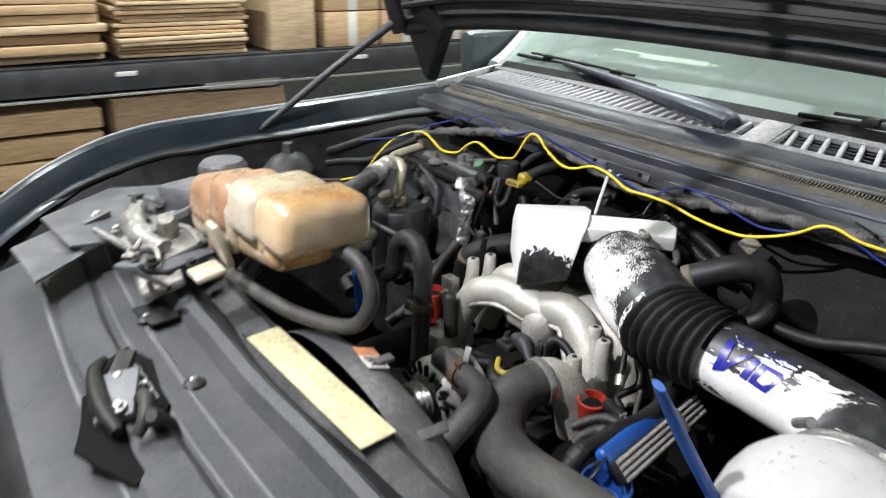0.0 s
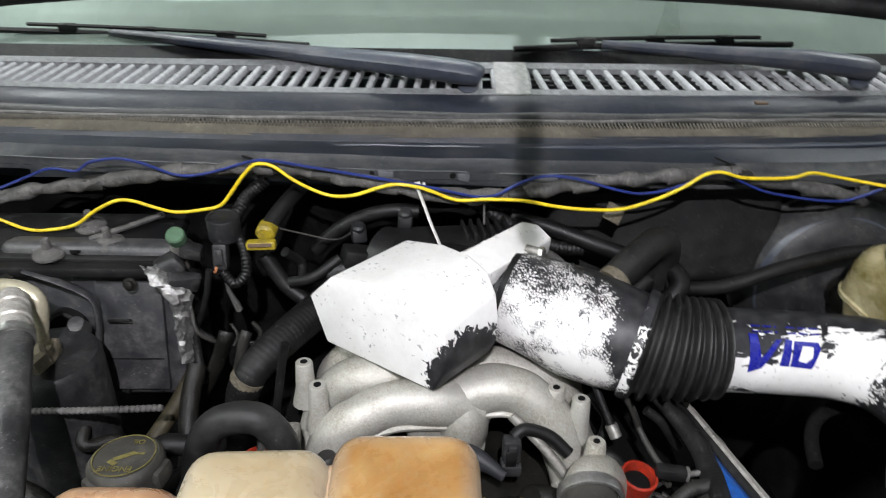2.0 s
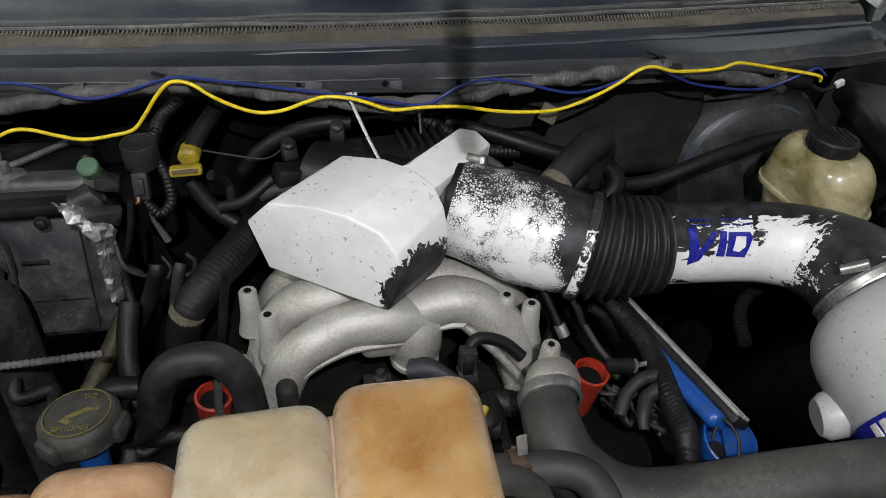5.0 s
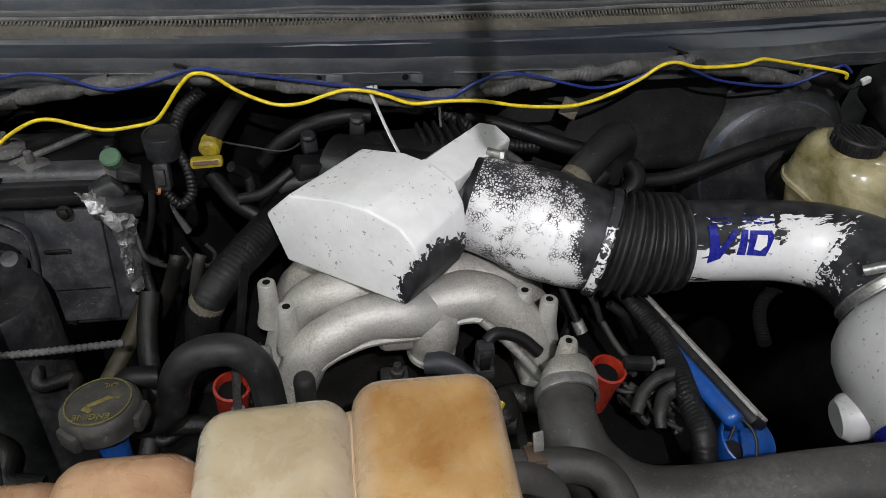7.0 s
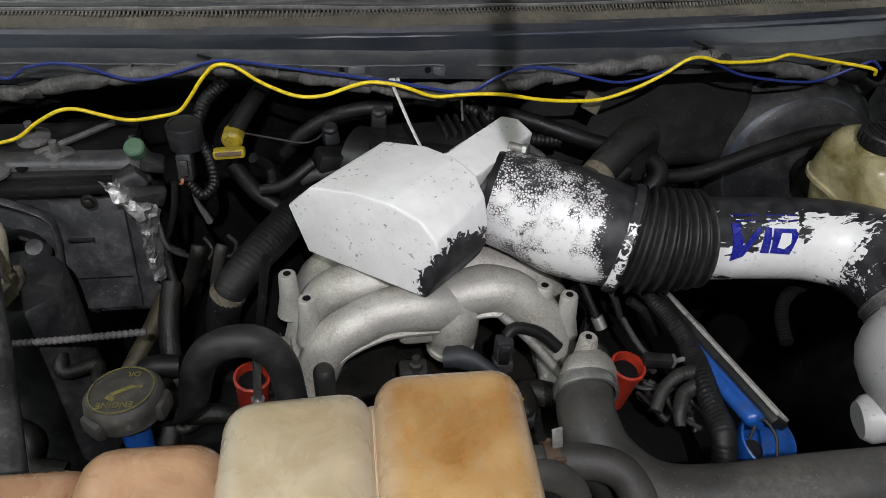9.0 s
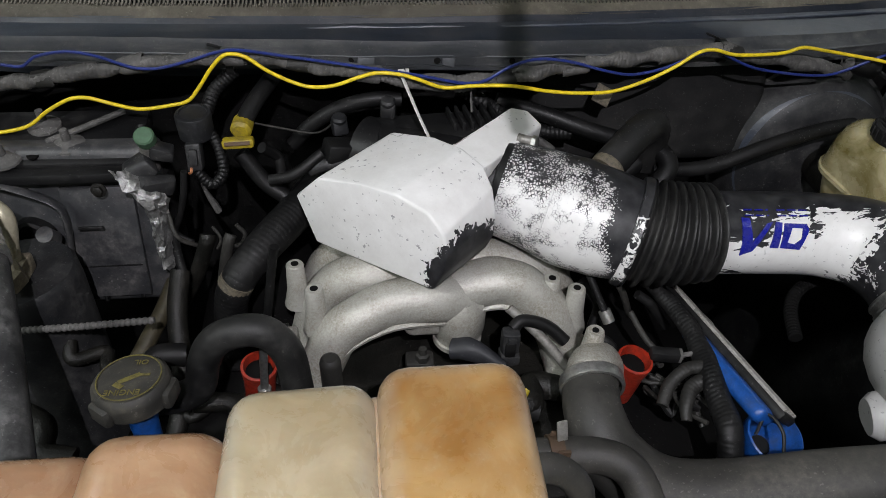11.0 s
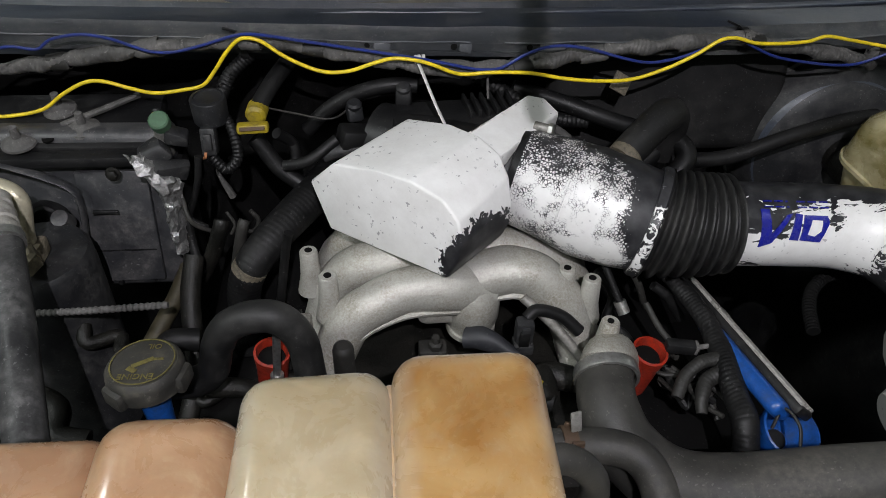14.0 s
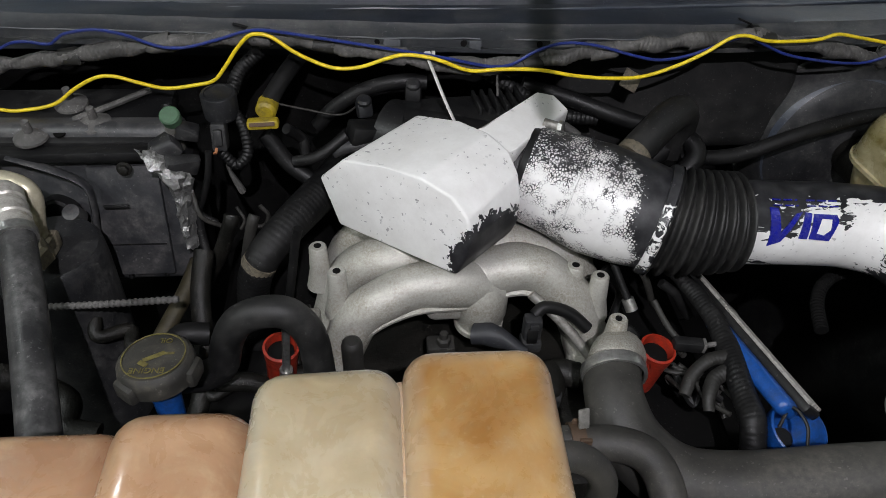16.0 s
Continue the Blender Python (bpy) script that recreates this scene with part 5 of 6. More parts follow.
acc = thing("accumulator", (-0.47, -0.21, 0.75), "black accumulator can with pale aluminium pipes", "accumulator")
part("can", lumps(lathe((-0.462, -0.202, 0.66), (0, 0, 1), [(0, 0.061), (0.255, 0.061), (0.272, 0.060), (0.278, 0.056), (0.280, 0.03)], 32), 0.05, 0.002), DUSTY_PLASTIC, acc)
part("can_top", lathe((-0.470, -0.205, 0.935), (0, 0, 1), [(0, 0.022), (0.012, 0.020), (0.018, 0.012)], 24), BRASS, acc)
part("elbow_pipe", tube([(-0.593, -0.060, 1.019), (-0.591, -0.110, 1.013), (-0.587, -0.140, 1.008), (-0.542, -0.170, 1.013), (-0.480, -0.195, 1.028), (-0.452, -0.205, 1.017), (-0.457, -0.210, 0.978), (-0.459, -0.212, 0.960)], 0.0098, 14), CREAM_PIPE, acc, "pale cream metal pipe bend")
part("pipe_union", lathe((-0.593, -0.060, 1.019), (-0.1, -0.9, 0.1), [(-0.020, 0.010), (-0.016, 0.017), (0.004, 0.017), (0.008, 0.012)], 6), DULL_TUBE, acc, "grimy pipe union")
part("port_block", lumps(block(-0.466, -0.212, 0.952, 0.044, 0.028, 0.022, 0.004), 0.03, 0.003), BRASS, acc, "brassy port block")
fit = part("pipe_fitting", lathe((-0.468, -0.222, 1.036), (0.030, -0.063, -0.014), [(0, 0.012), (0.008, 0.0145), (0.010, 0.0180), (0.022, 0.0180), (0.024, 0.0160), (0.030, 0.0160), (0.032, 0.0190), (0.046, 0.0190), (0.048, 0.0172), (0.054, 0.0172), (0.056, 0.0195), (0.068, 0.0195), (0.071, 0.018)], 22), PALE_ALU, acc, "scuffed aluminium crimp fitting")
part("collar", lathe((-0.441, -0.279, 1.024), (0.4, -0.9, -0.2), [(0, 0.021), (0.010, 0.021)], 16), STEEL, fit)
part("sensor_boss", lathe((-0.452, -0.240, 0.955), (0, -0.3, 1), [(0, 0.017), (0.02, 0.017), (0.024, 0.012)], 6), BRASS, acc)
# the pale dust tone of this hose stands in for its sheen
solo("suction_hose", tube([(-0.438, -0.284, 1.022), (-0.405, -0.37, 1.006), (-0.372, -0.465, 0.986), (-0.350, -0.54, 0.96), (-0.34, -0.60, 0.92)], 0.0175, 18), dirty("sheen_suction_hose", (0.020, 0.020, 0.021), (0.15, 0.147, 0.143), 0.7, 0.34, patch=18), "thick black air conditioning hose with a grey sheen in its colour", "hose")
solo("liquid_line", tube([(-0.70, -0.28, 0.93), (-0.64, -0.24, 0.945), (-0.60, -0.22, 0.955), (-0.585, -0.20, 0.99)], 0.005, 12), DARK_LOOM, "thin grey line on the inner fender", "pipe")
blower = thing("blower_motor", (-0.66, -0.10, 0.85), "round black blower housing on the firewall", "blower")
part("housing", lumps(lathe((-0.68, -0.02, 0.90), (0.15, -1, 0.25), [(0, 0.115), (0.05, 0.11), (0.075, 0.09), (0.08, 0.05), (0.10, 0.045)], 30), 0.08, 0.004), DUSTY_PLASTIC, blower)
part("plug", block(-0.68, -0.14, 0.93, 0.03, 0.03, 0.025, 0.005), BLACK_PLASTIC, blower)
solo("blower_hose", tube([(-0.86, -0.16, 0.96), (-0.78, -0.10, 1.0), (-0.70, -0.04, 1.035), (-0.62, -0.01, 1.045)], 0.012, 14), GRIME, "black cable conduit on the inner fender", "conduit")
solo("vacuum_ball", lumps(lathe((-0.80, -0.30, 0.90), (0, 0, 1), [(0, 0.03), (0.02, 0.055), (0.05, 0.06), (0.08, 0.04), (0.09, 0.015), (0.115, 0.012)], 22), 0.05, 0.004), DUSTY_PLASTIC, "grey vacuum reservoir on the inner fender", "reservoir")

svc = thing("service_valve", (-0.322, -0.105, 0.98), "service valve with a green plastic cap", "valve")
part("stem", tube([(-0.330, -0.08, 0.99), (-0.325, -0.095, 1.025), (-0.322, -0.102, 1.042)], 0.010, 12), DULL_ALU, svc)
part("cap", lathe((-0.322, -0.101, 1.040), (0, -0.55, 0.83), [(0, 0.0115), (0.012, 0.0118), (0.014, 0.010)], 20), GREEN_CAP, svc, "faded green cap")
part("connector", lumps(joined(block(-0.308, -0.10, 1.022, 0.026, 0.02, 0.02, 0.004, (0, 20, 0)), block(-0.335, -0.11, 1.008, 0.03, 0.025, 0.022, 0.005, (0, -25, 15)), block(-0.318, -0.12, 0.992, 0.04, 0.02, 0.02, 0.005, (10, 20, 30))), 0.03, 0.005), DUSTY_PLASTIC, svc)
FOIL_LINE = smooth_path([(-0.356, -0.122, 1.016), (-0.340, -0.128, 1.000), (-0.326, -0.132, 0.978), (-0.322, -0.135, 0.945), (-0.322, -0.140, 0.914), (-0.320, -0.145, 0.888)], 5)
foil = bmesh.new()
rows = []
for i, p in enumerate(FOIL_LINE):
    half = (0.010 + 0.012 * math.exp(-((i - 7) / 5.0) ** 2)) * (0.85 + 0.3 * noise.noise((i * 0.7, 3.1, 0.0)))
    rows.append([foil.verts.new(p + Vector((half * (k / 4 - 0.8), -0.010 * math.cos(k / 8 * math.pi * 1.2 - 1.4), -0.25 * half * (k / 4 - 1))) + noise.noise_vector(Vector((i * 1.7, k * 1.9, 0.4))) * 0.0045) for k in range(9)])
for a, b in zip(rows, rows[1:]):
    for k in range(8):
        foil.faces.new((a[k], a[k + 1], b[k + 1], b[k]))
bmesh.ops.triangulate(foil, faces=foil.faces)
bmesh.ops.solidify(foil, geom=list(foil.faces), thickness=0.0012)
tagged(part("foil_wrap", foil, FOIL, smooth=False), "torn silver foil wrapped round a pipe", "foil")
relay = thing("vacuum_solenoid", (-0.265, -0.08, 1.0), "black solenoid with a wired plug", "solenoid")
part("body", joined(lathe((-0.272, -0.070, 1.022), (0, -0.05, 1), [(0, 0.014), (0.004, 0.0185), (0.006, 0.0205), (0.034, 0.0212), (0.036, 0.0200), (0.037, 0.0165), (0.035, 0.0160)], 26), block(-0.274, -0.092, 1.012, 0.018, 0.020, 0.034, 0.003, (-15, 0, 0)), block(-0.274, -0.096, 1.014, 0.010, 0.020, 0.020, 0.002, (-15, 0, 0))), DUSTY_PLASTIC, relay)
part("plug_wire", tube([(-0.274, -0.100, 0.994), (-0.258, -0.104, 0.978), (-0.244, -0.098, 0.990), (-0.246, -0.085, 1.015), (-0.256, -0.070, 1.030)], 0.0062, 10, 6, 0.0008, 0.005), RUBBER, relay)
part("loose_plug", tube([(-0.270, -0.102, 0.985), (-0.268, -0.104, 0.970), (-0.260, -0.106, 0.950), (-0.256, -0.107, 0.940)], [0.003, 0.0045, 0.0075, 0.0080], 8, 3, squash=0.6), HARNESS, relay)
part("orange_wire_end", tube([(-0.281, -0.106, 0.996), (-0.278, -0.110, 1.000), (-0.277, -0.108, 1.005)], 0.0018, 6), ORANGE_LABEL, relay)
dip = thing("dipstick", (-0.21, -0.09, 1.0), "transmission dipstick with a grimy yellow handle", "dipstick")
part("guide_tube", tube([(-0.180, 0.000, 1.070), (-0.200, -0.040, 1.058), (-0.216, -0.072, 1.043)], 0.0105, 12), RUBBER, dip)
part("handle", joined(lathe((-0.216, -0.068, 1.041), (-0.1, -0.95, -0.1), [(0, 0.0125), (0.016, 0.0125), (0.020, 0.009)], 20), block(-0.220, -0.100, 1.033, 0.037, 0.016, 0.012, 0.004, (-10, 0, 4))), YELLOW_TAG, dip, "yellow plastic handle")
part("printed_bar", block(-0.220, -0.1080, 1.0360, 0.029, 0.0012, 0.0045, 0.0004, (-35, 0, 4)), RUST, dip)
solo("conduit", tube([(-0.225, -0.02, 1.085), (-0.25, -0.03, 1.065), (-0.262, -0.05, 1.045)], 0.008, 10, 6, 0.0008, 0.005), RUBBER, "ribbed black conduit hanging from the loom", "conduit")
solo("conduit", tube([(-0.455, -0.275, 0.916), (-0.384, -0.275, 0.918), (-0.306, -0.275, 0.922)], 0.0034, 10, 4, 0.0010, 0.006), HARNESS, "thin ribbed conduit across the bay", "conduit")
solo("dipstick_tube", tube([(-0.314, -0.156, 0.870), (-0.329, -0.198, 0.850), (-0.350, -0.248, 0.830), (-0.356, -0.274, 0.820)], 0.0105, 12), DULL_TUBE, "dull metal tube running down past the engine", "pipe")
solo("tubular_bracket", tube([(-0.30, -0.17, 0.90), (-0.305, -0.21, 0.86), (-0.30, -0.27, 0.80), (-0.31, -0.33, 0.76)], 0.012, 12), GRIME, "oily black pipe beside the engine", "pipe")
solo("air_duct", tube([(-0.315, -0.30, 0.84), (-0.325, -0.29, 0.85), (-0.315, -0.275, 0.865), (-0.285, -0.27, 0.86)], 0.013, 12), RUBBER, "small black rubber elbow beside the engine", "hose")

# ---- rear right of the bay ----
booster = thing("brake_booster", (0.56, -0.02, 0.85), "large black brake booster drum on the firewall", "brake booster")
part("shell", lumps(lathe((0.580, 0.090, 0.905), (-0.02, -1, 0.06), [(0, 0.130), (0.042, 0.133), (0.052, 0.131), (0.066, 0.124), (0.082, 0.116), (0.090, 0.108), (0.096, 0.100), (0.102, 0.070), (0.106, 0.030)], 48), 0.10, 0.002), DUSTY_PLASTIC, booster)
# crimp step in paler slate, which gives the booster its arc of highlight
part("crimp_ring", lathe((0.578, 0.004, 0.911), (-0.02, -1, 0.06), [(-0.016, 0.1165), (-0.013, 0.1180), (0.002, 0.1100), (0.007, 0.1010)], 48, False), SLATE_PAINT, booster)
part("rim", lathe((0.580, 0.048, 0.908), (-0.02, -1, 0.06), [(-0.006, 0.132), (-0.004, 0.1365), (0.004, 0.1365), (0.006, 0.131)], 48, False), DUSTY_PLASTIC, booster)
part("master_cylinder", lathe((0.59, -0.01, 0.915), (0.02, -1, 0.0), [(0, 0.03), (0.16, 0.026), (0.18, 0.02)], 20), GRIME, booster)
res = thing("brake_fluid_reservoir", (0.58, -0.14, 0.96), "yellowed plastic brake fluid reservoir with a black cap", "reservoir")
def pill(levels, cx, cy, turn, n=10):
    """Rounded oblong built up in levels of (height, half width, half length, corner radius)."""
    m = pose(cx, cy, 0, 0, 0, turn)
    bm, rings = bmesh.new(), []
    for z, hx, hy, r in levels:
        ring = []
        for k, (sx, sy) in enumerate(((1, 1), (-1, 1), (-1, -1), (1, -1))):
            for j in range(n + 1):
                a = math.pi / 2 * (k + j / n)
                ring.append(bm.verts.new(m @ Vector((sx * (hx - r) + r * math.cos(a), sy * (hy - r) + r * math.sin(a), z))))
        rings.append(ring)
    for a, b in zip(rings, rings[1:]):
        for j in range(len(a)):
            bm.faces.new((a[j], a[(j + 1) % len(a)], b[(j + 1) % len(b)], b[j]))
    bm.faces.new(rings[0][::-1]), bm.faces.new(rings[-1])
    return bm


part("tank", lumps(pill([(0.958, 0.048, 0.076, 0.040), (0.985, 0.046, 0.074, 0.040), (1.000, 0.044, 0.071, 0.038), (1.012, 0.040, 0.066, 0.036), (1.021, 0.034, 0.058, 0.032), (1.026, 0.026, 0.048, 0.025), (1.027, 0.018, 0.036, 0.017)], 0.594, -0.124, 8), 0.05, 0.003), BRAKE_TANK, res)
part("tank_flange", lumps(pill([(0.951, 0.047, 0.075, 0.040), (0.952, 0.0515, 0.0795, 0.044), (0.957, 0.0515, 0.0795, 0.044), (0.959, 0.047, 0.075, 0.040)], 0.594, -0.124, 8), 0.06, 0.0015), BRAKE_TANK, res)
part("tank_lower", pill([(0.915, 0.038, 0.062, 0.030), (0.951, 0.044, 0.070, 0.036)], 0.594, -0.124, 8), BRAKE_TANK, res)
part("tank_neck", lathe((0.588, -0.130, 1.018), (0.05, 0, 1), [(0, 0.032), (0.012, 0.027)], 24), BRAKE_TANK, res)
rc = part("cap", lathe((0.588, -0.130, 1.026), (0.05, 0, 1), [(0, 0.029), (0.003, 0.031), (0.018, 0.031), (0.0205, 0.029), (0.0205, 0.026), (0.018, 0.025)], 32), BLACK_PLASTIC, res, "black ridged cap")
for k in range(7):
    dx = -0.021 + 0.007 * k
    part("grip_rib", block(0.589 + dx, -0.130, 1.0455, 0.0028, 2 * math.sqrt(0.026 ** 2 - dx * dx), 0.005, 0.001, (0, 3, 0)), BLACK_PLASTIC, rc)
for k in range(20):
    a = 2 * math.pi * k / 20
    part("side_rib", block(0.5885 + 0.031 * math.cos(a), -0.130 + 0.031 * math.sin(a), 1.037, 0.003, 0.004, 0.014, 0.001, (0, 0, math.degrees(a))), BLACK_PLASTIC, rc)
fuse = thing("battery_box", (0.76, -0.06, 0.85), "black plastic battery cover beside the fender", "battery")
part("lid", lumps(block(0.800, -0.055, 0.995, 0.19, 0.24, 0.04, 0.012, (0, 6, -14), 3), 0.1, 0.003), BLACK_PLASTIC, fuse)
part("box", block(0.810, -0.055, 0.885, 0.17, 0.22, 0.20, 0.012, (0, 0, -14)), BLACK_PLASTIC, fuse)
clip = thing("oil_dipstick", (0.69, -0.19, 0.9), "yellow ring handle of a dipstick", "dipstick")
part("ring", tube([(0.675 + 0.016 * math.cos(a), -0.20 + 0.010 * math.sin(a), 0.985 + 0.012 * math.sin(a)) for a in (2 * math.pi * k / 12 for k in range(13))], 0.0045, 8, 2), YELLOW_TAG, clip)
part("stick", tube([(0.675, -0.195, 0.978), (0.68, -0.18, 0.90), (0.69, -0.17, 0.75)], 0.004, 8), STEEL, clip)
stray = thing("loose_plug", (0.655, -0.01, 1.055), "loose dark cable with a small white plug", "plug")
part("cable", tube([(0.615, -0.005, 1.062), (0.640, -0.012, 1.050), (0.660, -0.010, 1.055)], 0.0035, 8), RUBBER, stray)
part("plug_body", block(0.668, -0.008, 1.058, 0.014, 0.008, 0.009, 0.002, (0, -20, 10)), WHITE_TIE, stray, "small white plug")
part("firewall_pad", lumps(block(0.33, 0.05, 0.98, 0.34, 0.05, 0.16, 0.03, (-10, 0, 0), 4), 0.06, 0.012), FIREWALL_PAD, truck, "sagging black firewall insulation pad")
cyl = thing("throttle_body", (0.09, -0.07, 0.96), "black throttle plate behind the intake cover", "throttle body")
part("body", lumps(block(0.02, -0.065, 1.005, 0.16, 0.07, 0.05, 0.01, (0, 0, 8)), 0.05, 0.005), BLACK_PLASTIC, cyl)
for k in range(6):
    part("fin", block(0.035 + 0.011 * k, -0.062 + 0.002 * k, 1.034, 0.004, 0.045, 0.012, 0.001, (0, 0, 8)), BLACK_PLASTIC, cyl)
solo("sensor", joined(block(-0.10, -0.075, 1.0, 0.05, 0.03, 0.03, 0.006, (0, 15, 20)), tube([(-0.125, -0.085, 1.005), (-0.16, -0.10, 0.985), (-0.19, -0.095, 0.975)], 0.007, 10)), RUBBER, "black sensor plug with its cable", "sensor")

# ---- front right: work light, coil wells ----
light = thing("work_light", (0.31, -0.40, 0.86), "blue inspection lamp with chrome strips lying in the bay", "work light")
L0, L1 = Vector((0.304, -0.205, 0.866)), Vector((0.353, -0.430, 0.880))
la = (L1 - L0).normalized()
lu = (Vector((0.70, 0, 0.71)) - la * la.dot(Vector((0.70, 0, 0.71)))).normalized()
ls = lu.cross(la)
LM = Matrix((ls, la, lu)).transposed().to_4x4()


def in_lamp(bm, along, side=0.0, out=0.0):
    bm.transform(Matrix.Translation(L0.lerp(L1, along) + ls * side + lu * out) @ LM)
    return bm


span = (L1 - L0).length
part("lamp_body", in_lamp(block(0, 0, 0, 0.030, span, 0.012, 0.004), 0.5), BLACK_PLASTIC, light)
for k in range(4):
    part("chrome_strip", in_lamp(tube([(0, -span * 0.48, 0), (0, 0, 0), (0, span * 0.48, 0)], 0.0025, 8), 0.5, -0.0115 + 0.0075 * k, 0.0068), PALE_ALU, light, "chrome strip")
part("strip_joint", in_lamp(block(0, 0, 0, 0.032, 0.014, 0.005, 0.0015), 0.30, 0.0, 0.0075), DULL_ALU, light)
part("blue_shell", in_lamp(block(0, 0, 0, 0.032, span * 0.62, 0.020, 0.008, segs=4), 0.66, -0.017, -0.014), BLUE_PLASTIC, light, "blue plastic shell")
cap_axis = Vector((0.15, -0.30, 0.94)).normalized()
cap_base = Vector((0.340, -0.428, 0.842))
cap_end = part("end_cap", lathe(cap_base, cap_axis, [(-0.030, 0.020), (-0.024, 0.026), (0.018, 0.0320), (0.022, 0.0315), (0.023, 0.0295), (0.018, 0.0275), (-0.004, 0.021), (-0.012, 0.016), (-0.013, 0.001)], 36, False), BLUE_PLASTIC, light, "blue hollow end cap")
# black disc gives the shade at the bottom of the blue hollow
part("cap_recess", lathe(cap_base - cap_axis * 0.0115, cap_axis, [(0, 0.012), (0.004, 0.011)], 24), RUBBER, cap_end)
part("hook", tube([(0.318, -0.436, 0.870), (0.330, -0.425, 0.888), (0.338, -0.445, 0.886), (0.336, -0.462, 0.872)], 0.0018, 8), BLACK_PLASTIC, light)
handle = thing("pry_lever", (0.47, -0.54, 0.86), "bright blue flat plastic lever standing in the bay", "lever")
part("blade", tube([(0.460, -0.529, 1.095), (0.465, -0.507, 1.055), (0.478, -0.486, 1.010), (0.494, -0.465, 0.965), (0.506, -0.447, 0.930)], [0.009, 0.012, 0.013, 0.013, 0.013], 14, 4, squash=0.45), BLUE_PLASTIC, handle)
for x, y, z in ((0.214, -0.322, 0.868), (-0.207, -0.292, 0.860)):
    well = thing("coil_boot", (x, y, z - 0.06), "red rubber ignition coil boot", "coil boot", "coil boots")
    part("cup", lathe((x, y, z - 0.060), (0.10, -0.12, 1), [(0, 0.0165), (0.045, 0.0180), (0.062, 0.0200), (0.068, 0.0205), (0.069, 0.0175), (0.055, 0.0160), (0.03, 0.013)], 28, False), RED_CUP, well)
    part("core", lathe((x, y, z - 0.055), (0.10, -0.12, 1), [(0, 0.011), (0.052, 0.0150), (0.054, 0.011)], 20), DEEP_SHADE, well)
for pts in ([(-0.194, -0.328, 0.850), (-0.190, -0.328, 0.890), (-0.186, -0.328, 0.930)], [(0.210, -0.262, 0.868), (0.192, -0.235, 0.905), (0.178, -0.21, 0.935)]):
    s = thing("extension_bar", pts[1], "chrome socket extension bar", "tool", "tools")
    part("shaft", tube(pts, 0.0045, 12), STEEL if pts[0][0] < 0 else RUBBER, s)
    part("socket", tube([Vector(pts[0]) + (Vector(pts[0]) - Vector(pts[1])) * 0.02, Vector(pts[0]).lerp(Vector(pts[1]), 0.3)], 0.0075, 14), STEEL, s)
plug = thing("sensor_plug", (0.075, -0.29, 0.86), "black sensor connector on the manifold", "connector")
part("plug_body", joined(block(0.084, -0.291, 0.876, 0.021, 0.018, 0.032, 0.004), block(0.084, -0.293, 0.852, 0.024, 0.022, 0.016, 0.004), block(0.084, -0.3015, 0.878, 0.010, 0.004, 0.022, 0.001)), DUSTY_PLASTIC, plug)
part("plug_lid", block(0.083, -0.302, 0.872, 0.012, 0.004, 0.022, 0.001), RUBBER, plug)
part("wire", tube([(0.086, -0.285, 0.888), (0.100, -0.278, 0.894), (0.128, -0.280, 0.885), (0.150, -0.290, 0.868)], 0.0075, 10), RUBBER, plug)
solo("yellow_lead", tube([(0.092, -0.355, 0.865), (0.080, -0.368, 0.858), (0.060, -0.365, 0.856), (0.047, -0.352, 0.862)], 0.0045, 10), YELLOW_TAG, "short yellow lead by the pulley", "wire")
solo("temperature_sender", joined(lathe((-0.016, -0.280, 0.840), (0, 0, 1), [(0, 0.0085), (0.008, 0.0085), (0.010, 0.005), (0.018, 0.005)], 6), block(-0.019, -0.276, 0.832, 0.034, 0.024, 0.014, 0.004)), DARK_LOOM, "oily bolt on a small bracket", "bolt")
solo("bypass_stub", lathe((-0.120, -0.319, 0.818), (0, -0.06, 1), [(0, 0.012), (0.074, 0.0118), (0.079, 0.0105), (0.082, 0.007)], 18), DARK_LOOM, "capped black metal stub", "pipe")
solo("knock_plug", lumps(tube([(0.018, -0.285, 0.862), (0.035, -0.291, 0.866), (0.056, -0.301, 0.862), (0.075, -0.311, 0.855)], [0.013, 0.0135, 0.010, 0.007], 16, 4), 0.02, 0.003), dirty("dusty_blue_black", (0.014, 0.015, 0.019), (0.06, 0.06, 0.062), 0.5), "dusty dark plug boot in front of the manifold", "plug")
tangle = random.Random(21)
for k in range(9):
    p = Vector((tangle.uniform(0.215, 0.25), tangle.uniform(-0.36, -0.31), tangle.uniform(0.83, 0.855)))
    pts = [p]
    for j in range(4):
        p = p + Vector((tangle.uniform(0.002, 0.026), tangle.uniform(-0.030, 0.014), tangle.uniform(-0.014, 0.014)))
        pts.append(p)
    solo("injector_wire", tube(pts, tangle.uniform(0.0022, 0.0048), 8), tangle.choice([DARK_LOOM, DARK_LOOM, RUBBER]), "thin taped injector wires beside the coil boot", "wire", "injector wires")
solo("ribbed_loom", lumps(tube([(0.262, -0.205, 0.895), (0.280, -0.240, 0.888), (0.290, -0.272, 0.882), (0.297, -0.322, 0.880), (0.294, -0.386, 0.876), (0.293, -0.437, 0.866), (0.29, -0.47, 0.80)], [0.010, 0.0115, 0.0120, 0.0125, 0.0125, 0.0130, 0.013], 14, 6, 0.0003, 0.005), 0.04, 0.004), RUBBER, "dark ribbed wire loom beside the work light", "wire loom")
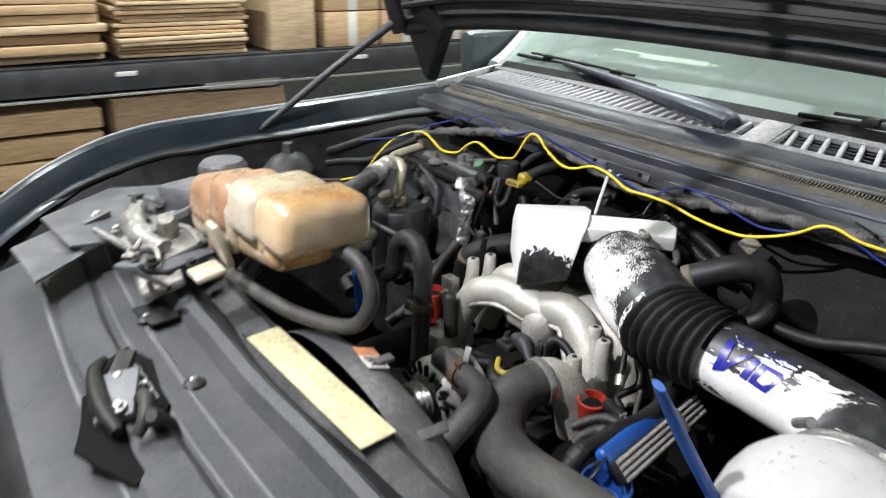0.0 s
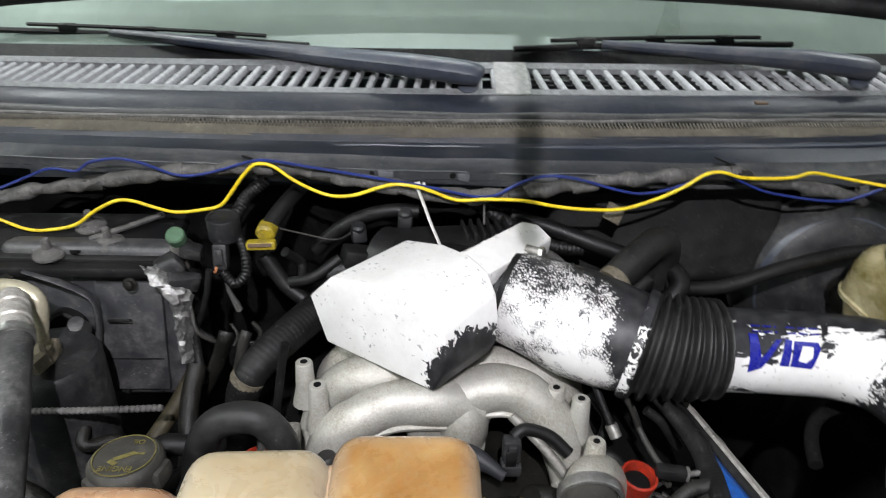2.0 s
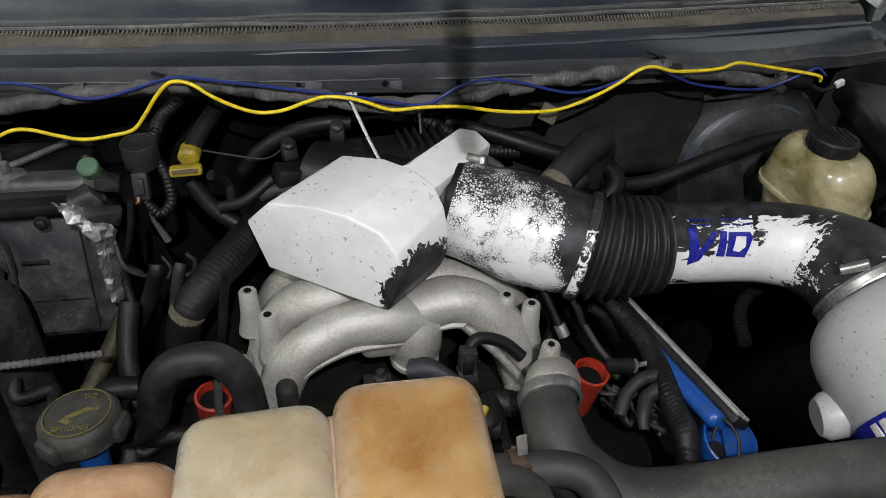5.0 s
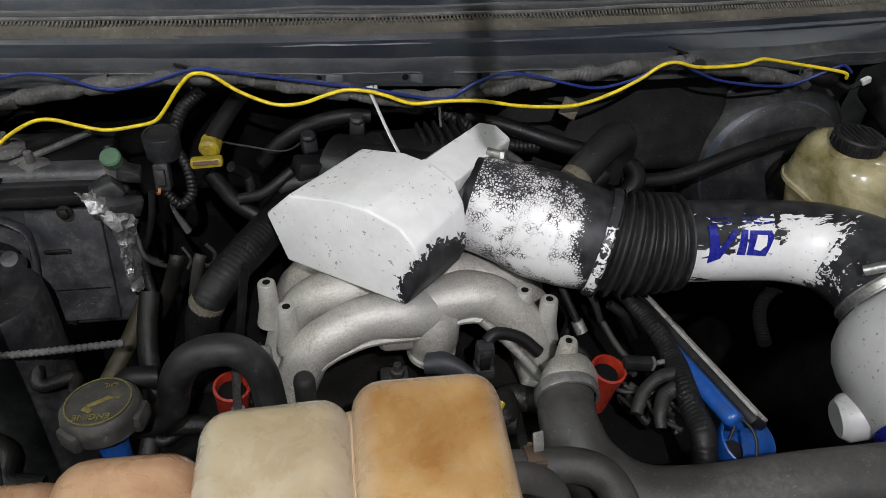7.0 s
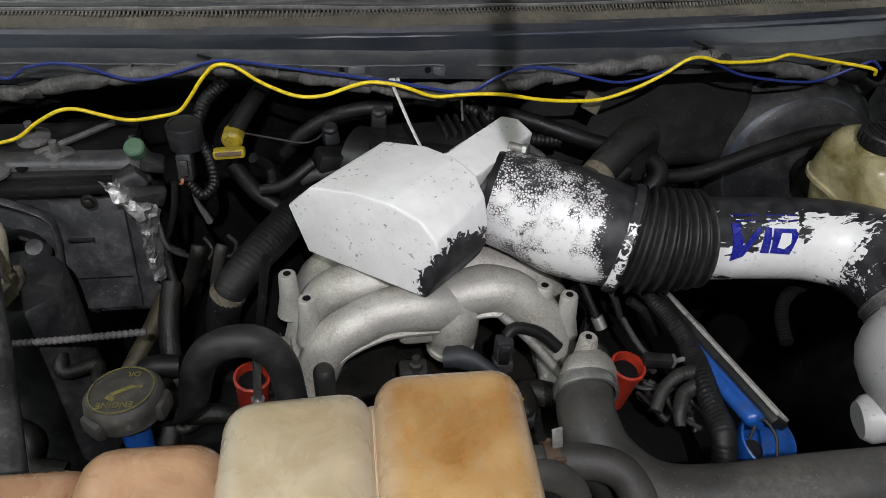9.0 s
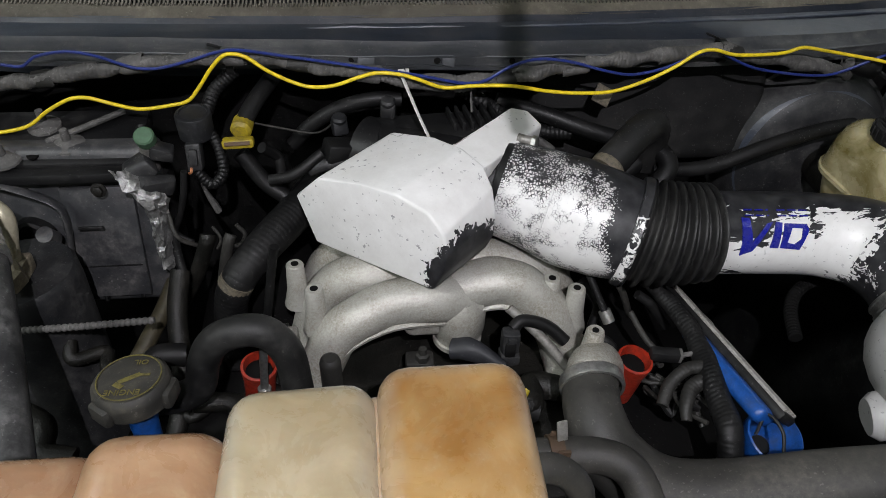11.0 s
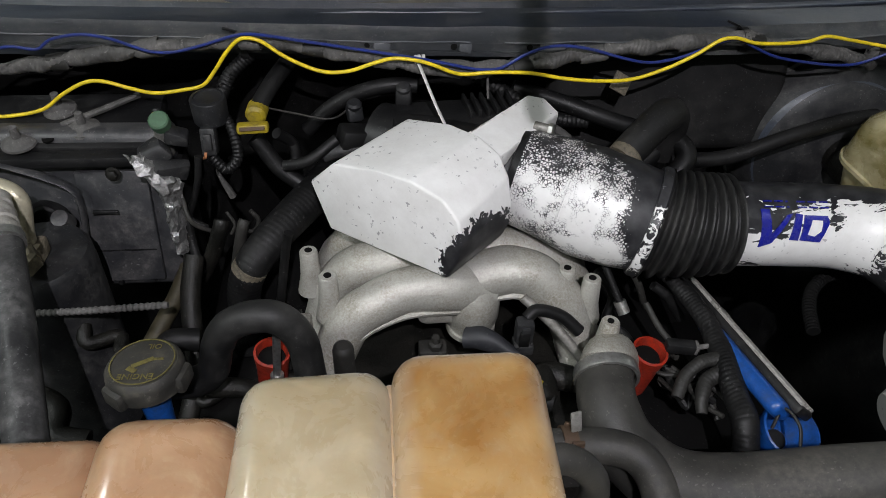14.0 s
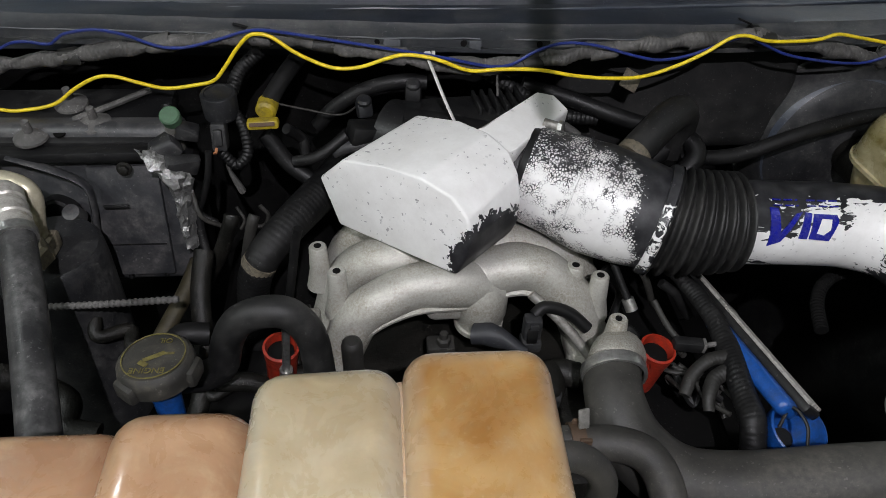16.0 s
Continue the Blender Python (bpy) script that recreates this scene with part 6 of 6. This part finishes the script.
for pts in ([(0.293, -0.350, 0.880), (0.272, -0.352, 0.880), (0.252, -0.366, 0.872), (0.238, -0.384, 0.862)], [(0.293, -0.362, 0.876), (0.274, -0.370, 0.872), (0.262, -0.388, 0.864), (0.258, -0.402, 0.855)]):
    solo("cable_branch", lumps(tube(pts, [0.0085, 0.0075, 0.0068, 0.006], 12, 6, 0.0002, 0.005), 0.03, 0.004), DARK_LOOM, "dark taped branch of the ribbed loom", "cable", "cable branches")
coil_plug = thing("coil_plug", (0.255, -0.33, 0.87), "black coil connector with a grey wire", "connector")
part("plug_body", block(0.256, -0.326, 0.876, 0.034, 0.014, 0.014, 0.003, (0, 5, -6)), BLACK_PLASTIC, coil_plug)
part("plug_end", block(0.274, -0.328, 0.875, 0.004, 0.012, 0.013, 0.001, (0, 5, -6)), LOOM_TAPE, coil_plug)
part("wire", tube([(0.275, -0.328, 0.875), (0.292, -0.332, 0.882), (0.296, -0.346, 0.886), (0.284, -0.352, 0.884)], 0.003, 8), HARNESS, coil_plug)
# conduit coloured near-black, as lost in the shade below the pipe
solo("conduit", tube([(0.440, -0.290, 0.85), (0.452, -0.250, 0.853), (0.470, -0.222, 0.858), (0.505, -0.200, 0.858), (0.55, -0.197, 0.85)], 0.0075, 12, 6, 0.0012, 0.005), DEEP_SHADE, "ribbed conduit arching under the intake pipe, coloured near-black for shade", "conduit")

# ---- engine block below ----
engine = thing("engine_block", (0, -0.2, 0.45), "oily engine block coloured near-black for the shade deep in the bay", "engine")
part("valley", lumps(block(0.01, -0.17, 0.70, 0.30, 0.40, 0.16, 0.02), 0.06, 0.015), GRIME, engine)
# valve covers near-black: the deep shade is in their colour
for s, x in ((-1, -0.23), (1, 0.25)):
    part("valve_cover", lumps(block(x, -0.19, 0.735, 0.15, 0.46, 0.09, 0.025, (0, s * 28, 0), 3), 0.07, 0.010), DEEP_SHADE, engine)
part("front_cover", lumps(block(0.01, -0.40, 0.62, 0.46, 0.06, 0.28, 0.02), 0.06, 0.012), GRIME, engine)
alt = thing("alternator", (0.03, -0.43, 0.83), "grey cast alternator with a ribbed belt pulley", "alternator")
part("case", lumps(lathe((0.0, -0.375, 0.80), (0.1, -1, 0.1), [(0, 0.05), (0.01, 0.062), (0.07, 0.062), (0.085, 0.045), (0.09, 0.02)], 28), 0.05, 0.004), DULL_ALU, alt)
for k in range(9):
    a = 0.2 + 0.33 * k
    part("vent_slot", block(0.008 + 0.052 * math.cos(a), -0.463, 0.808 + 0.052 * math.sin(a), 0.020, 0.006, 0.006, 0.002, (0, -math.degrees(a), 0)), DEEP_SHADE, alt)
part("pulley", lathe((0.012, -0.468, 0.81), (0.1, -1, 0.1), [(0, 0.02)] + [(0.006 + 0.004 * k, 0.034 if k % 2 else 0.030) for k in range(8)] + [(0.04, 0.02)], 28), STEEL, alt)

# ---- front: radiator cover, shroud, latch ----
def front_sheet(points, xs, mat, name, parent, label="", bend=0.10, thick=0.004, rough=0.0):
    bm = sweep(lambda x: [(y + bend * x * x, z - 0.03 * x * x) for y, z in points], xs, thick)
    return part(name, lumps(bm, 0.2, rough) if rough else bm, mat, parent, label)


FX = [-0.72 + 0.06 * i for i in range(25)]
panel = thing("radiator_cover", (0, -0.85, 0.9), "dusty grey plastic cover over the radiator support", "cover")
front_sheet([(-0.715, 0.905), (-0.720, 0.948), (-0.728, 0.955), (-0.742, 0.950), (-0.752, 0.930), (-0.84, 0.925), (-0.85, 0.935), (-0.90, 0.930), (-0.93, 0.90), (-0.99, 0.88)], FX, SUPPORT_PLASTIC, "cover_panel", panel, rough=0.006)
front_sheet([(-0.99, 0.885), (-1.02, 0.87), (-1.06, 0.82), (-1.07, 0.70)], FX, DUSTY_PLASTIC, "grille_top", panel, rough=0.004)
for y, z, r in ((-0.800, 0.9275, 0.0030), (-0.832, 0.9260, 0.0022), (-0.915, 0.9190, 0.0035)):
    part("cover_rib", lumps(tube([(x, y + 0.10 * x * x, z - 0.03 * x * x) for x in FX[2:-2]], r, 8, 2), 0.15, 0.0015), SUPPORT_PLASTIC, panel)
for x, y, z in ((-0.24, -0.790, 0.930), (-0.035, -0.790, 0.928), (0.25, -0.80, 0.928)):
    c = part("push_clip", lathe((x, y, z), (0, 0, 1), [(0, 0.014), (0.004, 0.014), (0.007, 0.009), (0.009, 0.004)], 18), BLACK_PLASTIC, panel)
    bolt((x, y, z + 0.005), (0, 0, 1), 0.005, c)
part("clip_plate", block(-0.245, -0.775, 0.936, 0.07, 0.045, 0.006, 0.002, (0, 0, 8)), RUBBER, panel)
hole = [(-0.175, -0.835), (-0.12, -0.818), (-0.05, -0.832), (0.0, -0.83), (0.03, -0.862), (0.09, -0.868), (0.125, -0.905), (0.08, -0.925), (0.03, -0.945), (-0.02, -0.925), (-0.075, -0.915), (-0.10, -0.885), (-0.15, -0.872)]
# near-black slab on the cover, coloured as the shade inside the latch opening
part("latch_opening", prism([(x, y, 0.928) for x, y in hole], (0, 0, 0.005), 0.002), DEEP_SHADE, panel)
latch = thing("hood_latch", (-0.03, -0.88, 0.90), "grimy steel hood latch in the cover opening", "latch")
part("latch_plate", lumps(block(-0.03, -0.880, 0.948, 0.085, 0.045, 0.014, 0.004, (12, 10, -20)), 0.03, 0.004), SUPPORT_PLASTIC, latch)
part("latch_plate", lumps(block(-0.095, -0.862, 0.945, 0.06, 0.022, 0.022, 0.004, (-10, 5, -30)), 0.03, 0.004), DARK_LOOM, latch)
part("latch_lever", tube([(-0.13, -0.875, 0.945), (-0.08, -0.895, 0.958), (-0.01, -0.905, 0.956), (0.045, -0.90, 0.948)], [0.006, 0.009, 0.012, 0.007], 12), GRIME, latch)
part("latch_hook", tube([(-0.01, -0.865, 0.945), (0.02, -0.862, 0.968), (0.05, -0.87, 0.962), (0.06, -0.885, 0.945)], [0.007, 0.009, 0.009, 0.006], 12), DARK_LOOM, latch)
part("latch_spring", tube([(-0.075 + 0.006 * k, -0.85 + 0.006 * math.sin(1.6 * k), 0.952 + 0.006 * math.cos(1.6 * k)) for k in range(14)], 0.0018, 8, 3), STEEL, latch)
part("rubber_stop", lathe((0.035, -0.845, 0.928), (0.5, -0.4, 0.7), [(0, 0.012), (0.05, 0.011), (0.054, 0.007)], 16), RUBBER, latch)
for x, y in ((-0.06, -0.872), (0.005, -0.888)):
    bolt((x, y, 0.954), (0.1, -0.2, 1), 0.006, latch, STEEL)

shroud = thing("fan_shroud", (0.1, -0.65, 0.8), "dusty black fan shroud behind the radiator", "fan shroud")
front_sheet([(-0.715, 0.905), (-0.705, 0.93), (-0.690, 0.94), (-0.662, 0.944), (-0.648, 0.934), (-0.643, 0.90), (-0.642, 0.80), (-0.642, 0.5)], FX[4:-2], SHROUD_DUST, "shroud_top", shroud, rough=0.01)
part("radiator_tank", lumps(block(-0.1, -0.70, 0.86, 1.1, 0.06, 0.14, 0.02), 0.1, 0.004), BLACK_PLASTIC, shroud)
part("shroud_dome", lumps(lathe((0.06, -0.645, 0.636), (0, 1, 0.0), [(0, 0.334), (0.02, 0.332), (0.045, 0.324), (0.068, 0.304), (0.086, 0.272), (0.090, 0.25)], 72, False), 0.12, 0.006), SHROUD_DUST, shroud)
for a in (62, 84, 108, 130):
    part("shroud_rib", block(0.06 + 0.325 * math.cos(math.radians(a)), -0.60, 0.638 + 0.325 * math.sin(math.radians(a)), 0.014, 0.05, 0.006, 0.002, (0, 90 - a, 0)), SHROUD_DUST, shroud)
m_lab = block(0.068, -0.674, 0.9482, 0.30, 0.048, 0.0016, 0.0006, (4, 0, 1))
part("label", lumps(m_lab, 0.05, 0.0008), CREAM_LABEL, shroud, "long cream warning sticker")
wl = part("label", block(0.093, -0.602, 0.9625, 0.034, 0.030, 0.0016, 0.0006, (-16, 0, -8)), WHITE_LABEL, shroud, "small white and orange sticker")
part("label_band", block(0.067, -0.598, 0.9632, 0.024, 0.030, 0.0016, 0.0006, (-16, 0, -8)), ORANGE_LABEL, wl)
for k in range(3):
    part("printed_bar", block(0.086 + 0.009 * k, -0.602, 0.9640, 0.005, 0.020, 0.0006, 0.0002, (-16, 0, -8)), RUBBER, wl)

# headlamp corner hardware left of the tank
brk = thing("support_bracket", (-0.45, -0.75, 0.95), "corroded grey bracket assembly on the radiator support", "bracket")
part("bracket_plate", lumps(joined(block(-0.42, -0.715, 0.985, 0.20, 0.10, 0.012, 0.004, (8, -4, 12)), block(-0.33, -0.745, 0.975, 0.16, 0.07, 0.02, 0.006, (15, 6, -8))), 0.05, 0.008), DULL_ALU, brk)
part("bracket_arm", lumps(tube([(-0.56, -0.70, 1.0), (-0.48, -0.735, 1.005), (-0.40, -0.745, 1.0), (-0.33, -0.73, 1.005)], [0.012, 0.018, 0.020, 0.012], 12), 0.03, 0.008), DULL_ALU, brk)
part("rubber_bumper", lathe((-0.40, -0.70, 0.99), (0.4, -0.2, 1), [(0, 0.016), (0.03, 0.018), (0.045, 0.013)], 18), DULL_ALU, brk)
for x, y in ((-0.47, -0.72), (-0.36, -0.74), (-0.29, -0.76), (-0.52, -0.68)):
    bolt((x, y, 0.998), (0, -0.1, 1), 0.008, brk, GRIME)
bits = random.Random(11)
for k in range(16):
    x, y = bits.uniform(-0.60, -0.24), bits.uniform(-0.79, -0.67)
    z = 0.985 + 0.02 * (y + 0.79) / 0.12
    turn = (bits.uniform(-25, 25), bits.uniform(-25, 25), bits.uniform(0, 180))
    if k % 3 == 0:
        bm = block(x, y, z, bits.uniform(0.03, 0.09), bits.uniform(0.012, 0.03), bits.uniform(0.004, 0.012), 0.002, turn)
        part("bent_tab", lumps(bm, 0.03, 0.006, k), bits.choice([DULL_ALU, GREY_PLASTIC, DULL_ALU]), brk)
    elif k % 3 == 1:
        a = Vector((x, y, z + 0.004))
        part("latch_cable", tube([a, a + Vector((0.05, bits.uniform(-0.03, 0.03), 0.012)), a + Vector((0.10, bits.uniform(-0.05, 0.05), 0.0))], 0.0045, 8), bits.choice([RUBBER, DULL_ALU]), brk)
    else:
        bolt((x, y, z), (bits.uniform(-0.3, 0.3), -0.2, 1), 0.0065, brk, bits.choice([GRIME, STEEL, DULL_ALU]))
upper = thing("headlamp_support", (-0.7, -0.75, 0.9), "pale grey sheet metal headlamp support", "support panel")
part("plate", lumps(prism([(-0.62, -0.80, 0.965), (-0.50, -0.70, 0.985), (-0.60, -0.56, 0.985), (-0.70, -0.52, 0.985), (-0.78, -0.68, 0.965)], (0, 0, -0.008), 0.003), 0.08, 0.005), PALE_PLASTIC, upper)
part("box", lumps(block(-0.55, -0.60, 1.005, 0.12, 0.09, 0.05, 0.01, (0, -6, 20)), 0.05, 0.005), GREY_PLASTIC, upper)
part("hole", block(-0.66, -0.66, 0.983, 0.018, 0.009, 0.003, 0.001, (0, 0, 30)), DEEP_SHADE, upper)

for outline, drop in (([(-0.638, -0.858, 0.985), (-0.747, -0.717, 0.985), (-0.707, -0.618, 0.985), (-0.529, -0.631, 0.985), (-0.462, -0.767, 0.985), (-0.454, -0.848, 0.985)], -0.012), ([(-0.536, -0.927, 0.975), (-0.600, -0.830, 0.975), (-0.441, -0.827, 0.975), (-0.366, -0.913, 0.975)], -0.010), ([(-0.332, -0.808, 0.990), (-0.436, -0.651, 0.990), (-0.318, -0.616, 0.990), (-0.264, -0.743, 0.990)], -0.014)):
    part("folded_plate", lumps(prism(outline, (0, 0, drop * 0.5), 0.002), 0.05, 0.009), GREY_PLASTIC, upper, "grey scuffed sheet metal")

# ---- cables and pipes in the depth of the bay ----
rng = random.Random(7)


def cable(a, b, sag, r, mat, label, ripple=0.0):
    a, b = Vector(a), Vector(b)
    mid = [a.lerp(b, f) + Vector((rng.uniform(-0.02, 0.02), rng.uniform(-0.02, 0.02), -sag * math.sin(math.pi * f))) for f in (0.25, 0.5, 0.75)]
    return solo("engine_cable", tube([a, *mid, b], r, 10, 6, ripple, 0.006), mat, label, "cable", "cables in the bay")


for a, b, sag, r, mat, label, ripple in (
    ((-0.34, -0.05, 1.03), (-0.30, -0.16, 0.86), 0.01, 0.006, RUBBER, "thin black cable down the firewall", 0),
    ((-0.31, -0.12, 0.99), (-0.275, -0.13, 0.90), -0.01, 0.003, DARK_LOOM, "dark wire beside the foil wrap", 0),
    ((-0.20, -0.06, 1.0), (-0.12, -0.05, 0.98), 0.03, 0.007, RUBBER, "black vacuum line behind the cover", 0),
    ((-0.205, -0.06, 1.035), (-0.10, -0.03, 1.03), 0.012, 0.0014, DARK_LOOM, "thin dark wire behind the cover", 0),
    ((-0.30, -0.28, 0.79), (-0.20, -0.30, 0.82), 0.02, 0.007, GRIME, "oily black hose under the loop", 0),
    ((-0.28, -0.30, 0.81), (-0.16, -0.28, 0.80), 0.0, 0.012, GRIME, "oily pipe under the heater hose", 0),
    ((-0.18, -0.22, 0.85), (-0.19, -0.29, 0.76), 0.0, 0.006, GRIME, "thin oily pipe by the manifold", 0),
    ((0.19, -0.20, 0.88), (0.225, -0.30, 0.83), 0.02, 0.006, RUBBER, "black injector cable beside the manifold", 0),
    ((0.24, -0.25, 0.87), (0.26, -0.32, 0.85), 0.02, 0.004, DARK_LOOM, "dark injector wire beside the manifold", 0),
    ((0.33, -0.12, 0.93), (0.45, -0.10, 0.90), 0.02, 0.008, RUBBER, "black vacuum line by the booster", 0),
    ((0.05, -0.01, 1.05), (0.20, -0.03, 0.99), 0.02, 0.009, RUBBER, "black hose on the firewall", 0.0008),
    ((-0.04, -0.33, 0.82), (0.05, -0.34, 0.83), 0.01, 0.012, GRIME, "oily hose in front of the manifold", 0),
    ((-0.02, -0.36, 0.82), (0.11, -0.35, 0.82), -0.012, 0.014, RUBBER, "black hose across the engine front", 0),
    ((0.09, -0.34, 0.83), (0.14, -0.32, 0.82), 0.0, 0.016, GRIME, "oily casting by the water neck", 0),
    ((-0.42, -0.24, 0.86), (-0.34, -0.27, 0.84), 0.01, 0.008, GRIME, "oily pipe below the heater case", 0),
    ((-0.50, -0.32, 0.86), (-0.40, -0.36, 0.80), 0.01, 0.014, GRIME, "oily pipe beside the inner fender", 0),
    ((0.10, -0.06, 1.03), (0.18, -0.10, 0.98), 0.0, 0.006, HARNESS, "taped wire behind the intake elbow", 0),
    ((-0.62, -0.05, 1.03), (-0.80, -0.20, 0.95), 0.02, 0.008, RUBBER, "black loom branch to the fender", 0.0008),
    ((-0.60, -0.06, 1.02), (-0.75, -0.26, 0.93), 0.03, 0.004, DARK_LOOM, "grey wire to the inner fender", 0),
):
    cable(a, b, sag, r, mat, label, ripple)
for pts, r, mat, label, kind in (
    ([(-0.225, -0.07, 1.000), (-0.200, -0.08, 0.963), (-0.174, -0.09, 0.945), (-0.150, -0.10, 0.930)], 0.0105, RUBBER, "short black rubber hose behind the breather hose", "hose"),
    ([(-0.268, -0.135, 0.925), (-0.271, -0.14, 0.915), (-0.290, -0.14, 0.868), (-0.322, -0.14, 0.810)], 0.0100, GRIME, "oily black rod beside the breather hose", "rod"),
    ([(-0.236, -0.155, 0.940), (-0.240, -0.16, 0.930), (-0.254, -0.16, 0.875), (-0.266, -0.16, 0.800)], 0.0070, DARK_LOOM, "taped cable beside the breather hose", "cable"),
    ([(-0.229, -0.15, 0.950), (-0.221, -0.15, 0.936), (-0.228, -0.15, 0.920), (-0.243, -0.15, 0.917), (-0.250, -0.15, 0.905)], 0.0026, DARK_LOOM, "bent dark wire end beside the breather hose", "wire"),
    ([(-0.258, -0.145, 0.945), (-0.250, -0.15, 0.930), (-0.256, -0.15, 0.915)], 0.0020, DARK_LOOM, "thin dark wire end beside the breather hose", "wire"),
    ([(-0.180, -0.200, 0.955), (-0.186, -0.20, 0.930), (-0.193, -0.20, 0.890), (-0.202, -0.20, 0.840)], 0.0055, RUBBER, "slim black tube beside the manifold", "pipe"),
    ([(-0.285, -0.115, 1.005), (-0.290, -0.12, 0.975), (-0.300, -0.122, 0.945), (-0.309, -0.122, 0.920), (-0.290, -0.125, 0.905)], 0.0042, RUBBER, "thin black cable beside the foil", "cable"),
    ([(-0.142, -0.09, 0.985), (-0.121, -0.09, 0.992), (-0.098, -0.085, 0.990)], 0.0085, DUSTY_PLASTIC, "dusty black stub behind the intake cover", "hose"),
    ([(0.206, -0.215, 0.930), (0.222, -0.218, 0.900), (0.239, -0.22, 0.873), (0.255, -0.22, 0.832)], 0.0045, DARK_LOOM, "dark injector cable beside the manifold", "cable"),
    ([(0.250, -0.235, 0.885), (0.269, -0.24, 0.871), (0.283, -0.24, 0.850), (0.297, -0.24, 0.830)], 0.0060, RUBBER, "black hose under the bellows", "hose"),
):
    solo("bay_" + kind, tube(pts, r, 10), mat, label, kind)
for x, y, z, turn, label in ((-0.103, -0.052, 1.022, 20, "small dusty connector behind the intake cover"), (-0.042, -0.042, 1.038, -8, "small black connector behind the intake cover")):
    knob = thing("small_connector", (x, y, z - 0.01), label, "connector", "connectors behind the cover")
    part("connector_body", block(x, y, z, 0.020, 0.014, 0.022, 0.004, (-20, 0, turn)), DUSTY_PLASTIC if turn > 0 else BLACK_PLASTIC, knob)
    part("connector_collar", lathe((x, y, z + 0.009), (0, -0.2, 1), [(0, 0.009), (0.004, 0.0095), (0.007, 0.007)], 16), DUSTY_PLASTIC, knob)
